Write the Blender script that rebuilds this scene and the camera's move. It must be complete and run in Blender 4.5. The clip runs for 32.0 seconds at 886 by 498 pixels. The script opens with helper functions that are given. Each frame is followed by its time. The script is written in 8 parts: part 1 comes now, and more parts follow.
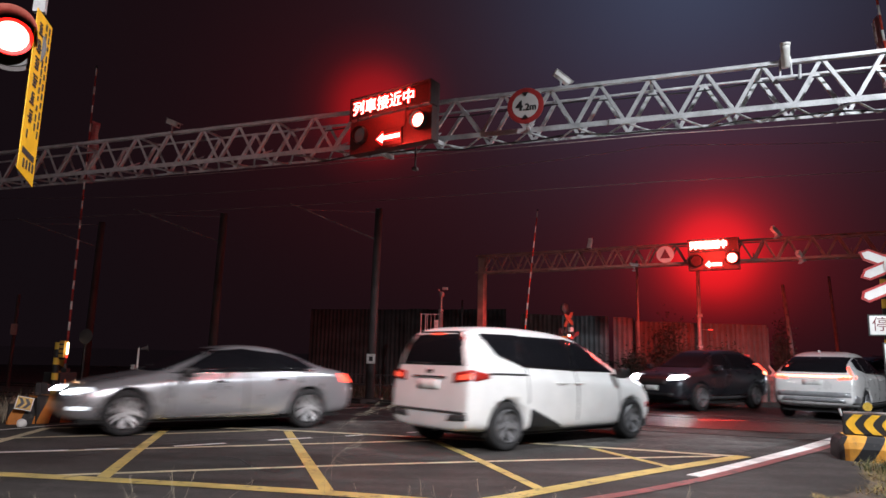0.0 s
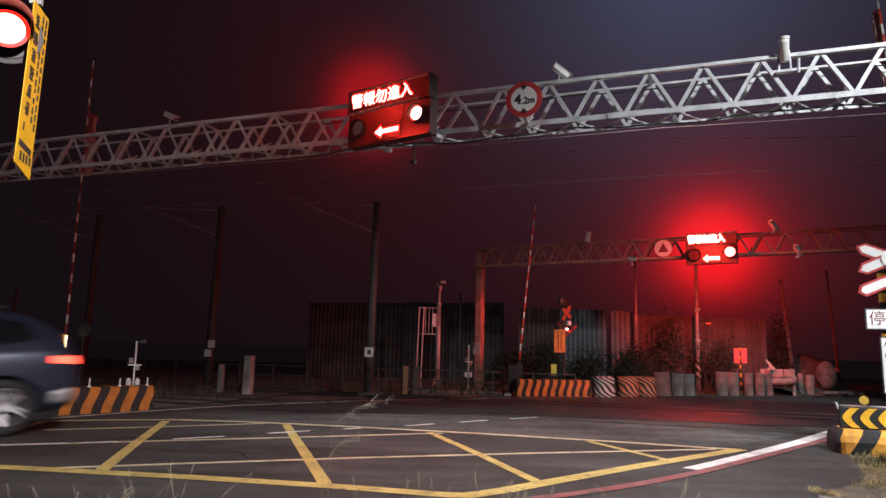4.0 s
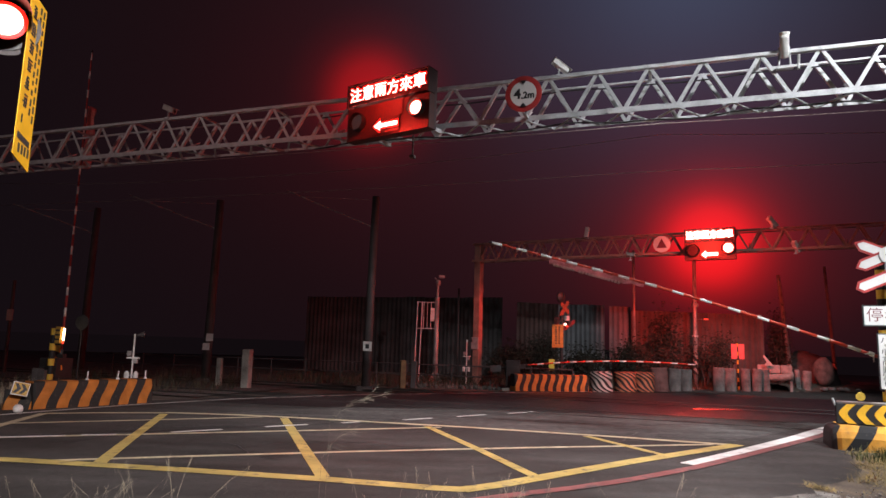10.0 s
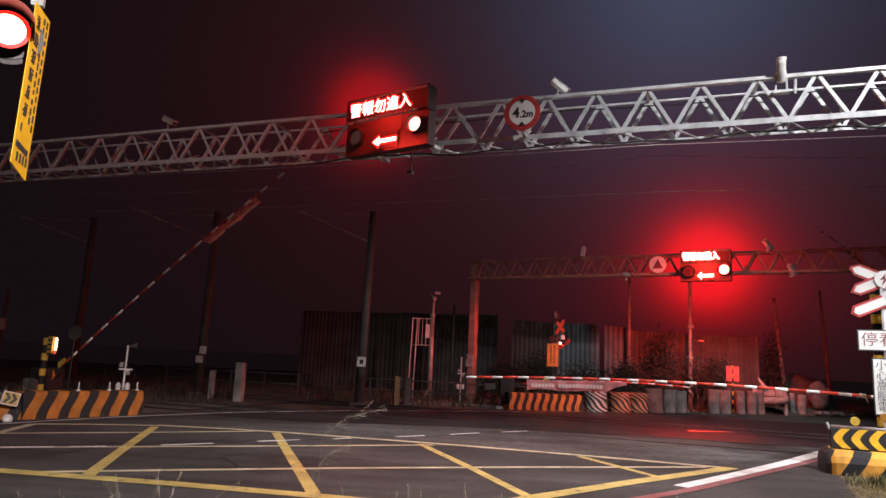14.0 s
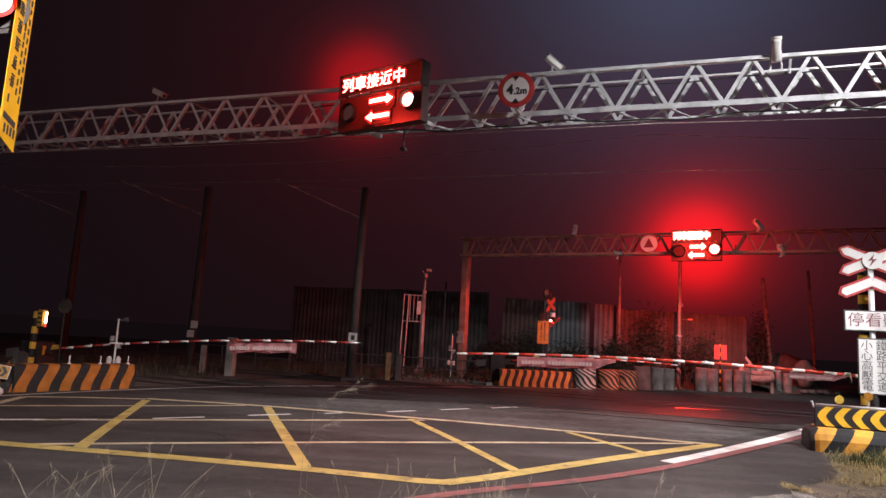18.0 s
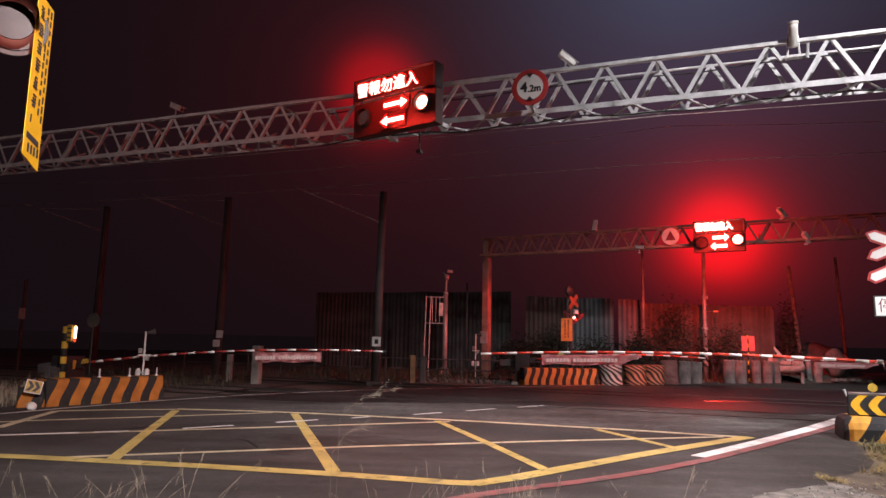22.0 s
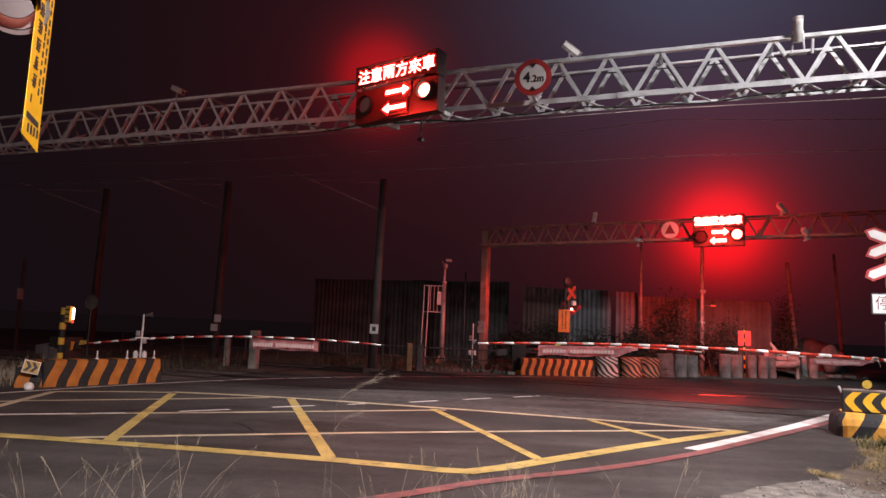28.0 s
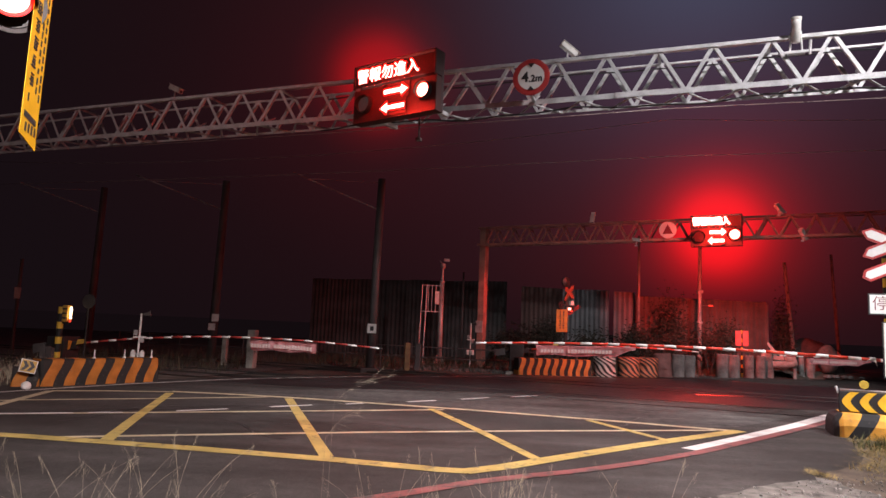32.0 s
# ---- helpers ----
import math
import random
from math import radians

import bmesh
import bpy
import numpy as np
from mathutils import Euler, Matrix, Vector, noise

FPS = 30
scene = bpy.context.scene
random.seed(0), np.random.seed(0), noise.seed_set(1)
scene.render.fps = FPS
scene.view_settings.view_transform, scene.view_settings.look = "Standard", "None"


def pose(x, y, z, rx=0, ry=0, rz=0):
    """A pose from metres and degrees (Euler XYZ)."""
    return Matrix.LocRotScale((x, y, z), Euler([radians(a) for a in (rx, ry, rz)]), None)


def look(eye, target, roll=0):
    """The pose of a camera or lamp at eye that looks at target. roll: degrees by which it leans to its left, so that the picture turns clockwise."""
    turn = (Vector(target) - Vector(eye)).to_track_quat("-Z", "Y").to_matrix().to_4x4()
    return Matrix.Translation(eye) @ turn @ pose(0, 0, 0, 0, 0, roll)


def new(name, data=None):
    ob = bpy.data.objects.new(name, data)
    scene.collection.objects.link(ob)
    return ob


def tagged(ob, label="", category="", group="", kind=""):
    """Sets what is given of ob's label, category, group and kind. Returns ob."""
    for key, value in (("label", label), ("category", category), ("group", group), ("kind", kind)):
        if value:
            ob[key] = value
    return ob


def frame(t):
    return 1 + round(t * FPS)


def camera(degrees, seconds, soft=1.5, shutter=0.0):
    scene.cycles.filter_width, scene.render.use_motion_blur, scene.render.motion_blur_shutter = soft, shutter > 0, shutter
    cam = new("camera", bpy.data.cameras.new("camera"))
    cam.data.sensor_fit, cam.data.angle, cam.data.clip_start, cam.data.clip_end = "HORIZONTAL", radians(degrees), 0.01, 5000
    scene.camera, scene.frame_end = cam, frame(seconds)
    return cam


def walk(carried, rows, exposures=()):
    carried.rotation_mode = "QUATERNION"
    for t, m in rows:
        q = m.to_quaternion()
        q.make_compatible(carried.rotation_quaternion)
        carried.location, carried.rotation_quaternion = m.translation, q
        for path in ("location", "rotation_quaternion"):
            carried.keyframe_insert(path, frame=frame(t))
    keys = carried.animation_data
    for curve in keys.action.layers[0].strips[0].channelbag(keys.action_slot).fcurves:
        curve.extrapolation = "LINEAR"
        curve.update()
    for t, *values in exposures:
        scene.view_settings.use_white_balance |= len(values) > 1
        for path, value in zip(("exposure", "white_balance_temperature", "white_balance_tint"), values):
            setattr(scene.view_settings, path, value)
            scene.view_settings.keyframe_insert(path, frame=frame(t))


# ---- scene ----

cam = camera(66.9, 32.0, soft=1.5, shutter=0.6)
PATH = [
    (0.0, pose(0, 0, 1.2, 99.29, -1.39, -0.06)),
    (0.5, pose(0, 0, 1.2, 99.23, -1.30, -0.16)),
    (1.0, pose(0, 0, 1.2, 99.08, -1.34, -0.21)),
    (1.5, pose(0, 0, 1.2, 98.99, -1.46, -0.26)),
    (2.0, pose(0, 0, 1.2, 98.95, -1.56, -0.23)),
    (2.5, pose(0, 0, 1.2, 98.94, -1.51, -0.28)),
    (3.0, pose(0, 0, 1.2, 98.84, -1.50, -0.26)),
    (3.5, pose(0, 0, 1.2, 98.74, -1.45, -0.20)),
    (5.5, pose(0, 0, 1.2, 98.80, -1.39, -0.35)),
    (6.0, pose(0, 0, 1.2, 98.68, -1.45, -0.37)),
    (6.5, pose(0, 0, 1.2, 98.74, -1.55, -0.45)),
    (7.0, pose(0, 0, 1.2, 98.66, -1.49, -0.46)),
    (7.5, pose(0, 0, 1.2, 98.62, -1.44, -0.52)),
    (8.0, pose(0, 0, 1.2, 98.54, -1.45, -0.45)),
    (8.5, pose(0, 0, 1.2, 98.47, -1.55, -0.20)),
    (9.0, pose(0, 0, 1.2, 98.39, -1.65, -0.19)),
    (9.5, pose(0, 0, 1.2, 98.33, -1.67, -0.39)),
    (10.0, pose(0, 0, 1.2, 98.29, -1.70, -0.38)),
    (10.5, pose(0, 0, 1.2, 98.15, -1.76, -0.27)),
    (11.0, pose(0, 0, 1.2, 98.14, -1.84, -0.12)),
    (11.5, pose(0, 0, 1.2, 98.37, -1.90, 0.50)),
    (12.0, pose(0, 0, 1.2, 99.00, -2.41, 0.67)),
    (12.5, pose(0, 0, 1.2, 99.46, -2.30, 0.51)),
    (13.0, pose(0, 0, 1.2, 99.13, -2.57, -0.98)),
    (13.5, pose(0, 0, 1.2, 99.72, -2.67, -0.85)),
    (15.5, pose(0, 0, 1.2, 99.54, -2.85, -0.93)),
    (16.0, pose(0, 0, 1.2, 98.29, -2.96, -0.85)),
    (16.5, pose(0, 0, 1.2, 97.60, -2.92, -1.31)),
    (17.0, pose(0, 0, 1.2, 97.72, -3.00, -1.18)),
    (17.5, pose(0, 0, 1.2, 97.68, -3.02, -1.25)),
    (18.0, pose(0, 0, 1.2, 97.79, -3.17, -1.61)),
    (18.5, pose(0, 0, 1.2, 97.68, -3.09, -1.50)),
    (19.0, pose(0, 0, 1.2, 97.65, -3.08, -1.38)),
    (19.5, pose(0, 0, 1.2, 97.77, -2.93, -1.44)),
    (20.0, pose(0, 0, 1.2, 97.94, -2.87, -1.40)),
    (20.5, pose(0, 0, 1.2, 97.98, -2.78, -1.37)),
    (20.8, pose(0, 0, 1.2, 97.98, -2.60, -1.34)),
    (20.9, pose(0, 0, 1.2, 97.52, -1.80, -1.78)),
    (21.0, pose(0, 0, 1.2, 97.57, -1.01, -2.04)),
    (21.1, pose(0, 0, 1.2, 97.76, -1.40, -1.28)),
    (21.2, pose(0, 0, 1.2, 97.74, -1.60, -1.10)),
    (21.3, pose(0, 0, 1.2, 97.60, -1.72, -0.62)),
    (21.5, pose(0, 0, 1.2, 97.37, -1.96, -0.23)),
    (22.0, pose(0, 0, 1.2, 97.82, -1.19, 0.38)),
    (22.5, pose(0, 0, 1.2, 97.74, -1.74, 0.17)),
    (23.0, pose(0, 0, 1.2, 97.47, -2.27, 0.28)),
    (23.5, pose(0, 0, 1.2, 97.49, -2.26, 0.71)),
    (24.0, pose(0, 0, 1.2, 97.80, -2.01, 0.69)),
    (24.5, pose(0, 0, 1.2, 97.63, -1.90, 0.55)),
    (25.0, pose(0, 0, 1.2, 97.48, -2.01, 0.55)),
    (25.5, pose(0, 0, 1.2, 97.32, -2.17, 0.48)),
    (27.5, pose(0, 0, 1.2, 96.94, -2.34, 0.27)),
    (28.0, pose(0, 0, 1.2, 96.88, -2.33, 0.16)),
    (28.5, pose(0, 0, 1.2, 96.88, -2.41, 0.15)),
    (29.0, pose(0, 0, 1.2, 96.91, -2.49, 0.07)),
    (29.5, pose(0, 0, 1.2, 96.90, -2.36, 0.12)),
    (30.0, pose(0, 0, 1.2, 96.93, -2.29, 0.01)),
    (30.5, pose(0, 0, 1.2, 96.95, -2.29, 0.06)),
    (31.0, pose(0, 0, 1.2, 96.94, -2.28, 0.06)),
    (31.5, pose(0, 0, 1.2, 96.92, -2.45, 0.01)),
    (32.0, pose(0, 0, 1.2, 96.86, -2.41, -0.02)),
]
walk(cam, PATH, exposures=[(0.0, -0.07, 6350, 10), (1.0, 0.0, 6500, 11), (9.0, 0.02, 6500, 10), (12.0, 0.04, 6750, 14), (16.0, 0.06, 6750, 14), (20.0, 0.08, 6950, 19), (24.0, 0.12, 7000, 20), (32.0, 0.12, 7000, 20)])

# ---- night sky and lights ----
world = bpy.data.worlds.new("night")
scene.world = world
world.use_nodes = True
wn, wl = world.node_tree.nodes, world.node_tree.links
wn.clear()
w_out, w_bg = wn.new("ShaderNodeOutputWorld"), wn.new("ShaderNodeBackground")
w_geo = wn.new("ShaderNodeTexCoord")


def sky_lobe(way, stops):
    """A soft brightening of the night sky round one way; stops are (angle in radians, colour)."""
    dot, turn, ramp = wn.new("ShaderNodeVectorMath"), wn.new("ShaderNodeMath"), wn.new("ShaderNodeValToRGB")
    dot.operation, turn.operation = "DOT_PRODUCT", "ARCCOSINE"
    dot.inputs[1].default_value = Vector(way).normalized()
    ramp.color_ramp.interpolation = "B_SPLINE"
    for i, (at, colour) in enumerate(stops):
        e = ramp.color_ramp.elements[i] if i < 2 else ramp.color_ramp.elements.new(at)
        e.position, e.color = at, (*colour, 1)
    wl.new(w_geo.outputs["Generated"], dot.inputs[0])
    wl.new(dot.outputs["Value"], turn.inputs[0])
    wl.new(turn.outputs[0], ramp.inputs[0])
    return ramp.outputs[0]


# lamp haze high up, red bloom round each lit sign painted into the sky, thinning towards the horizon, near black
# elsewhere
def red(*pairs):
    return [(at, (v, v * 0.006, v * 0.007)) for at, v in pairs]


lobes = [sky_lobe((0.31, 0.80, 0.52), [(0.0, (0.0430, 0.0650, 0.1150)), (1.0, (0, 0, 0)), (0.15, (0.0220, 0.0320, 0.0570)), (0.32, (0.0056, 0.0072, 0.0112)), (0.50, (0.0010, 0.0013, 0.0020)), (0.72, (0, 0, 0))]),
         sky_lobe((0.373, 0.916, 0.152), red((0.0, 1.2), (1.0, 0), (0.045, 0.78), (0.07, 0.29), (0.10, 0.115), (0.14, 0.05), (0.20, 0.023), (0.30, 0.010), (0.44, 0.003), (0.60, 0))),
         sky_lobe((-0.106, 0.930, 0.355), red((0.0, 0.42), (1.0, 0), (0.045, 0.27), (0.066, 0.11), (0.088, 0.035), (0.13, 0.013), (0.28, 0.0045), (0.50, 0)))]
w_sum = wn.new("ShaderNodeVectorMath")
w_sum.operation = "ADD"
wl.new(lobes[0], w_sum.inputs[0])
w_sep, w_low, w_thin = wn.new("ShaderNodeSeparateXYZ"), wn.new("ShaderNodeMapRange"), wn.new("ShaderNodeVectorMath")
wl.new(w_geo.outputs["Generated"], w_sep.inputs[0])
wl.new(w_sep.outputs["Z"], w_low.inputs[0])
w_low.interpolation_type = "SMOOTHSTEP"
for key, value in (("From Min", -0.01), ("From Max", 0.11), ("To Min", 0.50), ("To Max", 1.0)):
    w_low.inputs[key].default_value = value
w_thin.operation = "SCALE"
wl.new(lobes[1], w_thin.inputs[0])
wl.new(w_low.outputs[0], w_thin.inputs["Scale"])
wl.new(w_thin.outputs[0], w_sum.inputs[1])
w_two = wn.new("ShaderNodeVectorMath")
w_two.operation = "ADD"
wl.new(w_sum.outputs[0], w_two.inputs[0])
wl.new(lobes[2], w_two.inputs[1])
w_all = wn.new("ShaderNodeVectorMath")
w_all.operation = "ADD"
w_all.inputs[1].default_value = (0.0062, 0.0041, 0.0056)
wl.new(w_two.outputs[0], w_all.inputs[0])
wl.new(w_all.outputs[0], w_bg.inputs[0])
w_bg.inputs[1].default_value = 1.0
wl.new(w_bg.outputs[0], w_out.inputs[0])


def lamp(name, kind, place, power, colour, size=0.2, target=None, spread=None):
    data = bpy.data.lights.new(name, kind)
    data.energy, data.color = power, colour
    if kind == "AREA":
        data.size = size
    else:
        data.shadow_soft_size = size
    if kind == "SPOT":
        data.spot_size, data.spot_blend = radians(spread or 120), 0.6
    ob = new(name, data)
    ob.matrix_basis = look(place, target) if target else pose(*place)
    return ob


COOL = (0.93, 0.96, 1.0)
RED = (1.0, 0.055, 0.035)
lamp("unseen_spot", "SPOT", (6.9, 2.2, 8.6), 4300, COOL, 0.16, (5.6, 8.4, 2.0), 79)
# unseen spot added behind the viewpoint to brighten the near ground
lamp("unseen_spot", "SPOT", (2.2, -1.4, 6.8), 6000, (1.0, 0.95, 0.96), 0.16, (-1.0, 4.2, 0.0), 70)
lamp("unseen_spot", "SPOT", (4.3, 11.4, 9.4), 2150, COOL, 0.16, (2.4, 10.6, 0.0), 78)
# unseen spot added to brighten cars, signs and kerb on the right
lamp("unseen_spot", "SPOT", (8.6, 5.6, 5.6), 3150, COOL, 0.16, (7.7, 12.8, 0.2), 66)
# weak unseen fills added for the dark left side and the far verge
lamp("unseen_spot", "SPOT", (-13.5, 5.0, 9.0), 350, (1.0, 0.82, 0.79), 0.16, (-6.2, 16.5, 2.0), 92)
lamp("unseen_spot", "SPOT", (11.8, 20.6, 5.0), 330, COOL, 0.16, (11.2, 23.2, 0.0), 84)

# ---- materials ----
def mat(name, colour, rough=0.6, metal=0.0, vary=0.15, scale=6.0, bump=0.0, fine=60.0, dirt=None, coat=0.0):
    """A surface with variation at two scales: broad stains and fine grain."""
    m = bpy.data.materials.new(name)
    m.use_nodes = True
    n, l = m.node_tree.nodes, m.node_tree.links
    b = n["Principled BSDF"]
    b.inputs["Roughness"].default_value, b.inputs["Metallic"].default_value = rough, metal
    b.inputs["Coat Weight"].default_value = coat
    tc = n.new("ShaderNodeTexCoord")
    big, small = n.new("ShaderNodeTexNoise"), n.new("ShaderNodeTexNoise")
    big.inputs["Scale"].default_value, big.inputs["Detail"].default_value = scale, 5
    small.inputs["Scale"].default_value, small.inputs["Detail"].default_value = fine, 3
    for t in (big, small):
        l.new(tc.outputs["Object"], t.inputs["Vector"])
    add = n.new("ShaderNodeMath")
    add.operation = "MULTIPLY_ADD"
    add.inputs[1].default_value = 0.35
    l.new(small.outputs[0], add.inputs[0])
    l.new(big.outputs[0], add.inputs[2])
    ramp = n.new("ShaderNodeValToRGB")
    lo = dirt or tuple(c * (1 - vary * 1.6) for c in colour)
    hi = tuple(min(1.0, c * (1 + vary)) for c in colour)
    ramp.color_ramp.elements[0].position, ramp.color_ramp.elements[0].color = 0.42, (*lo, 1)
    ramp.color_ramp.elements[1].position, ramp.color_ramp.elements[1].color = 0.86, (*hi, 1)
    l.new(add.outputs[0], ramp.inputs[0])
    l.new(ramp.outputs[0], b.inputs["Base Color"])
    rr = n.new("ShaderNodeMapRange")
    rr.inputs["To Min"].default_value, rr.inputs["To Max"].default_value = max(0.02, rough - 0.12), min(1.0, rough + 0.12)
    l.new(big.outputs[0], rr.inputs[0])
    l.new(rr.outputs[0], b.inputs["Roughness"])
    if bump:
        bp = n.new("ShaderNodeBump")
        bp.inputs["Strength"].default_value, bp.inputs["Distance"].default_value = bump, 0.01
        l.new(small.outputs[0], bp.inputs["Height"])
        l.new(bp.outputs[0], b.inputs["Normal"])
    return m


def glow(name, colour, strength):
    m = bpy.data.materials.new(name)
    m.use_nodes = True
    b = m.node_tree.nodes["Principled BSDF"]
    b.inputs["Base Color"].default_value = (*[c * 0.3 for c in colour], 1)
    b.inputs["Emission Color"].default_value = (*colour, 1)
    b.inputs["Emission Strength"].default_value = strength
    return m


def striped(name, one, two, period, slant, share=0.5, rough=0.6, axis="X", wear=0.25, bend=0.0):
    """Slanted painted bands along a thing's own axis, chipped and soiled."""
    m = mat(name, one, rough, 0.0, 0.2, 5.0, 0.3, 80.0)
    n, l = m.node_tree.nodes, m.node_tree.links
    b = n["Principled BSDF"]
    b.inputs["Specular IOR Level"].default_value = 0.2
    paint = b.inputs["Base Color"].links[0].from_socket
    tc, sep = n.new("ShaderNodeTexCoord"), n.new("ShaderNodeSeparateXYZ")
    l.new(tc.outputs["Object"], sep.inputs[0])
    warp = n.new("ShaderNodeMath")
    warp.operation = "SINE"
    wz = n.new("ShaderNodeMath")
    wz.operation = "MULTIPLY"
    wz.inputs[1].default_value = 12.0
    l.new(sep.outputs["Z"], wz.inputs[0])
    l.new(wz.outputs[0], warp.inputs[0])
    k0 = n.new("ShaderNodeMath")
    k0.operation = "MULTIPLY_ADD"
    k0.inputs[1].default_value = bend
    l.new(warp.outputs[0], k0.inputs[0])
    l.new(sep.outputs[axis], k0.inputs[2])
    k = n.new("ShaderNodeMath")
    k.operation = "MULTIPLY_ADD"
    k.inputs[1].default_value = slant
    l.new(sep.outputs["Z"], k.inputs[0])
    l.new(k0.outputs[0], k.inputs[2])
    d = n.new("ShaderNodeMath")
    d.operation = "DIVIDE"
    d.inputs[1].default_value = period
    l.new(k.outputs[0], d.inputs[0])
    f = n.new("ShaderNodeMath")
    f.operation = "FRACT"
    l.new(d.outputs[0], f.inputs[0])
    g = n.new("ShaderNodeMath")
    g.operation = "GREATER_THAN"
    g.inputs[1].default_value = share
    l.new(f.outputs[0], g.inputs[0])
    nz = n.new("ShaderNodeTexNoise")
    nz.inputs["Scale"].default_value, nz.inputs["Detail"].default_value = 14.0, 6
    l.new(tc.outputs["Object"], nz.inputs["Vector"])
    chip = n.new("ShaderNodeMapRange")
    chip.inputs["From Min"].default_value, chip.inputs["From Max"].default_value = 0.60, 0.72
    chip.inputs["To Max"].default_value = wear
    l.new(nz.outputs[0], chip.inputs[0])
    mix = n.new("ShaderNodeMix")
    mix.data_type = "RGBA"
    l.new(g.outputs[0], mix.inputs[0])
    l.new(paint, mix.inputs[6])
    mix.inputs[7].default_value = (*two, 1)
    mix2 = n.new("ShaderNodeMix")
    mix2.data_type = "RGBA"
    l.new(chip.outputs[0], mix2.inputs[0])
    l.new(mix.outputs[2], mix2.inputs[6])
    mix2.inputs[7].default_value = (0.16, 0.14, 0.12, 1)
    l.new(mix2.outputs[2], b.inputs["Base Color"])
    return m


def asphalt_mat(name, colour, gloss=0.85, coarse=0.35):
    m = mat(name, colour, gloss, 0.0, 0.28, 0.55, 0.55, 150.0)
    n, l = m.node_tree.nodes, m.node_tree.links
    b = n["Principled BSDF"]
    base = b.inputs["Base Color"].links[0].from_socket
    tc = n.new("ShaderNodeTexCoord")
    mp = n.new("ShaderNodeMapping")
    mp.inputs["Rotation"].default_value = (0, 0, radians(-43))
    mp.inputs["Scale"].default_value = (0.12, 1.3, 1)
    l.new(tc.outputs["Object"], mp.inputs[0])
    streak = n.new("ShaderNodeTexNoise")
    streak.inputs["Scale"].default_value, streak.inputs["Detail"].default_value = 1.6, 6
    l.new(mp.outputs[0], streak.inputs["Vector"])
    mr = n.new("ShaderNodeMapRange")
    mr.inputs["From Min"].default_value, mr.inputs["From Max"].default_value = 0.35, 0.68
    mr.inputs["To Min"].default_value, mr.inputs["To Max"].default_value = 0.8, 1.25
    l.new(streak.outputs[0], mr.inputs[0])
    b.inputs["Specular IOR Level"].default_value = 0.2
    worn = n.new("ShaderNodeTexNoise")
    worn.inputs["Scale"].default_value, worn.inputs["Detail"].default_value, worn.inputs["Roughness"].default_value = 5.0, 10, 0.85
    l.new(tc.outputs["Object"], worn.inputs["Vector"])
    wr = n.new("ShaderNodeMapRange")
    wr.inputs["From Min"].default_value, wr.inputs["From Max"].default_value = 0.3, 0.7
    wr.inputs["To Min"].default_value, wr.inputs["To Max"].default_value = 1 - coarse, 1 + coarse
    l.new(worn.outputs[0], wr.inputs[0])
    grit = n.new("ShaderNodeTexVoronoi")
    grit.inputs["Scale"].default_value = 70.0
    l.new(tc.outputs["Object"], grit.inputs["Vector"])
    gr = n.new("ShaderNodeMapRange")
    gr.inputs["From Max"].default_value = 0.5
    gr.inputs["To Min"].default_value, gr.inputs["To Max"].default_value = 1.25, 0.8
    l.new(grit.outputs["Distance"], gr.inputs[0])
    mul = n.new("ShaderNodeMath")
    mul.operation = "MULTIPLY"
    l.new(mr.outputs[0], mul.inputs[0])
    l.new(gr.outputs[0], mul.inputs[1])
    vm = n.new("ShaderNodeVectorMath")
    vm.operation = "SCALE"
    l.new(base, vm.inputs[0])
    mul2 = n.new("ShaderNodeMath")
    mul2.operation = "MULTIPLY"
    l.new(mul.outputs[0], mul2.inputs[0])
    l.new(wr.outputs[0], mul2.inputs[1])
    l.new(mul2.outputs[0], vm.inputs["Scale"])
    l.new(vm.outputs[0], b.inputs["Base Color"])
    return m


def worn_paint(name, colour, under=(0.06, 0.058, 0.056), wear=0.55):
    """Road paint, worn through to the asphalt in patches."""
    m = mat(name, colour, 0.6, 0.0, 0.2, 3.0, 0.4, 120.0)
    n, l = m.node_tree.nodes, m.node_tree.links
    b = n["Principled BSDF"]
    base = b.inputs["Base Color"].links[0].from_socket
    tc, nz = n.new("ShaderNodeTexCoord"), n.new("ShaderNodeTexNoise")
    nz.inputs["Scale"].default_value, nz.inputs["Detail"].default_value, nz.inputs["Roughness"].default_value = 7.0, 9, 0.72
    l.new(tc.outputs["Object"], nz.inputs["Vector"])
    mr = n.new("ShaderNodeMapRange")
    mr.inputs["From Min"].default_value, mr.inputs["From Max"].default_value = wear - 0.05, wear + 0.06
    l.new(nz.outputs[0], mr.inputs[0])
    mix = n.new("ShaderNodeMix")
    mix.data_type = "RGBA"
    l.new(mr.outputs[0], mix.inputs[0])
    l.new(base, mix.inputs[6])
    mix.inputs[7].default_value = (*under, 1)
    l.new(mix.outputs[2], b.inputs["Base Color"])
    return m


M_ASPHALT = asphalt_mat("asphalt", (0.066, 0.060, 0.057))
M_DECK = asphalt_mat("crossing_asphalt", (0.036, 0.034, 0.034), 0.38)
M_DECK.node_tree.nodes["Principled BSDF"].inputs["Specular IOR Level"].default_value = 0.4
M_SOIL = mat("soil", (0.13, 0.11, 0.09), 0.95, 0, 0.4, 1.5, 0.9, 45.0)
M_GRAVEL = mat("gravel", (0.13, 0.115, 0.105), 0.95, 0, 0.45, 9.0, 1.0, 38.0)
M_YELLOW_LINE = worn_paint("yellow_road_paint", (0.51, 0.39, 0.125), wear=0.60)
M_YELLOW_THIN = worn_paint("faded_yellow_road_paint", (0.52, 0.45, 0.30), wear=0.60)
M_WHITE_LINE = worn_paint("white_road_paint", (0.72, 0.70, 0.67), wear=0.62)
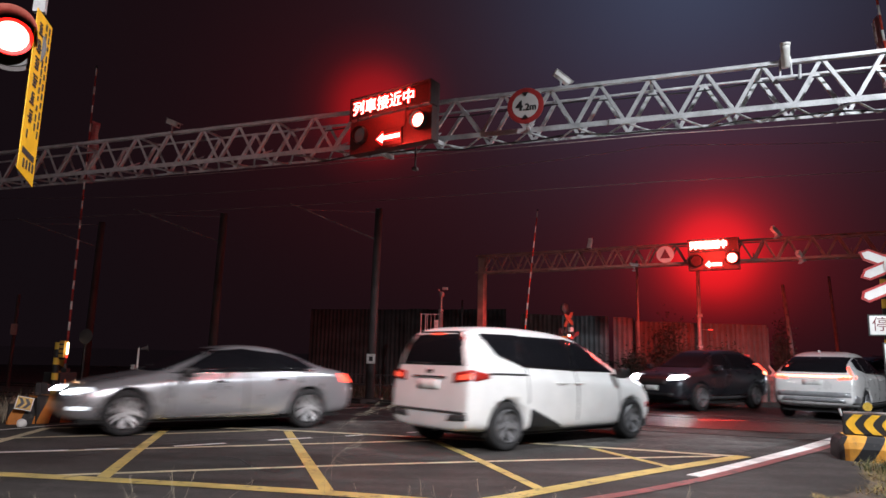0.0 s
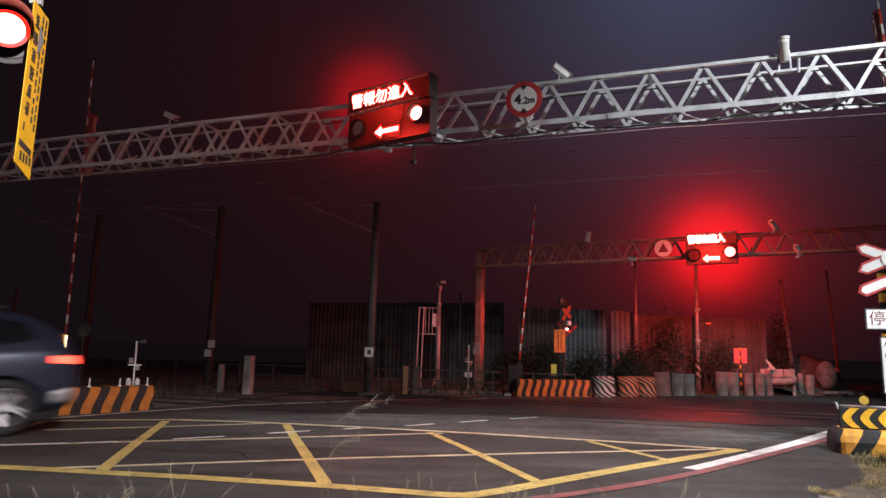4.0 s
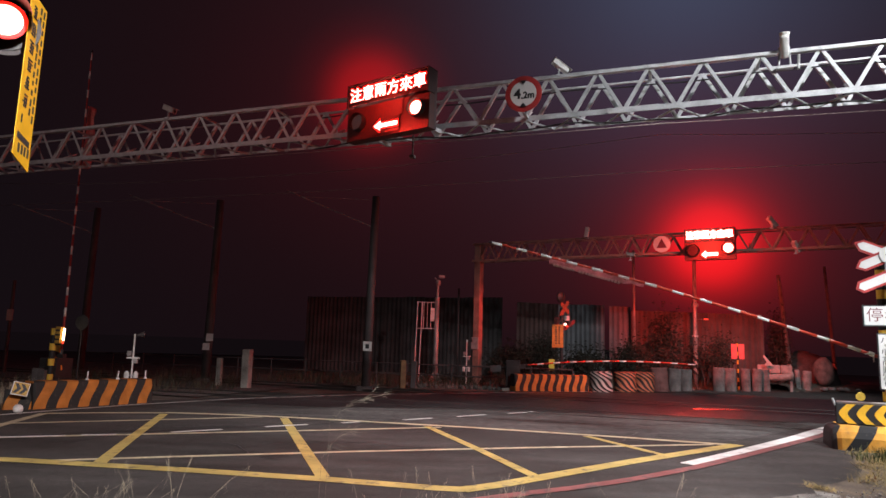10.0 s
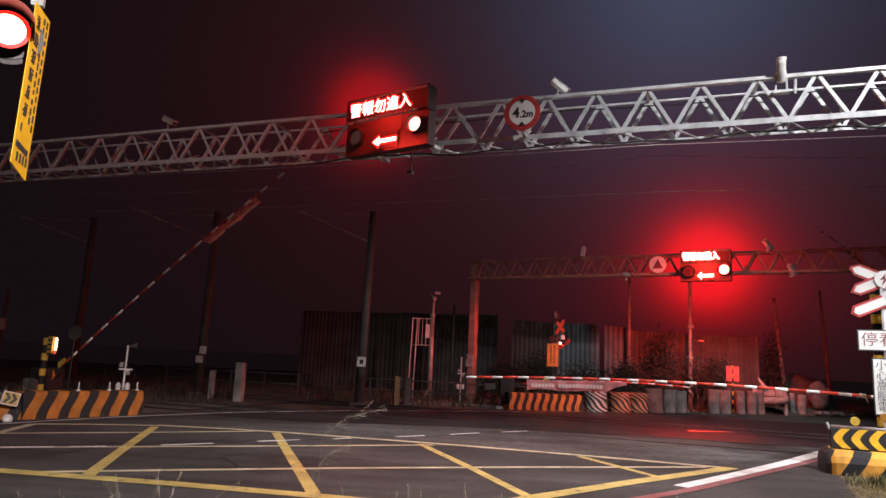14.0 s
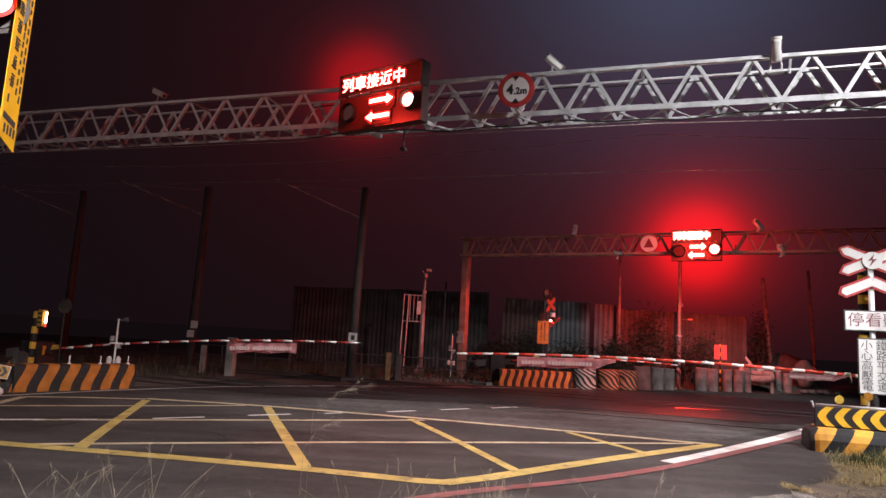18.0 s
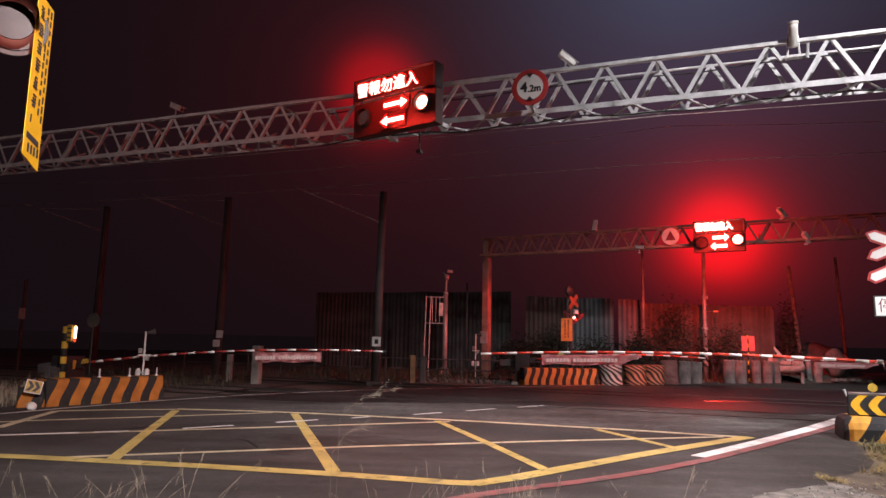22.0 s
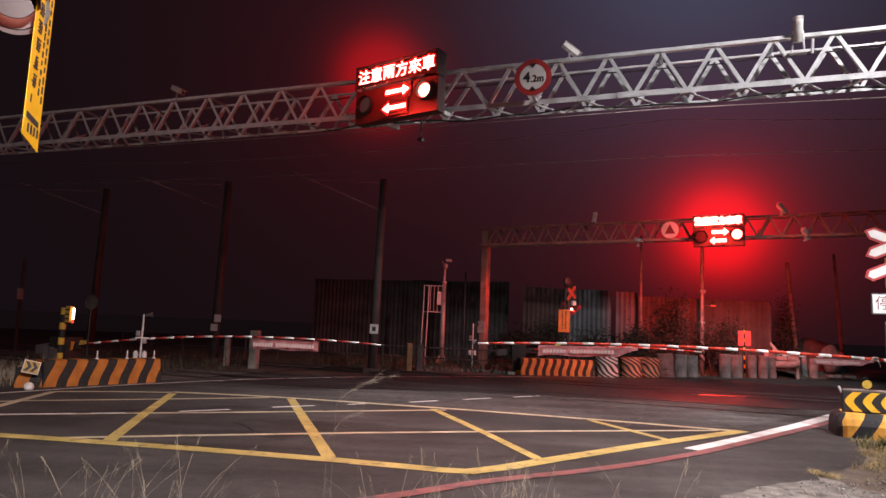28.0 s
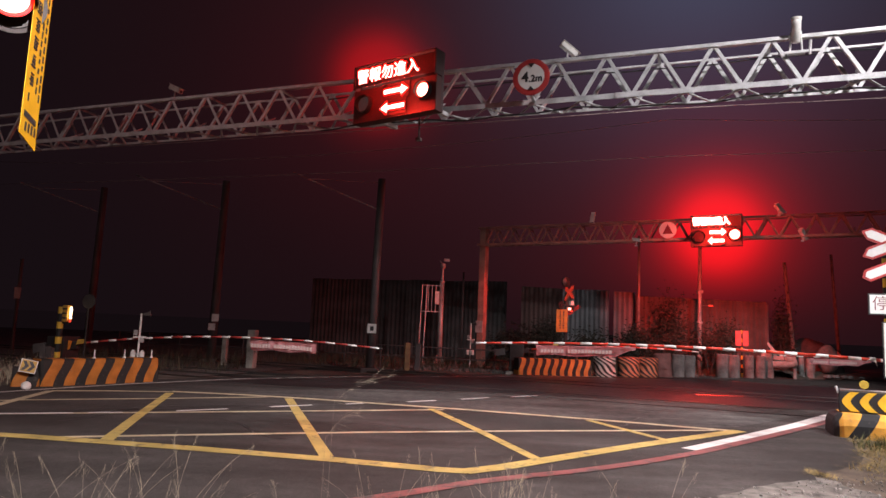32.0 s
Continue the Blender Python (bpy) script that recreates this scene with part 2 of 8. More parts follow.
M_WHITE_WORN = worn_paint("worn_white_road_paint", (0.60, 0.58, 0.55), wear=0.59)
M_RED_LINE = worn_paint("red_road_paint", (0.25, 0.085, 0.08), wear=0.54)
M_STEEL = mat("galvanised_steel", (0.50, 0.51, 0.52), 0.52, 0.30, 0.22, 5.0, 0.12, 45.0)
M_STEEL_OLD = mat("weathered_steel", (0.36, 0.34, 0.33), 0.55, 0.4, 0.3, 3.0, 0.2, 40.0)
M_STEEL_REDDISH = mat("reddish_steel", (0.35, 0.18, 0.145), 0.6, 0.2, 0.3, 3.0, 0.2, 40.0)
M_RAIL = mat("worn_rail", (0.045, 0.038, 0.036), 0.62, 0.4, 0.2, 4.0)
# reddish metal that keeps the added strip's glint red
M_STRIP = mat("reddish_glint_metal", (0.30, 0.20, 0.18), 0.50, 1.0, 0.1, 4.0)
M_CONCRETE = mat("concrete", (0.34, 0.32, 0.29), 0.85, 0, 0.3, 3.0, 0.5, 50.0)
M_BLACK = mat("black_plastic", (0.018, 0.018, 0.019), 0.5, 0, 0.2, 6.0)
M_BLACK_METAL = mat("black_painted_metal", (0.022, 0.021, 0.021), 0.45, 0.1, 0.3, 5.0)
M_WHITE = mat("white_sign_face", (0.60, 0.60, 0.585), 0.45, 0, 0.08, 4.0)
M_WHITE_PAINT = mat("white_enamel", (0.66, 0.65, 0.62), 0.5, 0, 0.2, 6.0)
M_SIGN_RED = mat("sign_red", (0.36, 0.035, 0.035), 0.4, 0, 0.12, 6.0)
M_INK = mat("black_lettering", (0.02, 0.02, 0.022), 0.55)
M_INK_RED = mat("red_lettering", (0.15, 0.03, 0.04), 0.55)
M_YELLOW = mat("yellow_enamel", (0.80, 0.46, 0.035), 0.45, 0, 0.15, 6.0)
M_PLATE_YELLOW = mat("bright_yellow_notice", (0.90, 0.50, 0.022), 0.45, 0, 0.10, 6.0)
M_ORANGE = mat("orange_enamel", (0.70, 0.22, 0.03), 0.5, 0, 0.2, 6.0)
M_AMBER = mat("amber_reflector", (0.48, 0.33, 0.06), 0.25, 0, 0.15, 30.0)
M_RUST = mat("dull_orange_reflector", (0.27, 0.125, 0.02), 0.35, 0, 0.2, 30.0)
M_ARM_RED = mat("red_arm_paint", (0.62, 0.055, 0.03), 0.35, 0, 0.12, 6.0)
# darkened copy of the arm red for the weakly lit exit arms
M_ARM_DIMMED = mat("dimmed_red_arm_paint", (0.30, 0.03, 0.025), 0.5, 0, 0.15, 6.0)
M_ARM_WHITE = mat("white_arm_paint", (0.80, 0.79, 0.76), 0.35, 0, 0.08, 6.0)
M_BLOCK = striped("orange_black_blocks", (0.42, 0.150, 0.030), (0.028, 0.026, 0.025), 0.36, -0.38, 0.52, 0.7, bend=0.018)
M_BLOCK_FAR = striped("orange_black_far_blocks", (0.48, 0.20, 0.05), (0.028, 0.026, 0.025), 0.26, -0.2, 0.52, 0.7, bend=0.025)
M_KERB = striped("orange_black_kerb", (0.62, 0.30, 0.05), (0.022, 0.022, 0.024), 0.43, -0.66, 0.51, 0.7)
M_POST_STRIPE = striped("yellow_black_post", (0.60, 0.38, 0.05), (0.02, 0.02, 0.02), 0.30, 0.0, 0.45, 0.5, axis="Z")
M_BW = striped("black_white_drum", (0.44, 0.42, 0.39), (0.03, 0.03, 0.03), 0.17, 1.1, 0.5, 0.6, bend=0.05)
M_BO = striped("black_orange_drum", (0.40, 0.18, 0.10), (0.03, 0.03, 0.03), 0.17, 1.1, 0.5, 0.6, bend=0.05)
M_LEAN = striped("banded_pole", (0.34, 0.31, 0.29), (0.03, 0.03, 0.03), 0.24, 0.9, 0.5, 0.7, axis="X")
M_BANNER = mat("faded_pink_cloth", (0.62, 0.30, 0.31), 0.9, 0, 0.25, 5.0, 0.4, 90.0)
M_FADED_INK = mat("faded_white_print", (0.66, 0.52, 0.50), 0.9, 0, 0.2, 30.0)
M_DRYGRASS = mat("dry_grass", (0.38, 0.33, 0.24), 0.9, 0, 0.35, 12.0)
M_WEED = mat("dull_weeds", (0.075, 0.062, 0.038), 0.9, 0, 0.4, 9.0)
M_MATTED = mat("matted_grass", (0.33, 0.25, 0.10), 0.9, 0, 0.45, 5.0)
M_DULL_YELLOW = mat("dull_yellow_plate", (0.45, 0.27, 0.045), 0.6, 0, 0.25, 9.0)
M_MARKER = mat("dull_yellow_paint", (0.17, 0.115, 0.05), 0.7, 0, 0.3, 7.0)
# cabinet colour lifted towards the red sky glow behind it
M_CABINET = mat("dark_reddish_cabinet", (0.075, 0.040, 0.042), 0.9, 0, 0.3, 5.0)
M_GREENGRASS = mat("green_grass", (0.082, 0.092, 0.032), 0.85, 0, 0.4, 8.0)
M_LEAF = mat("dark_foliage", (0.028, 0.026, 0.017), 0.8, 0, 0.4, 5.0)
M_SHEET = mat("corrugated_steel_sheet", (0.22, 0.23, 0.245), 0.5, 0.35, 0.3, 1.2, 0.2, 30.0)
# darker, redder copy of the sheet: weak light and red glow as colour
M_SHEET_DARK = mat("dim_reddish_sheet", (0.120, 0.080, 0.074), 0.8, 0.1, 0.35, 1.2, 0.2, 30.0)
# night darkness put into the sheet colour
M_SHEET_DIM = mat("night_dark_sheet", (0.085, 0.078, 0.078), 0.8, 0.1, 0.4, 1.2, 0.2, 30.0)
M_MAST = mat("catenary_mast_paint", (0.085, 0.075, 0.075), 0.7, 0.1, 0.3, 2.0, 0.3, 40.0)
M_WIRE = mat("overhead_wire", (0.45, 0.36, 0.33), 0.5, 0.2, 0.1)
M_LED = glow("lit_red_led", (1.0, 0.36, 0.30), 9.0)
# emissive edge standing for the red bloom round lit strokes and lamps
M_LED_EDGE = glow("red_led_halo", (1.0, 0.010, 0.006), 3.5)
M_LED_LAMP = glow("lit_red_lamp", (1.0, 0.34, 0.26), 9.0)
M_LED_OFF = mat("unlit_lamp_glass", (0.030, 0.006, 0.006), 0.35, 0, 0.2, 9.0)
M_BAR_LIGHT = glow("warm_bar_light", (1.0, 0.72, 0.42), 7.0)
M_TIP_LIGHT = glow("small_red_lamp", (1.0, 0.06, 0.03), 1.6)
M_BOARD_DARK = mat("dark_grey_board", (0.022, 0.022, 0.024), 0.7, 0, 0.3, 8.0)
# near-zero black for the plate that swallows light in the drum slot
M_BLACKOUT = mat("blackout_black", (0.003, 0.003, 0.003), 1.0, 0, 0.1, 30.0)
M_LED_BOARD = mat("dark_led_matrix", (0.045, 0.012, 0.011), 0.9, 0, 0.25, 25.0)
# red glow over the sign panel put into its base colour
M_MODULE = mat("reddened_led_module", (0.075, 0.012, 0.010), 0.75, 0, 0.2, 30.0)


# ---- mesh helpers ----
def mesh_of(bm, material, smooth=False):
    me = bpy.data.meshes.new("mesh")
    bm.to_mesh(me)
    bm.free()
    me.materials.append(material)
    if smooth:
        me.shade_smooth()
    return me


def part(name, bm, material, parent=None, label="", at=None, smooth=False):
    ob = new(name, mesh_of(bm, material, smooth) if isinstance(bm, bmesh.types.BMesh) else bm)
    if parent:
        ob.parent = parent
    if at is not None:
        ob.matrix_basis = at
    if label:
        ob["label"] = label
    return ob


def thing(name, at, label, category, group="", kind=""):
    ob = new(name)
    ob.empty_display_size = 0.1
    ob.matrix_basis = at
    return tagged(ob, label, category, group, kind)


def box(x0, y0, z0, x1, y1, z1, bevel=0.0, bm=None):
    bm = bm or bmesh.new()
    r = bmesh.ops.create_cube(bm, size=1.0, matrix=Matrix.Translation(((x0 + x1) / 2, (y0 + y1) / 2, (z0 + z1) / 2)) @ Matrix.Diagonal((abs(x1 - x0), abs(y1 - y0), abs(z1 - z0), 1)))
    if bevel:
        vs = set(r["verts"])
        es = [e for e in bm.edges if e.verts[0] in vs and e.verts[1] in vs]
        bmesh.ops.bevel(bm, geom=es, offset=bevel, segments=2, affect="EDGES", profile=0.6)
    return bm


def rod(p, q, r, r2=None, n=10, bm=None, cap=True):
    """A round bar from p to q."""
    bm = bm or bmesh.new()
    p, q = Vector(p), Vector(q)
    d = q - p
    m = Matrix.Translation((p + q) / 2) @ d.to_track_quat("Z", "Y").to_matrix().to_4x4()
    bmesh.ops.create_cone(bm, cap_ends=cap, segments=n, radius1=r, radius2=r if r2 is None else r2, depth=d.length, matrix=m)
    return bm


def angle_bar(p, q, w, t, up=(0, 0, 1), bm=None):
    """A rolled angle section from p to q: two flat legs."""
    bm = bm or bmesh.new()
    p, q = Vector(p), Vector(q)
    d = (q - p).normalized()
    a = d.cross(Vector(up))
    a = a.normalized() if a.length > 1e-4 else Vector((1, 0, 0))
    b = a.cross(d)
    ring = [(0, 0), (w, 0), (w, t), (t, t), (t, w), (0, w)]
    rows = [[bm.verts.new(e + a * (x - w / 2) + b * (y - w / 2)) for x, y in ring] for e in (p, q)]
    for i in range(6):
        j = (i + 1) % 6
        bm.faces.new((rows[0][i], rows[0][j], rows[1][j], rows[1][i]))
    bm.faces.new(rows[0][::-1])
    bm.faces.new(rows[1])
    return bm


def lathe(profile, n=24, bm=None, m=None):
    """Turns (radius, height) pairs round z."""
    bm = bm or bmesh.new()
    rings = []
    for r, z in profile:
        rings.append([bm.verts.new(Vector((r * math.cos(2 * math.pi * i / n), r * math.sin(2 * math.pi * i / n), z))) for i in range(n)])
    for a, b in zip(rings, rings[1:]):
        for i in range(n):
            bm.faces.new((a[i], a[(i + 1) % n], b[(i + 1) % n], b[i]))
    bm.faces.new(rings[0][::-1])
    bm.faces.new(rings[-1])
    if m:
        bmesh.ops.transform(bm, matrix=m, verts=[v for r in rings for v in r])
    return bm


def prism(outline, depth, m=None, bm=None):
    """An outline in x, z given thickness along y."""
    bm = bm or bmesh.new()
    a = [bm.verts.new((x, 0, z)) for x, z in outline]
    b = [bm.verts.new((x, depth, z)) for x, z in outline]
    k = len(outline)
    bm.faces.new(a)
    bm.faces.new(b[::-1])
    for i in range(k):
        j = (i + 1) % k
        bm.faces.new((a[j], a[i], b[i], b[j]))
    bmesh.ops.recalc_face_normals(bm, faces=bm.faces)
    if m:
        bmesh.ops.transform(bm, matrix=m, verts=a + b)
    return bm


def lettering(words, size, material, parent, at, name="lettering", fat=0.0, depth=0.002, width=None, spacing=1.0, bold=0.0):
    """Words as a thin raised mesh. They lie in x, z of their own space and face -y."""
    cu = bpy.data.curves.new("words", "FONT")
    cu.body, cu.size, cu.align_x, cu.align_y, cu.extrude, cu.offset, cu.space_line = words, size, "CENTER", "CENTER", depth, fat, spacing
    tmp = bpy.data.objects.new("words", cu)
    scene.collection.objects.link(tmp)
    me = bpy.data.meshes.new_from_object(tmp.evaluated_get(bpy.context.evaluated_depsgraph_get()))
    bpy.data.objects.remove(tmp)
    me.transform(pose(0, 0, 0, 90))
    if width:
        xs = [v.co.x for v in me.vertices]
        me.transform(Matrix.Diagonal((width / (max(xs) - min(xs)), 1, 1, 1)))
    if bold:
        bm = bmesh.new()
        for k in range(8):
            a = k * math.pi / 4
            me.transform(Matrix.Translation((bold * math.cos(a), 0.0002 * k, bold * math.sin(a))))
            bm.from_mesh(me)
            me.transform(Matrix.Translation((-bold * math.cos(a), -0.0002 * k, -bold * math.sin(a))))
        bm.to_mesh(me)
        bm.free()
    me.materials.clear()
    me.materials.append(material)
    return part(name, me, material, parent, "", at)


def ribbon(points, width, z, bm=None, side=0.5):
    """A flat strip along a line of ground points."""
    bm = bm or bmesh.new()
    rows = []
    for i, p in enumerate(points):
        a, b = points[max(0, i - 1)], points[min(len(points) - 1, i + 1)]
        d = Vector((b[0] - a[0], b[1] - a[1])).normalized()
        nrm = Vector((-d.y, d.x))
        rows.append((bm.verts.new((p[0] + nrm.x * width * (1 - side), p[1] + nrm.y * width * (1 - side), z)), bm.verts.new((p[0] - nrm.x * width * side, p[1] - nrm.y * width * side, z))))
    for (a, b), (c, d) in zip(rows, rows[1:]):
        bm.faces.new((b, d, c, a))
    return bm


def sheet(outline, z, bm=None):
    bm = bm or bmesh.new()
    f = bm.faces.new([bm.verts.new((x, y, z)) for x, y in outline])
    if f.normal.z < 0:
        f.normal_flip()
    bm.normal_update()
    return bm


def bars(parent, at, w, h, cols, rows, material, name="writing_bar", fill=0.7, seed=1):
    """Writing too small to read, as plain bars."""
    rnd = random.Random(seed)
    for i in range(cols):
        z = h / 2
        while z > -h / 2 + h / rows * 0.6:
            s = h / rows * rnd.uniform(0.45, 0.8)
            x = -w / 2 + (i + 0.5) * w / cols
            ww = w / cols * fill * rnd.uniform(0.7, 1.0)
            part(name, box(x - ww / 2, -0.002, z - s, x + ww / 2, 0.002, z), material, parent, "", at)
            z -= h / rows


def yaw_of(d):
    return math.degrees(math.atan2(d[1], d[0]))


# ---- ground, road and railway ----
ground = part("ground", sheet([(-400, -400), (400, -400), (400, 400), (-400, 400)], -0.05), M_SOIL)
tagged(ground, "dark bare soil and gravel round the crossing", "ground", kind="structure")
# added ring with a faint even glow, softening where dark ground meets sky
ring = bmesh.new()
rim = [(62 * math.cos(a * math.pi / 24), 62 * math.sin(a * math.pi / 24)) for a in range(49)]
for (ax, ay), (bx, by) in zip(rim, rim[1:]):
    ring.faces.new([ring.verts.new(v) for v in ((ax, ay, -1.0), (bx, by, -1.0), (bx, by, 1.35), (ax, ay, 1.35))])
M_NIGHT = glow("faint_night_glow", (0.0052, 0.0033, 0.0043), 1.0)
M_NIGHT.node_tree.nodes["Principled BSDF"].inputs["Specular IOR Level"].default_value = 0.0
tagged(part("backdrop", ring, M_NIGHT), "faintly glowing ring added as the dark distance beyond the railway", "backdrop", kind="structure")
road = part("road", sheet([(-60, -38), (-7.4, 10.2), (-6.9, 11.7), (-5.6, 13.3), (-4.25, 14.95), (-1.8, 17.3), (1.4, 19.35), (8, 22.6), (40, 50), (52, 38), (14.5, 19.0), (9.6, 14.0), (6.8, 11.6),
                            (5.9, 10.3), (5.6, 9.2), (5.44, 8.99), (5.18, 8.52), (5.02, 8.30), (4.77, 7.82), (4.70, 7.62), (4.50, 7.34), (4.36, 7.14), (4.10, 6.93), (3.96, 6.80), (3.73, 6.66), (3.62, 6.44), (3.48, 6.38), (3.42, 6.24), (3.26, 6.20), (3.11, 6.09), (2.96, 6.04), (2.80, 5.90), (2.66, 5.84), (2.45, 5.62), (2.20, 5.45), (1.9, 4.2), (1.2, 3.2), (0, 2.9), (-3.5, 2.9), (-6, 2.0), (-9, -1), (-40, -44)], 0.0), M_ASPHALT)
tagged(road, "worn grey asphalt road leading over the crossing", "road", kind="structure")

pale = sheet([(1.4, 3.0), (9.0, 3.0), (9.0, 3.6), (5.0, 4.6), (3.9, 5.1), (3.62, 5.55), (3.66, 5.82), (3.55, 6.02), (3.60, 6.24), (3.46, 6.42), (3.2, 7.0), (1.4, 4.6)], -0.003)
tagged(part("gravel_verge", pale, mat("pale_gravel", (0.15, 0.14, 0.125), 0.95, 0, 0.45, 7.0, 1.0, 42.0)), "pale gravel verge beside the road", "verge", kind="structure")
brown = sheet([(9.0, 3.6), (9.0, 9.6), (5.0, 9.4), (3.2, 7.0), (3.46, 6.42), (3.60, 6.24), (3.55, 6.02), (3.66, 5.82), (3.62, 5.55), (3.9, 5.1), (5.0, 4.6)], -0.004)
tagged(part("soil_verge", brown, mat("brown_verge_soil", (0.10, 0.078, 0.058), 0.95, 0, 0.5, 3.0, 0.9, 40.0)), "brown soil under the dry grass by the kerb", "verge", kind="structure")
TR = Vector((0.948, -0.318))      # the way the rails run
TN = Vector((0.318, 0.948))
DECK0, DECK1 = 12.78, 18.2
deck = bmesh.new()
sheet([(-4.9, 13.6), (-4.0, 13.3), (-2.0, 12.98), (-0.54, 13.37), (1.25, 13.61), (2.78, 13.35), (4.44, 13.22), (5.9, 12.92), (8.8, 12.6), (15.5, 18.2), (8.4, 21.4), (2.0, 18.9), (-1.5, 16.7), (-4.1, 14.4)], 0.003, deck)
tagged(part("crossing_deck", deck, M_DECK), "dark smooth asphalt deck between the rails of the crossing", "crossing deck", kind="structure")


def on_track(s, c):
    """s metres along the rails, c metres across them."""
    p = TR * s + TN * c
    return p.x, p.y


bed = bmesh.new()
for s0, s1 in ((-70, -9.6), (14.5, 90)):
    sheet([on_track(s0, 12.3), on_track(s1, 12.3), on_track(s1, 20.4), on_track(s0, 20.4)], -0.02, bed)
tagged(part("track_bed", bed, M_GRAVEL), "grey ballast under the railway tracks", "ballast", kind="structure")
for c in (13.55, 17.35):
    track = thing("railway_track", pose(*on_track(0, c), 0), "steel rails of a narrow-gauge track flush with the road", "railway track", "tracks of the crossing")
    for off in (-0.534, 0.534):
        bm = box(-70, off - 0.032, -0.09, 90, off + 0.032, 0.012, 0.006)
        part("rail", bm, M_RAIL, track, "rail with a polished head")
    track.matrix_basis = pose(*on_track(0, c), 0, 0, 0, yaw_of(TR))
    sl = box(-0.11, -0.95, -0.16, 0.11, 0.95, -0.03, 0.01)
    me = mesh_of(sl, M_CONCRETE)
    for i in range(44):
        x = -36 + i * 0.62 if i < 34 else 18 + (i - 34) * 0.62
        part("sleeper", me, M_CONCRETE, track, at=pose(x, 0, 0))

# tilted reflector added for the red streak of light on the deck
strip = thing("glint_strip", pose(6.2, 15.165, 0.003, 0, 0, 2.2), "polished strip added to give a red glint on the crossing deck", "rail strip")
bm = bmesh.new()
ends = [[bm.verts.new((x, y, z)) for y, z in ((-0.022, 0.0), (0.022, 0.018), (0.035, 0.0))] for x in (-0.53, 0.53)]
for k in range(3):
    bm.faces.new((ends[0][k], ends[1][k], ends[1][(k + 1) % 3], ends[0][(k + 1) % 3]))
bm.faces.new(ends[0][::-1])
bm.faces.new(ends[1])
bmesh.ops.recalc_face_normals(bm, faces=bm.faces)
part("bar", bm, M_STRIP, strip)

BOXLAB = "yellow cross line of a box junction"
THINLAB = "thin faded yellow line of a box junction"
marks = [
    ("box_marking", [(-4.42, 11.18), (-5.34, 10.93), (-6.03, 10.6)], 0.14, M_YELLOW_THIN, "almost worn-off yellow edge line"),
    ("box_marking", [(-3.7, 6.71), (-2.58, 7.16), (-0.92, 7.8), (1.08, 8.48), (3.73, 9.30)], 0.10, M_YELLOW_THIN, THINLAB),
    ("box_marking", [(-5.41, 7.91), (-4.91, 8.13), (-3.53, 8.74), (-1.91, 9.45), (0.07, 10.33)], 0.11, M_YELLOW_THIN, THINLAB),
    ("box_marking", [(-5.99, 9.15), (-5.69, 9.38), (-4.15, 10.21), (-2.78, 11.03)], 0.11, M_YELLOW_THIN, THINLAB),
    ("box_marking", [(-6.03, 10.6), (-5.84, 9.62), (-5.64, 8.63)], 0.13, M_YELLOW_THIN, "faded side line of a box junction"),
    ("box_marking", [(-3.19, 6.6), (-3.61, 8.15), (-4.35, 11.01)], 0.13, M_YELLOW_LINE, BOXLAB),
    ("box_marking", [(-1.0, 6.27), (-2.42, 10.95)], 0.13, M_YELLOW_LINE, BOXLAB),
    ("box_marking", [(0.96, 6.62), (0.51, 8.24), (-0.13, 10.37)], 0.12, M_YELLOW_LINE, BOXLAB),
    ("box_marking", [(2.71, 8.23), (2.13, 9.79)], 0.12, M_YELLOW_LINE, BOXLAB),
    ("box_marking", [(4.07, 9.29), (3.64, 9.42), (2.83, 9.71), (2.08, 9.95), (1.28, 10.19), (0.37, 10.45), (-0.95, 10.75), (-2.25, 11.04), (-3.19, 11.18), (-4.42, 11.22)], 0.16, M_YELLOW_THIN, "worn yellow far edge line of a box junction"),
    ("box_marking", [(-5.74, 6.84), (-3.99, 6.67), (-2.3, 6.43), (-0.96, 6.19), (0.02, 5.95), (0.26, 5.93)], 0.205, M_YELLOW_LINE, "broad yellow edge line of a box junction"),
    ("box_marking", [(0.22, 5.90), (0.6, 6.19), (1.47, 7.01), (2.27, 7.75), (2.81, 8.22), (4.08, 9.33)], 0.20, M_YELLOW_LINE, "broad yellow edge line of a box junction"),
    ("edge_line", [(2.78, 7.58), (3.44, 8.25), (4.09, 8.92), (5.44, 10.36), (6.83, 11.94)], 0.22, M_WHITE_LINE, "white edge line beside the kerb block"),
    ("no_parking_line", [(-0.6, 4.75), (-0.16, 5.12), (0.27, 5.50), (0.76, 5.84), (1.29, 6.17), (1.94, 6.66), (2.76, 7.38), (3.93, 8.56), (4.68, 9.33), (5.58, 10.27), (6.52, 11.30)], 0.14, M_RED_LINE, "dull red no-parking line along the road edge"),
    ("edge_line", [(-9.5, 5.8), (-6.63, 9.86), (-6.14, 10.95), (-5.49, 12.23), (-4.1, 14.28), (-1.77, 16.43), (1.67, 18.6), (6, 21.0)], 0.10, M_WHITE_WORN, "worn white far edge line"),
]
for i, (nm, pts, w, m, lab) in enumerate(marks):
    tagged(part(nm, ribbon(pts, w, 0.0045 + 0.0003 * i), m), lab, "road marking", kind="structure")
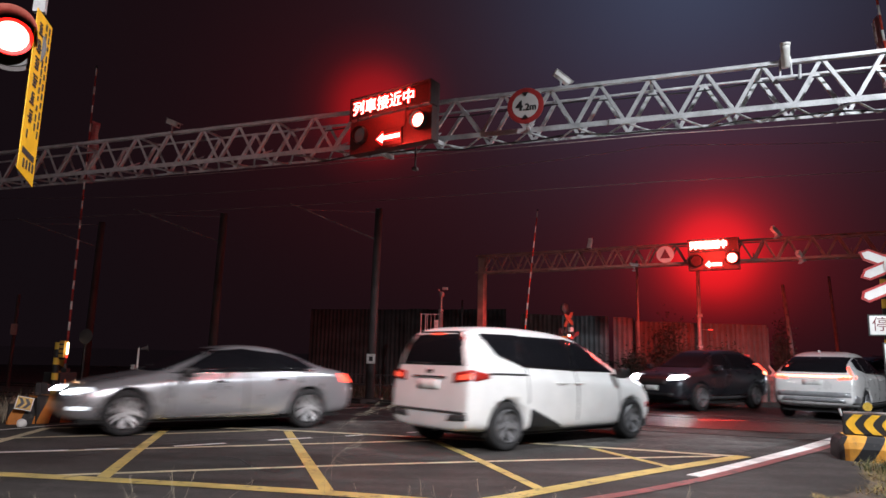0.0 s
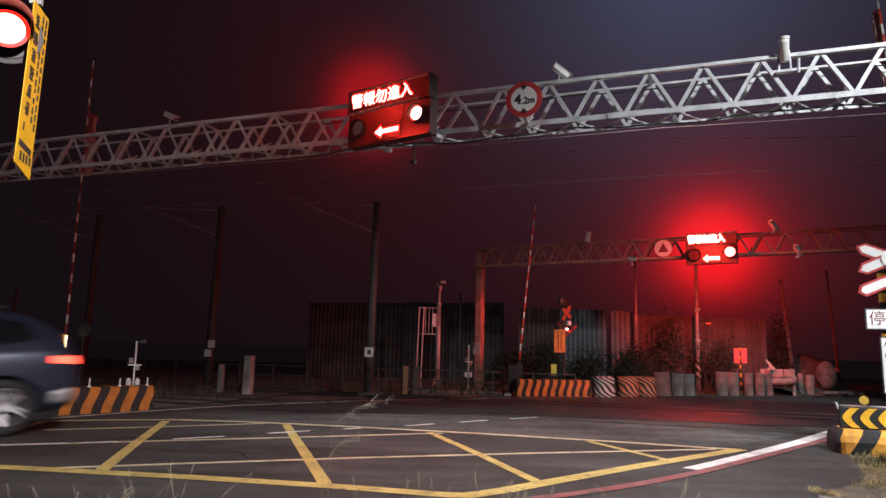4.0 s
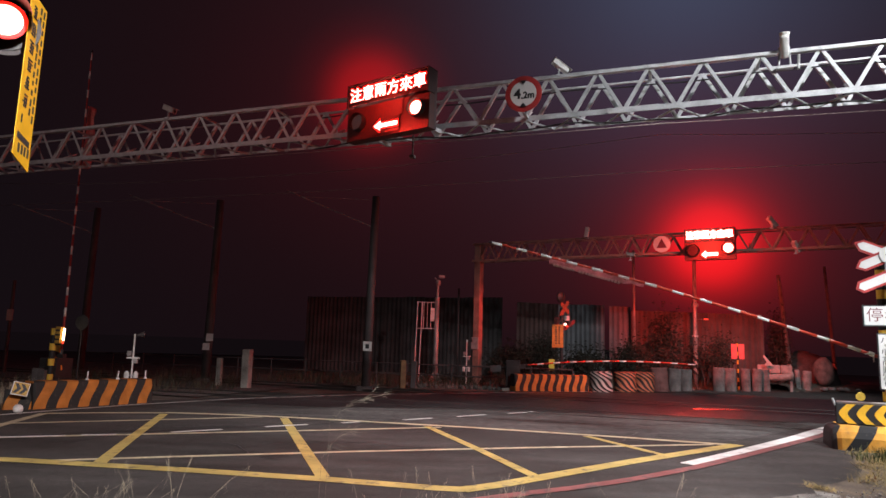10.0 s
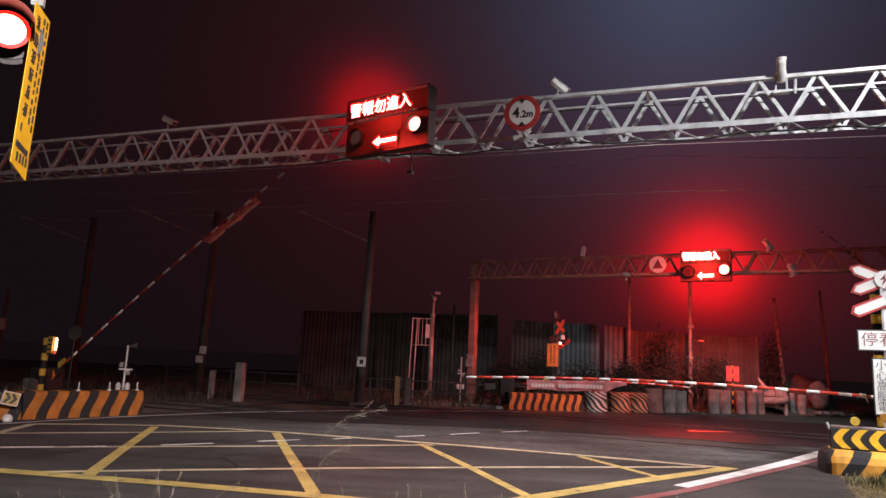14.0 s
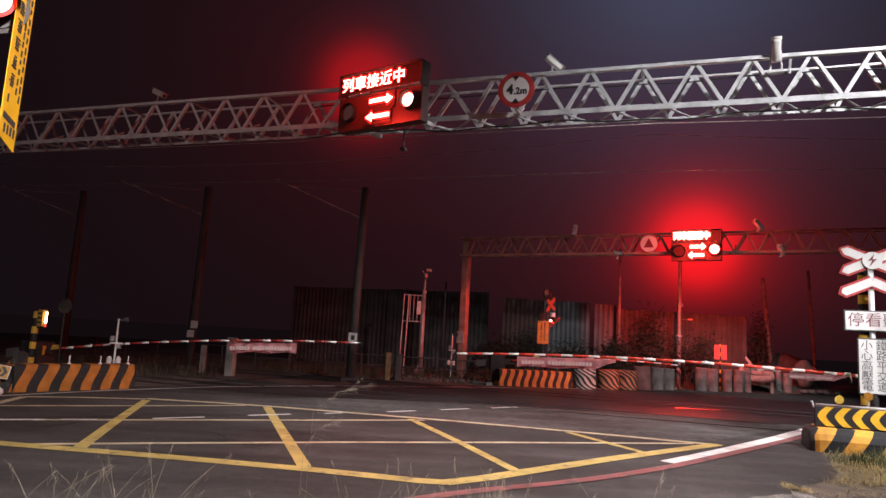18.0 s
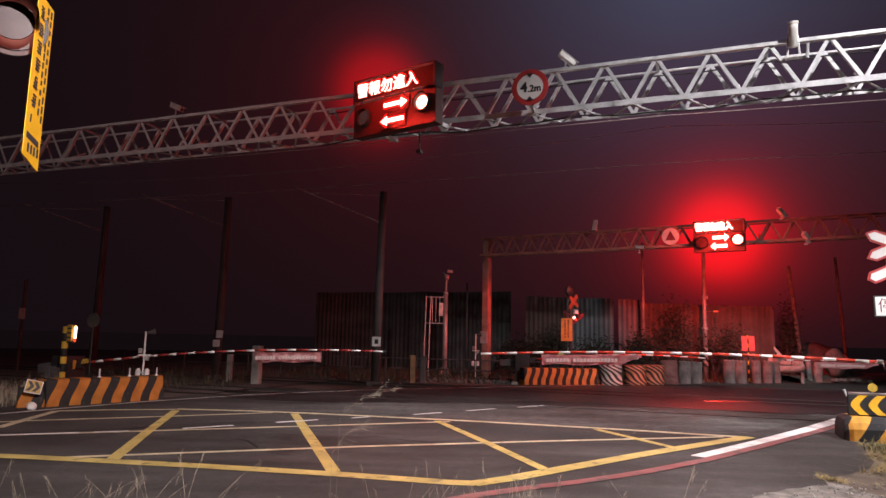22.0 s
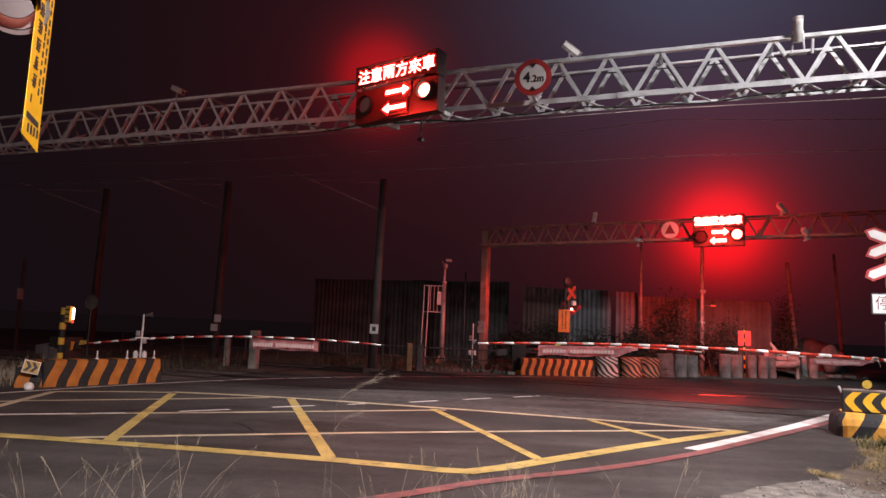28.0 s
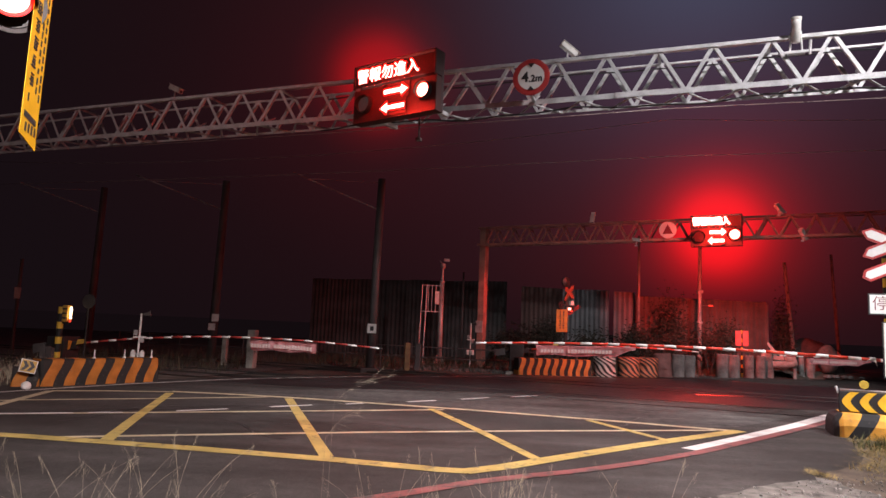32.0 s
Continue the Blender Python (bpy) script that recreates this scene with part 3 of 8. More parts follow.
for i, (a, b) in enumerate([((-6.4, 7.45), (-4.45, 8.33)), ((-4.30, 8.40), (-3.95, 8.56)), ((-3.41, 8.90), (-2.88, 9.32)), ((-2.41, 9.74), (-1.89, 10.16)), ((-1.44, 10.48), (-1.19, 10.68)), ((-0.53, 11.15), (-0.08, 11.56)), ((0.36, 11.92), (0.89, 12.43)), ((1.33, 12.76), (1.88, 13.26))]):
    tagged(part("lane_dash", ribbon([a, b], 0.09, 0.0098), M_WHITE_LINE), "short worn white lane dash", "road marking", "dashes of the centre line", "structure")
patch = sheet([(-3.6, 11.45), (-2.0, 12.97), (-0.54, 13.36), (1.25, 13.60), (2.78, 13.34), (4.44, 13.2), (5.9, 12.9), (7.2, 12.7), (5.4, 10.9), (4.2, 9.75), (3.64, 9.6), (2.08, 10.14), (0.37, 10.64), (-2.25, 11.22)], 0.0015)
tagged(part("road_patch", patch, asphalt_mat("pale_worn_asphalt", (0.095, 0.090, 0.086), 0.9, 0.75)), "paler worn asphalt before the tracks", "road", kind="structure")
seam = bmesh.new()
for p, q in (((-6.5, 7.4), (-2.0, 10.1)), ((-2.0, 10.1), (2.5, 13.4)), ((3.2, 12.5), (9.0, 12.4)), ((-5, 14.1), (3.2, 12.5))):
    pts = [(p[0] + (q[0] - p[0]) * k / 12 + random.uniform(-0.03, 0.03), p[1] + (q[1] - p[1]) * k / 12 + random.uniform(-0.03, 0.03)) for k in range(13)]
    ribbon(pts, 0.03, 0.004, seam)
rs2 = random.Random(77)
for k in range(16):
    x, y = rs2.uniform(-6.0, 4.5), rs2.uniform(7.6, 12.6)
    if y < 8.5 + 0.2 * x:
        continue
    a, pts = math.radians(rs2.choice((35, 40, -18, -20)) + rs2.uniform(-8, 8)), []
    for q in range(14):
        pts.append((x, y))
        a += rs2.uniform(-0.30, 0.30)
        x, y = x + 0.11 * math.cos(a), y + 0.11 * math.sin(a)
    ribbon(pts, rs2.uniform(0.008, 0.022), 0.004 + 0.0001 * k, seam)
tagged(part("tar_seam", seam, M_BLACK), "thin black tar seams in the asphalt", "road seam", kind="structure")


# ---- height-limit gantries ----
def gantry(at, x0, x1, zb, h, depth, nodes, posts, chord, label, material, group):
    """A lattice girder on legs. Its own x runs along the girder, y away from the road user."""
    g = thing("height_limit_gantry", at, label, "gantry", group)
    w = chord
    for y in (0, depth):
        for z in (zb, zb + h):
            bm = angle_bar((x0, y, z), (x1, y, z), w if y == 0 else w * 0.5, 0.012, (0, 0, 1 if z > zb else -1))
            part("chord", bm, material, g)
    shared = {}

    def brace(name, a, b, wd, up):
        a, b = Vector(a), Vector(b)
        key = (name, round(abs(b.x - a.x), 3), round(b.y - a.y, 3), round(b.z - a.z, 3), b.x > a.x)
        if key not in shared:
            shared[key] = mesh_of(angle_bar((0, 0, 0), b - a, wd, 0.007, up), material)
        part(name, shared[key], material, g, at=Matrix.Translation(a))

    tops = [(a + b) / 2 for a, b in zip(nodes, nodes[1:])]
    for i, t in enumerate(tops):
        for y in (0.012, depth - 0.012):
            brace("brace", (nodes[i], y, zb), (t, y, zb + h), w * (0.62 if y < 0.1 else 0.45), (0, 1, 0))
            brace("brace", (t, y, zb + h), (nodes[i + 1], y, zb), w * (0.62 if y < 0.1 else 0.45), (0, 1, 0))
        brace("lacing_bar", (nodes[i], 0, zb - 0.01), (t, depth, zb - 0.01), w * 0.42, (0, 0, 1))
        brace("lacing_bar", (t, depth, zb - 0.01), (nodes[i + 1], 0, zb - 0.01), w * 0.42, (0, 0, 1))
        if i % 2 == 0:
            brace("lacing_bar", (t, 0, zb + h), (t, depth, zb + h), w * 0.6, (0, 0, 1))
            brace("gusset_strut", (nodes[i], 0, zb), (nodes[i], depth, zb + h * 0.45), w * 0.35, (1, 0, 0))
    for xp in posts:
        leg = box(xp - 0.11, depth / 2 - 0.14, -0.05, xp + 0.11, depth / 2 + 0.14, zb + h + 0.02, 0.012)
        part("leg", leg, material, g)
        part("base_plate", box(xp - 0.25, depth / 2 - 0.28, -0.05, xp + 0.25, depth / 2 + 0.28, 0.03, 0.01), material, g)
    return g


near_nodes = [-4.62 + 0.755 * k for k in range(15)] + [6.79, 7.63] + [8.47 + 0.70 * k for k in range(12)]
near_gantry = gantry(pose(-7.45, 12.58, 0, 0, 0, -20.16), -4.7, 16.4, 4.52, 0.61, 0.50, near_nodes, (-4.6, 16.3), 0.075, "galvanised lattice height-limit gantry spanning the road", M_STEEL, "gantries of the crossing")
far_nodes = [0.15 + 0.6 * k for k in range(22)]
far_gantry = gantry(pose(1.21, 22.85, 0, 0, 0, -29.3), -0.15, 12.9, 4.15, 0.58, 0.45, far_nodes, (0.0, 12.8), 0.07, "reddish lattice height-limit gantry beyond the tracks", M_STEEL_REDDISH, "gantries of the crossing")
part("joint_plate", box(10.35, -0.05, 4.48, 11.05, -0.042, 4.56, 0.002), M_STEEL, near_gantry, "lighter splice plate")
part("junction_box", box(-0.13, 0.02, 1.15, 0.13, 0.08, 1.55, 0.01), M_STEEL_OLD, far_gantry, at=pose(0, -0.02, 0))
for y, z0, amp, r in ((0.30, 4.47, 1.0, 0.013), (0.38, 5.02, 0.5, 0.011)):
    cable = bmesh.new()
    zz = lambda v: z0 + amp * (0.03 * math.sin(v * 2.1) + 0.015 * math.sin(v * 5.3))
    rings = [[cable.verts.new((5.5 + k * 0.18, y + r * math.cos(a * 1.0472), zz(5.5 + k * 0.18) + r * math.sin(a * 1.0472))) for a in range(6)] for k in range(61)]
    for p, q in zip(rings, rings[1:]):
        for a in range(6):
            cable.faces.new((p[a], q[a], q[(a + 1) % 6], p[(a + 1) % 6]))
    part("cable", cable, M_BLACK, near_gantry, "black cable tied along the girder")


def security_camera(at, label, size=1.0, tilt=-15, turn=0):
    """A box camera in a weather housing, on a bracket."""
    c = thing("security_camera", at, label, "security camera", "cameras on the gantries")
    k = size
    head = pose(0, 0, 0.20 * k, tilt, 0, turn)
    part("housing", box(-0.06 * k, -0.22 * k, -0.05 * k, 0.06 * k, 0.16 * k, 0.06 * k, 0.012), M_WHITE_PAINT, c, at=head)
    part("sunshield", box(-0.072 * k, -0.27 * k, 0.062 * k, 0.072 * k, 0.17 * k, 0.072 * k, 0.003), M_WHITE_PAINT, c, at=head)
    part("lens_window", lathe([(0.034 * k, 0), (0.034 * k, 0.012)], 16, m=pose(0, -0.222 * k, 0, 90)), M_BLACK, c, at=head)
    part("bracket", rod((0, 0, -0.02), (0, 0, 0.17 * k), 0.018 * k), M_STEEL, c)
    part("bracket_foot", box(-0.05 * k, -0.05 * k, -0.03, 0.05 * k, 0.05 * k, 0.0, 0.004), M_STEEL, c)
    return c


NG = near_gantry.matrix_basis.copy()
FG = far_gantry.matrix_basis.copy()
security_camera(NG @ pose(2.55, 0.05, 5.17), "white weatherproof camera on the gantry's top chord", 0.80, 24, 82)
security_camera(NG @ pose(9.66, 0.05, 5.17), "white weatherproof camera on the gantry's top chord", 0.72, 32, 125)
pc = thing("security_camera", NG @ pose(12.60, -0.06, 5.02), "white round-nosed camera on a short upright pipe", "security camera", "cameras on the gantries")
ph = pose(0, 0, 0.17, 12, 0, 4) @ Matrix.Diagonal((0.86, 0.86, 0.9, 1))
part("housing", lathe([(0.045, -0.18), (0.062, -0.17), (0.066, 0.09), (0.066, 0.14)], 20, m=ph), M_WHITE_PAINT, pc, smooth=True)
part("bezel", lathe([(0.068, 0.14), (0.074, 0.145), (0.074, 0.18), (0.062, 0.18), (0.058, 0.155)], 20, m=ph), M_WHITE_PAINT, pc, "pale front bezel")
part("lens_window", lathe([(0.056, 0.146), (0.04, 0.156)], 18, m=ph), M_STEEL_OLD, pc)
for x in (-0.07, 0.07):
    part("bracket", rod((x, 0.05, -0.12), (x * 0.8, 0.03, 0.16), 0.013), M_STEEL, pc)
part("bracket_foot", box(-0.10, -0.01, -0.14, 0.10, 0.08, -0.10, 0.006), M_STEEL, pc)
part("pipe", rod((0.16, 0.06, -0.14), (0.17, 0.06, 0.05), 0.018), M_STEEL, pc)
for x, z, k, tl, tn in ((3.9, 4.75, 0.9, 62, 0), (9.15, 4.75, 0.9, 40, 140), (5.25, 4.0, 0.8, 10, 70), (9.72, 4.02, 0.9, 45, 150)):
    security_camera(FG @ pose(x, -0.02, z), "small white camera on the far gantry", k, tl, tn)
part("bracket_drop", rod((0, 0, 0), (0, 0, 0.36), 0.014), M_MAST, near_gantry, "short hanging bracket", NG.inverted() @ NG @ pose(7.33, 0.2, 4.14))
part("bracket_cup", box(-0.04, -0.05, -0.02, 0.04, 0.05, 0.03, 0.01), M_MAST, near_gantry, at=pose(7.33, 0.2, 4.14))

lim = thing("height_limit_sign", NG @ pose(9.22, -0.30, 4.79), "round red-rimmed white sign reading 4.2m on the gantry", "traffic sign")
part("rim", lathe([(0.265, 0), (0.265, 0.012), (0.24, 0.016)], 40, m=pose(0, 0.0, 0, 90)), M_SIGN_RED, lim, "red rim")
part("face", lathe([(0.19, 0.016), (0.188, 0.020)], 40, m=pose(0, 0, 0, 90)), M_WHITE, lim, "white face")
lettering("4", 0.20, M_INK, lim, pose(-0.085, -0.024, -0.005), fat=0.003, bold=0.004)
lettering(".2m", 0.14, M_INK, lim, pose(0.065, -0.024, -0.03), "lettering", bold=0.004, width=0.18)
for s in (1, -1):
    part("arrowhead", prism([(-0.05, 0.195 * s), (0.05, 0.195 * s), (0, 0.135 * s)], 0.006), M_INK, lim, "black arrowhead", pose(0, -0.030, 0))
part("strap", box(-0.02, 0.0, -0.28, 0.02, 0.3, -0.24), M_STEEL, lim)
part("strap", box(-0.02, 0.0, 0.2, 0.02, 0.3, 0.24), M_STEEL, lim)
tri = thing("warning_sign", FG @ pose(6.20, -0.12, 4.42), "round white sign with a dark triangle on the far gantry", "traffic sign")
part("plate", lathe([(0.25, 0), (0.25, 0.012)], 32, m=pose(0, 0, 0, 90)), M_WHITE, tri)
part("triangle", prism([(-0.15, -0.12), (0.15, -0.12), (0.0, 0.17)], 0.006), M_INK_RED, tri, "dark red triangle", pose(0, -0.020, 0))
part("strap", box(-0.02, 0.0, -0.1, 0.02, 0.12, -0.06), M_STEEL, tri)

# ---- matrix signs: turning message drums and flip lamps added for switching LEDs ----
FLIPS, DRUMS, ARROWS = [], [], []


def flip_lamp(name, parent, x, z, r, phase):
    """A lamp disc, lit on one face and dark on the other, that turns about its upright axis."""
    part("lamp_rim", lathe([(r * 1.16, 0.0), (r * 1.2, 0.03), (r * 1.06, 0.09), (r * 1.0, 0.03)], 28, m=pose(x, -0.01, z, 90)), M_BLACK_METAL, parent)
    hood = bmesh.new()
    n = 22
    arc = [math.radians(-20 + 220 * k / n) for k in range(n + 1)]
    for rr in (r * 1.18, r * 1.13):
        for k in range(n):
            q = [(rr * math.cos(arc[k + i]), y, rr * math.sin(arc[k + i])) for i, y in ((0, -0.02), (1, -0.02), (1, -0.11), (0, -0.11))]
            hood.faces.new([hood.verts.new(v) for v in q])
    part("hood", hood, M_BLACK_METAL, parent, at=pose(x, 0, z), smooth=True)
    disc = part(name, lathe([(r * 0.98, -0.008), (r * 0.99, 0.0), (r * 0.98, 0.0)], 28, m=pose(0, 0, 0, 90)), M_LED_OFF, parent, "dark red glass")
    part("lit_rim", lathe([(r * 0.98, 0.001), (r * 0.96, 0.004)], 28, m=pose(0, 0, 0, 90)), M_LED_EDGE, disc, "red lens rim")
    part("lit_face", lathe([(r * 0.86, 0.004), (r * 0.80, 0.009)], 28, m=pose(0, 0, 0, 90)), M_LED_LAMP, disc, "glowing red face")
    disc.matrix_basis = pose(x, -0.06, z)
    FLIPS.append((disc, x, z, phase))
    return disc


def matrix_sign(at, w, label, group, near):
    """A dark cabinet: a message drum above, two lamps and two arrows below. Faces -y, origin at its lower left corner."""
    s = thing("train_warning_sign", at, label, "matrix sign", group)
    h = 0.88
    part("cabinet", box(0, 0.10, 0, w, 0.17, h, 0.012), M_CABINET, s)
    part("lower_panel", box(0, -0.02, 0, w, 0.10, 0.515), M_MODULE, s, "dark panel round the lamps")
    # added plate that blacks out the letters' light on the cabinet here
    part("slot_blackout", box(0.03, 0.080, 0.515, w - 0.03, 0.0985, 0.606), M_BLACKOUT, s, "black plate added to hide the lit slot under the drum")
    part("cheek", box(0, -0.06, 0.53, 0.03, 0.10, h, 0.004), M_CABINET, s)
    part("cheek", box(w - 0.03, -0.06, 0.53, w, 0.10, h, 0.004), M_CABINET, s)
    part("visor", box(0, -0.06, h, w, 0.17, h + 0.015, 0.004), M_CABINET, s)
    drum = part("message_drum", lathe([(0.172, 0.035), (0.172, w - 0.035)], 3, m=pose(0, 0, 0, -30) @ pose(0, 0, 0, 0, 90, 0)), M_LED_BOARD, s, "three-sided drum of message boards")
    # faces of the drum: one text each, a third of a turn apart
    inr = 0.172 * 0.5 + 0.0002
    for k, words in enumerate(("列車接近中", "注意兩方來車", "警報勿進入")):
        m = pose(0, 0, 0, 120 * k) @ pose(w / 2 if len(words) == 6 else w / 2 - 0.12, -inr, 0)
        wd = (w - 0.12) if len(words) == 6 else (w - 0.38)
        # wider red copy behind the letters gives their bloom
        lettering(words, 0.235, M_LED_EDGE, drum, m, "message_halo", depth=0.0005, width=wd, bold=0.024 if near else 0.036)
        lettering(words, 0.235, M_LED, drum, m @ pose(0, -0.0012, 0), "message", depth=0.0005, width=wd, bold=0.002 if near else 0.016)
    drum.matrix_basis = pose(0, 0.04, 0.70)
    DRUMS.append(drum)
    flip_lamp("lamp_disc", s, w - (0.21 if near else 0.18), 0.31, 0.115 if near else 0.15, 0)
    flip_lamp("lamp_disc", s, 0.235, 0.27, 0.115 if near else 0.15, 1)
    for k, (z, sgn) in enumerate(((0.15, -1), (0.395, 1))):
        head = [(-0.22, 0), (-0.10, 0.075), (-0.10, 0.03), (-0.045, 0.03), (-0.045, -0.03), (-0.10, -0.03), (-0.10, -0.075)]
        bars = [[(a, 0.03), (b, 0.03), (b, -0.03), (a, -0.03)] for a, b in ((-0.03, 0.09), (0.105, 0.22))]
        # far arrows are fattened to give their overexposed glow
        tall = 1.0 if near else 1.5
        head, bars = [(x * -sgn, v * tall) for x, v in head], [[(x * -sgn, v * tall) for x, v in bar] for bar in bars]
        fl = part("arrow_board", box(-0.25, -0.006, -0.119, 0.25, 0.0, 0.119), M_MODULE, s, "dark arrow board")
        part("arrow_halo", prism([(x * 1.10, max(-0.116, min(0.116, v * 1.5))) for x, v in head], 0.003), M_LED_EDGE, fl, "red glow halo round the arrow", pose(0, -0.010, 0))
        part("arrow_head", prism(head, 0.003), M_LED, fl, "glowing red arrow head", pose(0, -0.0145, 0))
        for bar in bars:
            mid = (bar[0][0] + bar[1][0]) / 2
            part("bar_halo", prism([(mid + (x - mid) * 1.2, v * 1.7) for x, v in bar], 0.003), M_LED_EDGE, fl, "red glow halo round the bar", pose(0, -0.010, 0))
            part("arrow_bar", prism(bar, 0.003), M_LED, fl, "glowing red bar", pose(0, -0.0145, 0))
        fl.matrix_basis = pose(w * 0.50 + (0.06 if k else 0.005), -0.035, z)
        if k:
            ARROWS.append((fl, w * 0.50 + 0.06, z))
    part("bracket", box(0.2, 0.17, 0.1, 0.26, 0.75, 0.16), M_STEEL, s)
    part("bracket", box(w - 0.26, 0.17, 0.1, w - 0.2, 0.6, 0.16), M_STEEL, s)
    return s


matrix_sign(pose(-1.50, 10.02, 4.27, 0, 0, -34.5), 1.55, "black cabinet with glowing red train warning, arrows and lamps", "train warning signs", True)
matrix_sign(pose(7.02, 19.12, 3.86, 0, 0, -31), 1.36, "distant cabinet with glowing red train warning and lamps", "train warning signs", False)
lamp("sign_fill", "POINT", (-1.05, 9.18, 4.8), 45, RED, 0.12)
lamp("sign_fill", "SPOT", (-1.15, 9.30, 4.45), 270, RED, 0.15, (2.2, 7.9, 0.0), 104)
lamp("sign_fill", "SPOT", (7.30, 17.95, 4.1), 950, RED, 0.15, (2.2, 18.0, 0.0), 124)
lamp("sign_fill", "POINT", (7.30, 18.25, 4.3), 230, RED, 0.15)
# red spot added behind the far sign to redden the wall and poles
lamp("sign_fill", "SPOT", (7.85, 19.15, 3.9), 2700, RED, 0.15, (10.6, 26.3, 2.3), 66)

# ---- flashing signal beside the camera ----
sig = thing("crossing_signal", pose(-2.92, 4.18, 0, 0, 0, 30), "black crossing signal with a hooded red lamp and yellow notice", "crossing signal", "crossing signals")
part("post", rod((-0.75, 0.15, -0.05), (-0.75, 0.15, 3.9), 0.05, n=16), M_POST_STRIPE, sig, "yellow and black banded post")
part("crossarm", box(-0.80, 0.05, 3.36, 0.06, 0.12, 3.43, 0.01), M_BLACK_METAL, sig)
part("backboard", lathe([(0.205, 0), (0.205, 0.012)], 36, m=pose(0, 0.06, 3.23, 90)), M_MAST, sig, "round grey-rimmed board")
part("backboard_face", lathe([(0.175, 0.013), (0.17, 0.017)], 36, m=pose(0, 0.06, 3.23, 90)), M_BLACK_METAL, sig, "black inner board")
hd = bmesh.new()
for k in range(20):
    a0, a1 = math.radians(-10 + 200 * k / 20), math.radians(-10 + 200 * (k + 1) / 20)
    hd.faces.new([hd.verts.new((0.155 * math.cos(a), y, 0.155 * math.sin(a))) for a, y in ((a0, 0), (a1, 0), (a1, -0.24), (a0, -0.24))])
part("hood", hd, M_BLACK_METAL, sig, at=pose(0, 0.04, 3.23), smooth=True)
sd = part("lamp_disc", lathe([(0.128, -0.006), (0.13, 0.0), (0.128, 0.0)], 32, m=pose(0, 0, 0, 90)), M_LED_OFF, sig, "dark red glass")
part("lit_rim", lathe([(0.128, 0.001), (0.126, 0.004)], 32, m=pose(0, 0, 0, 90)), M_LED_EDGE, sd, "red lens rim")
part("lit_face", lathe([(0.104, 0.004), (0.095, 0.010)], 32, m=pose(0, 0, 0, 90)), M_LED_LAMP, sd, "glowing red face")
sd.matrix_basis = pose(0, -0.04, 3.23)
lamp("signal_light", "SPOT", (-2.80, 4.50, 3.25), 60, RED, 0.12, (-5.0, 11.5, 4.6), 130)
tag = thing("notice_plate", pose(-2.791, 4.31, 2.286, 0, 0, 103.7), "long yellow notice plate with black writing under the signal", "sign")
part("plate", box(-0.148, 0, 0.08, 0.148, 0.006, 1.165, 0.002), M_PLATE_YELLOW, tag)
part("plate_tip", prism([(-0.148, 0.08), (0.148, 0.08), (0.148, 0.0), (-0.148, 0.055)], 0.006), M_PLATE_YELLOW, tag)
rt = random.Random(4)
for k in range(6):
    # one large sign of writing: two uprights and a few uneven cross strokes
    z = 1.095 - 0.123 * k
    for dz in (0.0, 0.024, 0.047, 0.072):
        w = rt.uniform(0.020, 0.040)
        x = -0.055 + rt.uniform(-0.008, 0.008)
        part("writing_bar", box(x - w, -0.005, z - dz - 0.009, x + w, -0.001, z - dz), M_INK, tag)
    for x in (-0.055 + rt.uniform(-0.022, -0.008), -0.055 + rt.uniform(0.008, 0.022)):
        part("writing_bar", box(x - 0.005, -0.0055, z - 0.085, x + 0.005, -0.0012, z + rt.uniform(-0.03, 0.0)), M_INK, tag)
bars(tag, pose(0.035, -0.004, 0.74), 0.034, 0.78, 1, 12, M_INK, fill=0.66, seed=5)
bars(tag, pose(0.095, -0.004, 0.72), 0.034, 0.82, 1, 12, M_INK, fill=0.66, seed=6)
part("writing_bar", box(-0.085, -0.005, 0.285, -0.070, -0.001, 0.34), M_INK, tag)
for k in range(11):
    part("writing_bar", box(-0.115 + k * 0.020, -0.005, 0.175 - 0.002 * k, -0.103 + k * 0.020, -0.001, 0.215 - 0.002 * k), M_INK, tag)
for x in (-0.07, -0.015, 0.04, 0.095):
    part("writing_bar", box(x - 0.012, -0.005, 0.085, x + 0.012, -0.001, 0.145), M_INK, tag)
part("hanger", box(-0.02, 0.006, 1.2, 0.02, 0.08, 1.6), M_STEEL, tag)


# ---- barriers ----
ARMS, BENDS = {}, {}


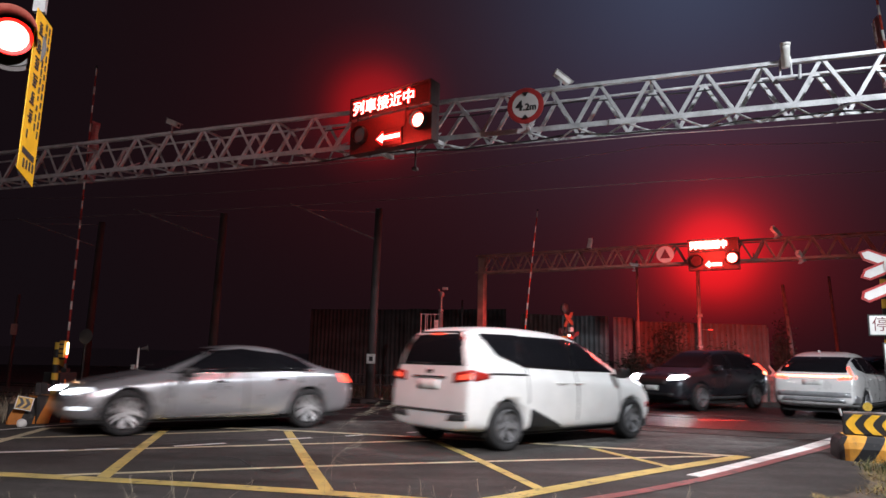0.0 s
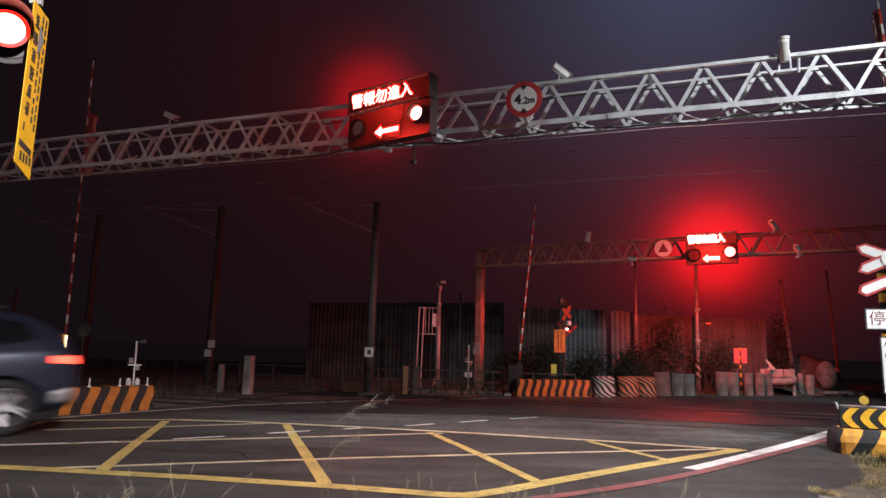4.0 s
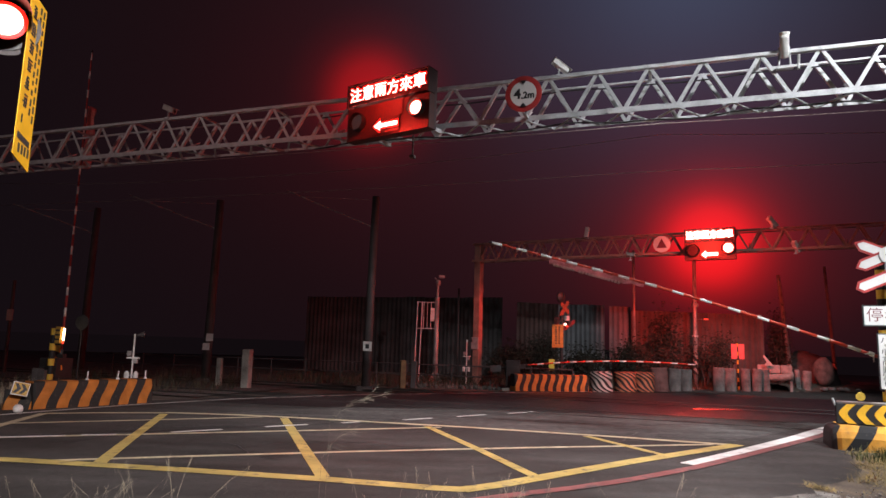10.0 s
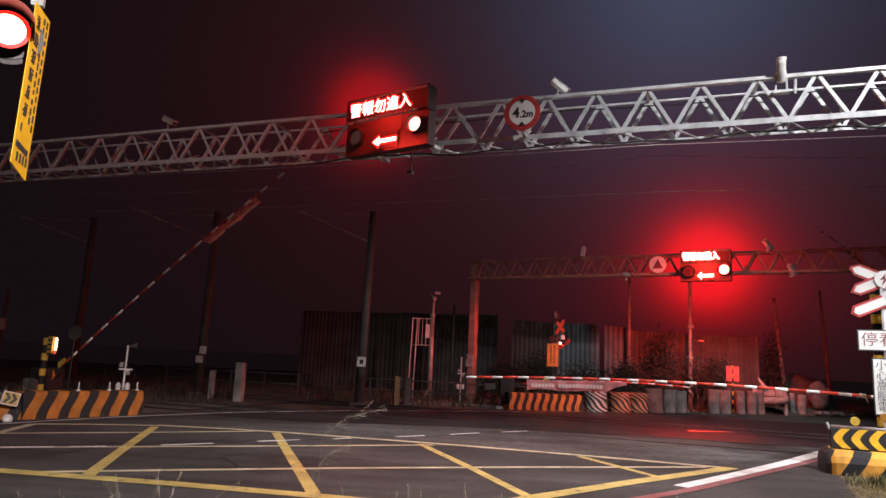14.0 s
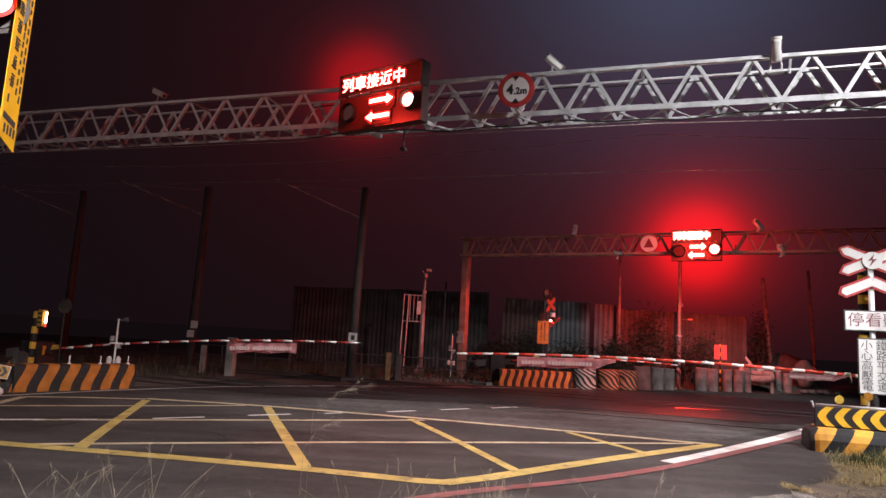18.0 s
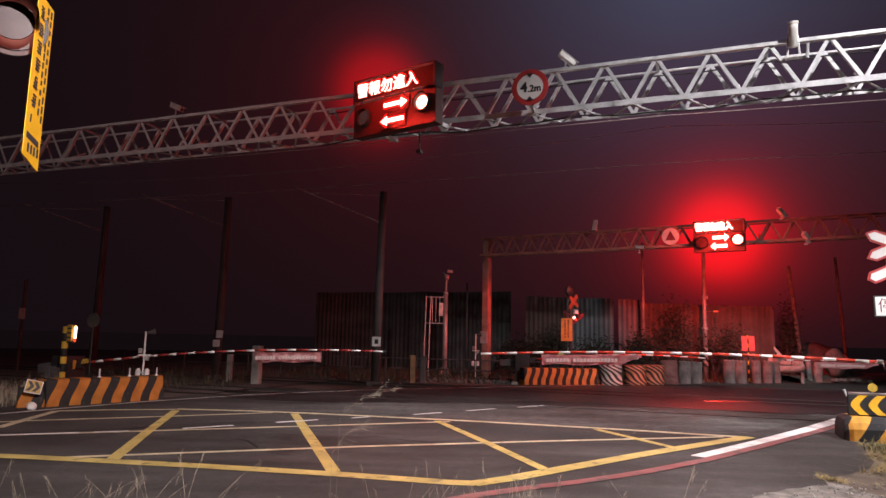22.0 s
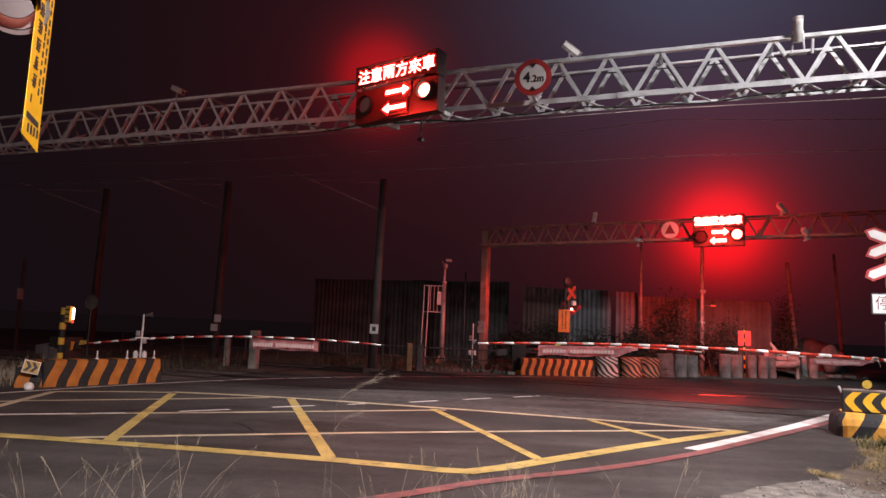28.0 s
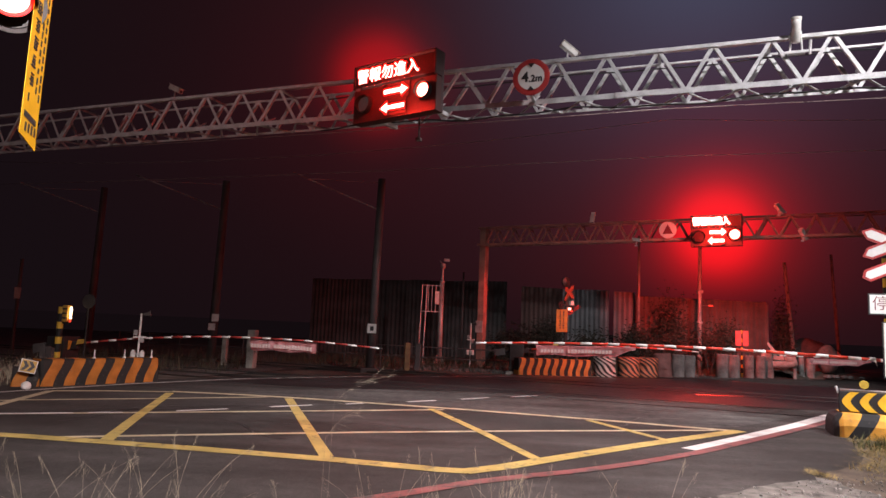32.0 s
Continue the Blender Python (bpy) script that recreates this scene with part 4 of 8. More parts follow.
def barrier(key, at, length, pivot, band, label, banner=None, lampbar=False):
    """A crossing barrier: machine, banded post, counterweight and a banded arm along its own x."""
    b = thing("barrier_gate", at, label, "barrier", "barriers of the crossing")
    part("machine", box(-0.30, -0.22, -0.02, 0.12, 0.22, pivot + 0.18, 0.02), M_BLACK_METAL, b, "black drive housing")
    part("machine_door", box(-0.25, -0.232, 0.12, 0.07, -0.222, pivot, 0.004), M_BLACK_METAL, b)
    part("footing", box(-0.4, -0.32, -0.05, 0.22, 0.32, 0.05, 0.02), M_CONCRETE, b)
    arm = part("arm", rod((-0.55, 0, 0), (0.35, 0, 0), 0.045, n=12), M_BLACK_METAL, b, "banded arm")
    n = int((length - 0.35) / band)
    n -= n % 2
    shared, bends = {}, []
    x = 0.35
    for k in range(n):
        r = (0.023 if key.endswith("exit") else 0.026) - 0.009 * k / n
        white = k % 2 == 1
        ln = 2 * band * (0.42 if white else 0.58)
        q = (white, round(r, 3))
        if q not in shared:
            shared[q] = mesh_of(rod((0, 0, 0), (ln + 0.004, 0, 0), r, r - 0.0006, 12), M_ARM_WHITE if white else (M_ARM_DIMMED if key.endswith("exit") else M_ARM_RED), True)
        bends.append((part("band", shared[q], None, arm, at=pose(x, 0, 0)), x, 0.0, 0.0))
        x += ln
    bends.append((part("tip_cap", rod((0, 0, 0), (0.06, 0, 0), 0.024, 0.014), M_BLACK, arm, at=pose(x, 0, 0)), x, 0.0, 0.0))
    part("counterweight", box(-0.75, -0.12, -0.10, -0.45, 0.12, 0.10, 0.02), M_MAST, arm, "dark counterweight block")
    part("root_bracket", box(0.02, -0.05, -0.10, 0.26, 0.05, 0.05, 0.012), M_BLACK_METAL, arm, "arm clamp")
    if key == "near_exit":
        part("clamp_plate", prism([(-0.06, -0.14), (0.14, -0.10), (0.20, 0.06), (0.06, 0.10), (-0.04, 0.02)], 0.03), M_ORANGE, arm, "orange clamp plate", pose(0, -0.10, 0))
        part("clamp_plate", prism([(0.28, -0.02), (0.52, -0.01), (0.50, 0.07), (0.32, 0.08)], 0.02), M_DULL_YELLOW, arm, "dull yellow joint plate", pose(0, -0.06, 0))
    if key == "near_entry":
        rag = bmesh.new()
        rod((0.87, 0, 0.0), (0.95, 0, 0.0), 0.034, 0.031, 10, rag)
        rod((0.88, 0.03, -0.01), (0.85, 0.04, -0.11), 0.012, 0.006, 6, rag)
        rod((0.92, 0.03, 0.02), (1.00, 0.04, -0.04), 0.011, 0.005, 6, rag)
        part("tied_rag", rag, M_WHITE_PAINT, arm, "white rag tied round the arm", smooth=True)
    if banner:
        x0, x1, drop, tail = banner
        xc = (x0 + x1) / 2
        bm = bmesh.new()
        cols, rows = 44, 5

        def hem(u):
            return 1.0 if u > tail else 0.30 + 0.70 * (u / max(tail, 0.01)) ** 2
        g = [[bm.verts.new((x0 - xc + (x1 - x0) * i / cols, 0.012 * math.sin(i * 0.9) + 0.02 * (j / rows) * math.sin(i * 0.37 + 1), -0.04 - drop * (j / rows) * hem(i / cols) - 0.012 * math.sin(i * 0.3) * (j / rows))) for j in range(rows + 1)] for i in range(cols + 1)]
        for i in range(cols):
            for j in range(rows):
                bm.faces.new((g[i][j], g[i][j + 1], g[i + 1][j + 1], g[i + 1][j]))
        bmesh.ops.solidify(bm, geom=bm.faces[:], thickness=0.006)
        bends.append((part("banner", bm, M_BANNER, arm, "faded pink cloth banner tied under the arm", pose(xc, 0, 0), smooth=True), xc, 0.0, 0.0))
        xa, face = x0 + (x1 - x0) * tail + 0.06, (0.045 if tail else -0.045)
        step = (x1 - 0.07 - xa) / 21
        glyph = mesh_of(box(0, -0.003, 0, step * 0.74, 0.003, drop * 0.36), M_FADED_INK)
        for i in range(21):
            if i != (13 if tail else 7):
                gx = xa + step * i
                bends.append((part("writing_bar", glyph, None, arm, at=pose(gx, face, -0.05 - drop * 0.66)), gx, face, -0.05 - drop * 0.66))
    BENDS[key] = (bends, length)
    ARMS[key] = (arm, pivot)
    return b


barrier("near_entry", pose(7.49, 10.2, 0, 0, 0, 165.8), 7.26, 0.97, 0.225, "red and white crossing barrier beside the warning signs", (4.40, 6.05, 0.17, 0.20))
barrier("near_exit", pose(-7.75, 14.0, 0, 0, 0, -14.5), 6.97, 0.56, 0.215, "red and white crossing barrier behind the striped blocks", (4.2, 5.6, 0.19, 0.0))
barrier("far_entry", pose(2.36, 20.5, 0, 0, 0, -8.7), 5.46, 0.68, 0.24, "red and white crossing barrier beyond the tracks")
barrier("far_exit", pose(17.1, 18.23, 0, 0, 0, 171.3), 7.77, 0.84, 0.225, "red and white crossing barrier at the far road edge, reds darkened for weak light", (5.15, 6.75, 0.17, 0.20))

# ---- warning signs and kerb block at the near barrier ----
xs = thing("crossing_sign_post", pose(6.38, 9.45, 0, 0, 0, -20), "grey post with crossbuck, stop-look-listen and high-voltage signs", "railway sign")
part("post", rod((0, 0.03, -0.05), (0, 0.03, 2.75), 0.038, n=16), M_STEEL, xs, smooth=True)
part("sleeve", rod((0, 0.03, -0.05), (0, 0.03, 0.75), 0.055, n=16), M_BLACK_METAL, xs, "black lower sleeve")


def arrow_board(length, wd):
    e = length / 2
    return [(-e, 0), (-e + wd * 0.55, wd / 2), (e - wd * 0.55, wd / 2), (e, 0), (e - wd * 0.55, -wd / 2), (-e + wd * 0.55, -wd / 2)]


for k, ang in enumerate((24, -24)):
    bd = part("crossbuck_board", prism(arrow_board(0.92, 0.18), 0.012), M_SIGN_RED, xs, "red-bordered white board", pose(0, -0.03 - 0.016 * k, 2.68, 0, ang, 0))
    part("board_face", prism(arrow_board(0.84, 0.115), 0.004), M_WHITE, bd, "white face", pose(0, -0.006, 0))
for sgn in (1, -1):
    bd = part("lower_board", prism([(0, 0.09), (0.40, 0.09), (0.47, 0), (0.40, -0.09), (0, -0.09)], 0.012), M_SIGN_RED, xs, "red-bordered white board", pose(0, -0.03, 2.38, 0, 24 if sgn > 0 else 156, 0))
    part("board_face", prism([(0.0, 0.058), (0.385, 0.058), (0.43, 0), (0.385, -0.058), (0.0, -0.058)], 0.004), M_WHITE, bd, "white face", pose(0, -0.006 if sgn > 0 else -0.008, 0))
part("voltage_disc", lathe([(0.125, 0), (0.125, 0.01)], 36, m=pose(0, -0.062, 2.68, 90)), M_WHITE, xs, "white disc")
part("lightning_bolt", prism([(0.02, 0.09), (-0.06, -0.01), (-0.005, 0.0), (-0.04, -0.09), (0.06, 0.025), (0.005, 0.015)], 0.004), M_INK_RED, xs, "red lightning bolt", pose(0, -0.080, 2.68))
part("stop_panel", box(-0.37, -0.03, 1.665, 0.37, -0.018, 1.965, 0.004), M_INK, xs, "black-rimmed panel")
part("panel_face", box(-0.35, -0.036, 1.683, 0.35, -0.0302, 1.947), M_WHITE, xs, "white panel face")
lettering("停看聽", 0.215, M_INK_RED, xs, pose(0.0, -0.038, 1.815), fat=-0.001, width=0.64)
part("notice_panel", box(-0.21, -0.03, 0.78, 0.21, -0.018, 1.57, 0.004), M_INK, xs, "black-rimmed panel")
part("panel_face", box(-0.192, -0.036, 0.798, 0.192, -0.0302, 1.552), M_WHITE, xs, "white panel face")
lettering("\n".join("小心高壓電"), 0.155, M_INK, xs, pose(-0.095, -0.038, 1.175), fat=-0.0012, spacing=0.92)
lettering("\n".join("鐵路平交道"), 0.155, M_INK, xs, pose(0.095, -0.038, 1.175), fat=-0.0012, spacing=0.92)
for z in (1.7, 1.93, 0.84, 1.5):
    part("clamp", box(-0.05, -0.02, z - 0.015, 0.05, 0.08, z + 0.015), M_STEEL, xs)
sp = thing("signal_post", pose(6.62, 10.0, 0, 0, 0, -20), "yellow and black banded post behind the warning signs", "post")
part("post", rod((0, 0, -0.05), (0, 0, 2.9), 0.075, n=16), M_POST_STRIPE, sp)

KD = (0.93, -0.36)
M_KERB_BLACK = mat("worn_black_kerb_paint", (0.024, 0.024, 0.026), 0.7, 0, 0.3, 8.0, 0.3, 70.0)
kb = thing("kerb_block", pose(5.221, 9.203, 0, 0, 0, yaw_of(KD)), "low orange and black striped concrete kerb block", "kerb block")
bm = bmesh.new()


def kerb_ring(bm, x, inset, drop):
    return [bm.verts.new((x, y, z)) for y, z in ((inset, -0.02), (inset, 0.16 - drop * 0.6), (0.05 + inset, 0.24 - drop * 0.8), (0.16 + inset, 0.31 - drop), (0.75, 0.31 - drop), (0.80, -0.02))]


def kerb_shell(bm, rows):
    for a, b in zip(rows, rows[1:]):
        for i in range(6):
            bm.faces.new((a[i], b[i], b[(i + 1) % 6], a[(i + 1) % 6]))
    bm.faces.new(rows[0])
    bm.faces.new(rows[-1][::-1])
    bmesh.ops.recalc_face_normals(bm, faces=bm.faces)
    return bm


part("block", kerb_shell(bm, [kerb_ring(bm, x, q, d) for x, q, d in ((0.137, 0.045, 0.022), (0.185, 0.015, 0.008), (0.275, 0.0, 0.0), (2.355, 0.0, 0.0))]), M_KERB, kb)
bm = bmesh.new()
part("end_cap", kerb_shell(bm, [kerb_ring(bm, x, q, d) for x, q, d in ((0.072, 0.18, 0.16), (0.080, 0.11, 0.11), (0.104, 0.07, 0.055), (0.1365, 0.047, 0.023))]), M_KERB_BLACK, kb, "black painted rounded end")
ch = thing("chevron_board", pose(5.43, 9.25, 0.312, 0, 0, yaw_of(KD)), "yellow and black chevron board on the kerb block", "chevron board")
part("backing", box(0.0, 0.20, 0, 1.9, 0.26, 0.29, 0.02), M_INK, ch, "black backing")
part("top_rail", rod((0.02, 0.22, 0.292), (1.88, 0.22, 0.292), 0.022, n=12), M_STEEL_OLD, ch, "scuffed grey top rail", smooth=True)
for k in range(8):
    # a swept arrow with rounded shoulders, bowed like the tape on a barrel
    x, up = 0.035 + k * 0.212, []
    for q in range(7):
        u = q / 6
        up.append((x + 0.105 * u ** 1.5, 0.145 + 0.130 * u))
    far_edge = [(px + 0.105, pz) for px, pz in up]
    part("chevron", prism(up[::-1] + [(px, 0.29 - pz) for px, pz in up[1:]] + [(px, 0.29 - pz) for px, pz in far_edge[::-1]] + far_edge[1:], 0.006), M_YELLOW, ch, "yellow chevron", pose(0, 0.193, 0))
for x, z, c in ((0.31, 0.38, M_AMBER), (0.66, 0.45, M_RUST)):
    rf = thing("reflector", ch.matrix_basis @ pose(x, 0.23, 0.28), "round amber reflector on a short stem", "reflector", "reflectors on the kerb")
    part("stem", rod((0, 0, 0), (0, 0, z - 0.34 + 0.02), 0.012), M_STEEL, rf)
    part("disc", lathe([(0.056, 0), (0.06, 0.01), (0.056, 0.02)], 24, m=pose(0, 0, z - 0.28, 90)), c, rf)
kn = thing("bent_bolt", ch.matrix_basis @ pose(0.0, 0.23, 0.25), "small grey bent bolt end on the chevron board", "bolt")
part("shank", rod((0, 0, 0), (-0.03, 0, 0.09), 0.018), M_STEEL, kn)

# ---- striped blocks at the far left and beyond the tracks ----
def striped_block(at, length, h, material, label, group, lean=0.06, depth=0.45):
    b = thing("concrete_block", at, label, "concrete block", group)
    bm = bmesh.new()
    rows = []
    for x, i in ((0, 0.03), (0.03, 0.0), (length - 0.03, 0.0), (length, 0.03)):
        rows.append([bm.verts.new((x, y, z)) for y, z in ((i, -0.02), (i + lean * 0.3, h * 0.5), (i + lean, h - 0.03), (i + lean + 0.03, h), (depth - i - 0.05, h), (depth - i, -0.02))])
    for a, c in zip(rows, rows[1:]):
        for k in range(6):
            bm.faces.new((a[k], c[k], c[(k + 1) % 6], a[(k + 1) % 6]))
    bm.faces.new(rows[0])
    bm.faces.new(rows[-1][::-1])
    bmesh.ops.recalc_face_normals(bm, faces=bm.faces)
    part("block", bm, material, b)
    return b


LB = Vector((1.19, 1.75)).normalized()
lb = striped_block(pose(-6.51, 11.13, 0, 0, 0, yaw_of(LB)), 2.12, 0.44, M_BLOCK, "long orange and black striped concrete block at the road edge", "striped blocks")
striped_block(pose(-6.89, 10.93, 0, 0, 0, 30), 0.40, 0.30, M_BLOCK, "short orange and black striped concrete end block", "striped blocks", 0.14)
ab = thing("arrow_plate", pose(-6.67, 10.95, 0.21, -18, 12, 34), "dull yellow plate with a black double arrow on the end block", "sign")
part("plate", box(-0.12, -0.012, 0.02, 0.12, 0.0, 0.235, 0.004), M_WHITE_PAINT, ab, "pale worn rim")
part("plate_face", box(-0.108, -0.016, 0.032, 0.108, -0.0125, 0.223), M_DULL_YELLOW, ab, "dull yellow face")
for x in (-0.10, -0.01):
    part("chevron", prism([(x, 0.205), (x + 0.05, 0.205), (x + 0.105, 0.128), (x + 0.05, 0.05), (x, 0.05), (x + 0.05, 0.128)], 0.004), M_INK, ab, "black arrow", pose(0, -0.021, 0))
wb = thing("white_lump", pose(-6.50, 10.70, 0), "small white painted stone beside the block", "stone")
bm = bmesh.new()
bmesh.ops.create_icosphere(bm, subdivisions=2, radius=0.075)
for v in bm.verts:
    v.co *= 1 + 0.2 * noise.noise(v.co * 9)
    v.co.z = max(v.co.z + 0.05, -0.005)
part("stone", bm, M_WHITE_PAINT, wb, smooth=True)
for x in (0.92, 1.48, 2.02):
    st = thing("stud_post", lb.matrix_basis @ pose(x, 0.16, 0.44), "small white delineator stud on the striped block", "stud", "studs on the block")
    part("stem", rod((0, 0, 0), (0, 0, 0.15), 0.012), M_WHITE_PAINT, st)
    part("foot", lathe([(0.035, 0), (0.02, 0.03)], 12), M_WHITE_PAINT, st)
striped_block(pose(2.25, 19.7, 0, 0, 0, 15.5), 2.36, 0.48, M_BLOCK_FAR, "orange and black striped concrete block beyond the tracks", "striped blocks")

# barrier machine at the far left: banded post, yellow box, warm bar lamp
bs = thing("barrier_signal", pose(-7.68, 13.55, 0, 0, 0, -10), "yellow and black banded signal post with a warm bar lamp", "signal post")
part("post", rod((0, 0, -0.05), (0, 0, 1.34), 0.06, n=14), M_POST_STRIPE, bs)
yb = part("yellow_box", box(0.07, -0.06, 1.04, 0.18, 0.06, 1.37, 0.01), M_DULL_YELLOW, bs)
for z in (1.10, 1.19, 1.28):
    part("black_stripe", box(0.075, -0.066, z, 0.175, -0.061, z + 0.035), M_INK, yb)
part("bar_lamp", box(0.225, -0.05, 1.10, 0.255, -0.01, 1.34, 0.013), M_BAR_LIGHT, bs, "lit warm white bar lamp")
part("bar_lamp_tip", box(0.225, -0.05, 1.035, 0.25, -0.01, 1.095, 0.010), M_TIP_LIGHT, bs, "small red lower lamp")
part("junction_box", box(-0.30, -0.12, 0.30, -0.18, 0.05, 0.54, 0.01), M_MAST, bs)
part("junction_box", box(-0.13, -0.16, 0.30, 0.0, -0.07, 0.52, 0.01), M_MAST, bs)
part("cross_bracket", box(-0.02, -0.02, 1.0, 0.2, 0.02, 1.04), M_BLACK_METAL, bs)
fb = thing("relay_box", pose(-13.7, 21.6, 0, 0, 0, 20), "small pale relay box on a thin post in the dark", "relay box")
part("post", rod((0, 0, -0.05), (0, 0, 2.9), 0.05, n=10), M_MAST, fb)
part("case", box(-0.085, -0.14, 1.62, 0.085, -0.04, 1.97, 0.012), M_CONCRETE, fb, "pale case")
rb = thing("round_board", pose(-7.25, 13.75, 0, 0, 0, -10), "small round dark board by the barrier", "sign")
part("stem", rod((0, 0, -0.05), (0, 0, 1.34), 0.018), M_BLACK_METAL, rb)
part("board", lathe([(0.15, 0), (0.15, 0.012), (0.14, 0.018)], 28, m=pose(0, 0, 1.47, 90)), M_BOARD_DARK, rb)


def horn_post(at, h, label):
    """A slim white post with a loudhailer, a bracket and small bells."""
    p = thing("horn_post", at, label, "horn post", "horn posts")
    part("post", rod((0, 0, -0.05), (0, 0, h), 0.018, n=12), M_WHITE_PAINT, p)
    part("horn", lathe([(0.02, 0), (0.03, 0.06), (0.06, 0.15), (0.065, 0.155)], 16, m=pose(0.02, 0, h - 0.03, 0, 80, 10)), M_MAST, p, smooth=True)
    part("lamp_box", box(-0.11, -0.04, h * 0.66, -0.04, 0.04, h * 0.66 + 0.10, 0.01), M_STEEL_OLD, p)
    part("lamp_box", box(0.02, -0.04, h * 0.55, 0.09, 0.04, h * 0.55 + 0.09, 0.01), M_STEEL_OLD, p)
    part("crossbar", box(-0.12, -0.02, h * 0.62, 0.13, 0.02, h * 0.62 + 0.03), M_WHITE_PAINT, p)
    for x in (-0.08, 0.09):
        part("bell", lathe([(0.045, 0), (0.045, 0.13), (0.02, 0.17)], 14, m=pose(x, -0.04, h * 0.30)), M_WHITE_PAINT, p)
        part("bell_stay", box(min(0, x), -0.03, h * 0.36, max(0, x), -0.01, h * 0.36 + 0.02), M_STEEL, p)
    return p


horn_post(pose(-5.98, 13.36, 0, 0, 0, 5), 1.27, "slim white post with a horn behind the striped block")
horn_post(pose(0.92, 22.0, 0, 0, 0, -20), 1.45, "slim white post with a horn beyond the tracks")

# ---- masts, poles and fences beyond the tracks ----
def mast(x, y, h, w, label, sign=None, lean=0):
    m = thing("catenary_mast", pose(x, y, 0, 0, lean, 0), label, "mast", "catenary masts")
    part("shaft", rod((0, 0, -0.05), (0, 0, h), w, w * 0.82, 14), M_MAST, m, smooth=True)
    part("footing", box(-w * 1.8, -w * 1.8, -0.05, w * 1.8, w * 1.8, 0.08, 0.02), M_MAST, m)
    part("bracket_arm", rod((0, 0, h - 0.9), (-2.3, -1.0, h - 0.15), 0.016), M_STEEL_OLD, m)
    part("stay", rod((0, 0, h - 0.1), (-1.9, -0.85, h - 0.28), 0.007), M_STEEL_OLD, m)
    if sign:
        part("number_plate", box(-0.12, -w - 0.03, sign - 0.13, 0.12, -w - 0.005, sign + 0.13, 0.004), M_WHITE_PAINT, m, "small white plate")
        part("plate_mark", box(-0.05, -w - 0.035, sign - 0.06, 0.05, -w - 0.031, sign + 0.06), M_INK, m)
    return m


mast(-1.95, 18.6, 5.35, 0.125, "tall grey catenary mast with a small white plate", 1.15, 0.6)
m1 = mast(-6.8, 20.0, 5.4, 0.13, "tall dark catenary mast beside the tracks", None, 0.5)
part("plate", box(-0.02, -0.16, 1.16, 0.18, -0.14, 1.38, 0.004), M_WHITE_PAINT, m1, "small pale plate")
part("plate", box(-0.1, -0.16, 0.9, 0.1, -0.14, 1.1, 0.004), M_WHITE_PAINT, m1, "small pale plate")
mast(-12.0, 22.9, 5.6, 0.13, "tall dark catenary mast far along the tracks", None, 0.5)
wires = thing("overhead_wires", pose(0, 0, 0), "thin overhead contact wires above the tracks", "wires", kind="stuff")
bm = bmesh.new()
for c, z, sag in ((13.6, 5.75, 0.10), (17.3, 5.75, 0.1), (17.3, 6.7, 0.5)):
    for k in range(40):
        s0, s1 = -50 + k * 2.5, -50 + (k + 1) * 2.5
        z0, z1 = (z - sag * (1 - ((s % 25) / 12.5 - 1) ** 2) for s in (s0, s1))
        if k % 10 == 9:
            z1 = z
        rod((*on_track(s0, c), z0), (*on_track(s1, c), z1), 0.008, n=5, bm=bm, cap=False)
part("wire", bm, M_WIRE, wires)


def simple_post(name, x, y, h, w, material, label, lean=0.0, group=""):
    p = thing(name, pose(x, y, 0, 0, lean, random.uniform(-20, 20)), label, "post", group)
    bm = box(-w / 2, -w / 2, -0.05, w / 2, w / 2, h, w * 0.12)
    part("shaft", bm, material, p)
    return p


simple_post("concrete_post", -5.05, 18.05, 0.98, 0.215, M_CONCRETE, "stout pale concrete post beside the tracks")
simple_post("concrete_post", -5.95, 18.6, 0.72, 0.13, M_CONCRETE, "thin pale concrete post beside the tracks")
simple_post("marker_post", -1.0, 19.6, 0.78, 0.16, M_MARKER, "short dull yellow marker post", 0, "marker posts")
simple_post("marker_post", -0.72, 20.4, 0.75, 0.16, M_MAST, "short dark marker post", 2, "marker posts")
cp = thing("camera_pole", pose(-0.09, 23.2, 0), "stepped steel pole with a camera head and a caged ladder", "pole")
part("shaft", rod((0, 0, -0.02), (0, 0, 2.82), 0.095, 0.078, 16), M_STEEL_OLD, cp, smooth=True)
part("collar", lathe([(0.078, 2.80), (0.09, 2.82), (0.09, 2.86), (0.04, 2.90)], 16), M_STEEL_OLD, cp)
part("upper_shaft", rod((0, 0, 2.8), (0.02, 0, 3.45), 0.042, 0.03), M_STEEL_OLD, cp)
part("camera_arm", rod((0.02, 0, 3.42), (-0.10, -0.05, 3.56), 0.018), M_STEEL_OLD, cp)
part("camera_head", lathe([(0.0, -0.08), (0.06, -0.06), (0.085, 0.0), (0.085, 0.08), (0.05, 0.12), (0.0, 0.13)], 16, m=pose(0.02, -0.06, 3.36)), M_STEEL_OLD, cp, smooth=True)
part("camera_body", box(-0.22, -0.17, 3.54, -0.02, -0.07, 3.64, 0.02), M_STEEL_OLD, cp, at=pose(0, 0, 0, 0, 4, 0))
for a in range(4):
    part("base_fin", prism([(0.1, 0), (0.34, 0), (0.1, 0.34)], 0.02), M_STEEL_OLD, cp, at=pose(0, 0, 0, 0, 0, 45 + 90 * a))
part("meter_box", box(-0.22, -0.12, 2.05, -0.08, 0.02, 2.5, 0.01), M_WHITE_PAINT, cp, "small white box")
for x in (-0.72, -0.56):
    part("cage_upright", rod((x, -0.05, 0), (x + 0.05, -0.05, 2.7), 0.022), M_STEEL, cp)
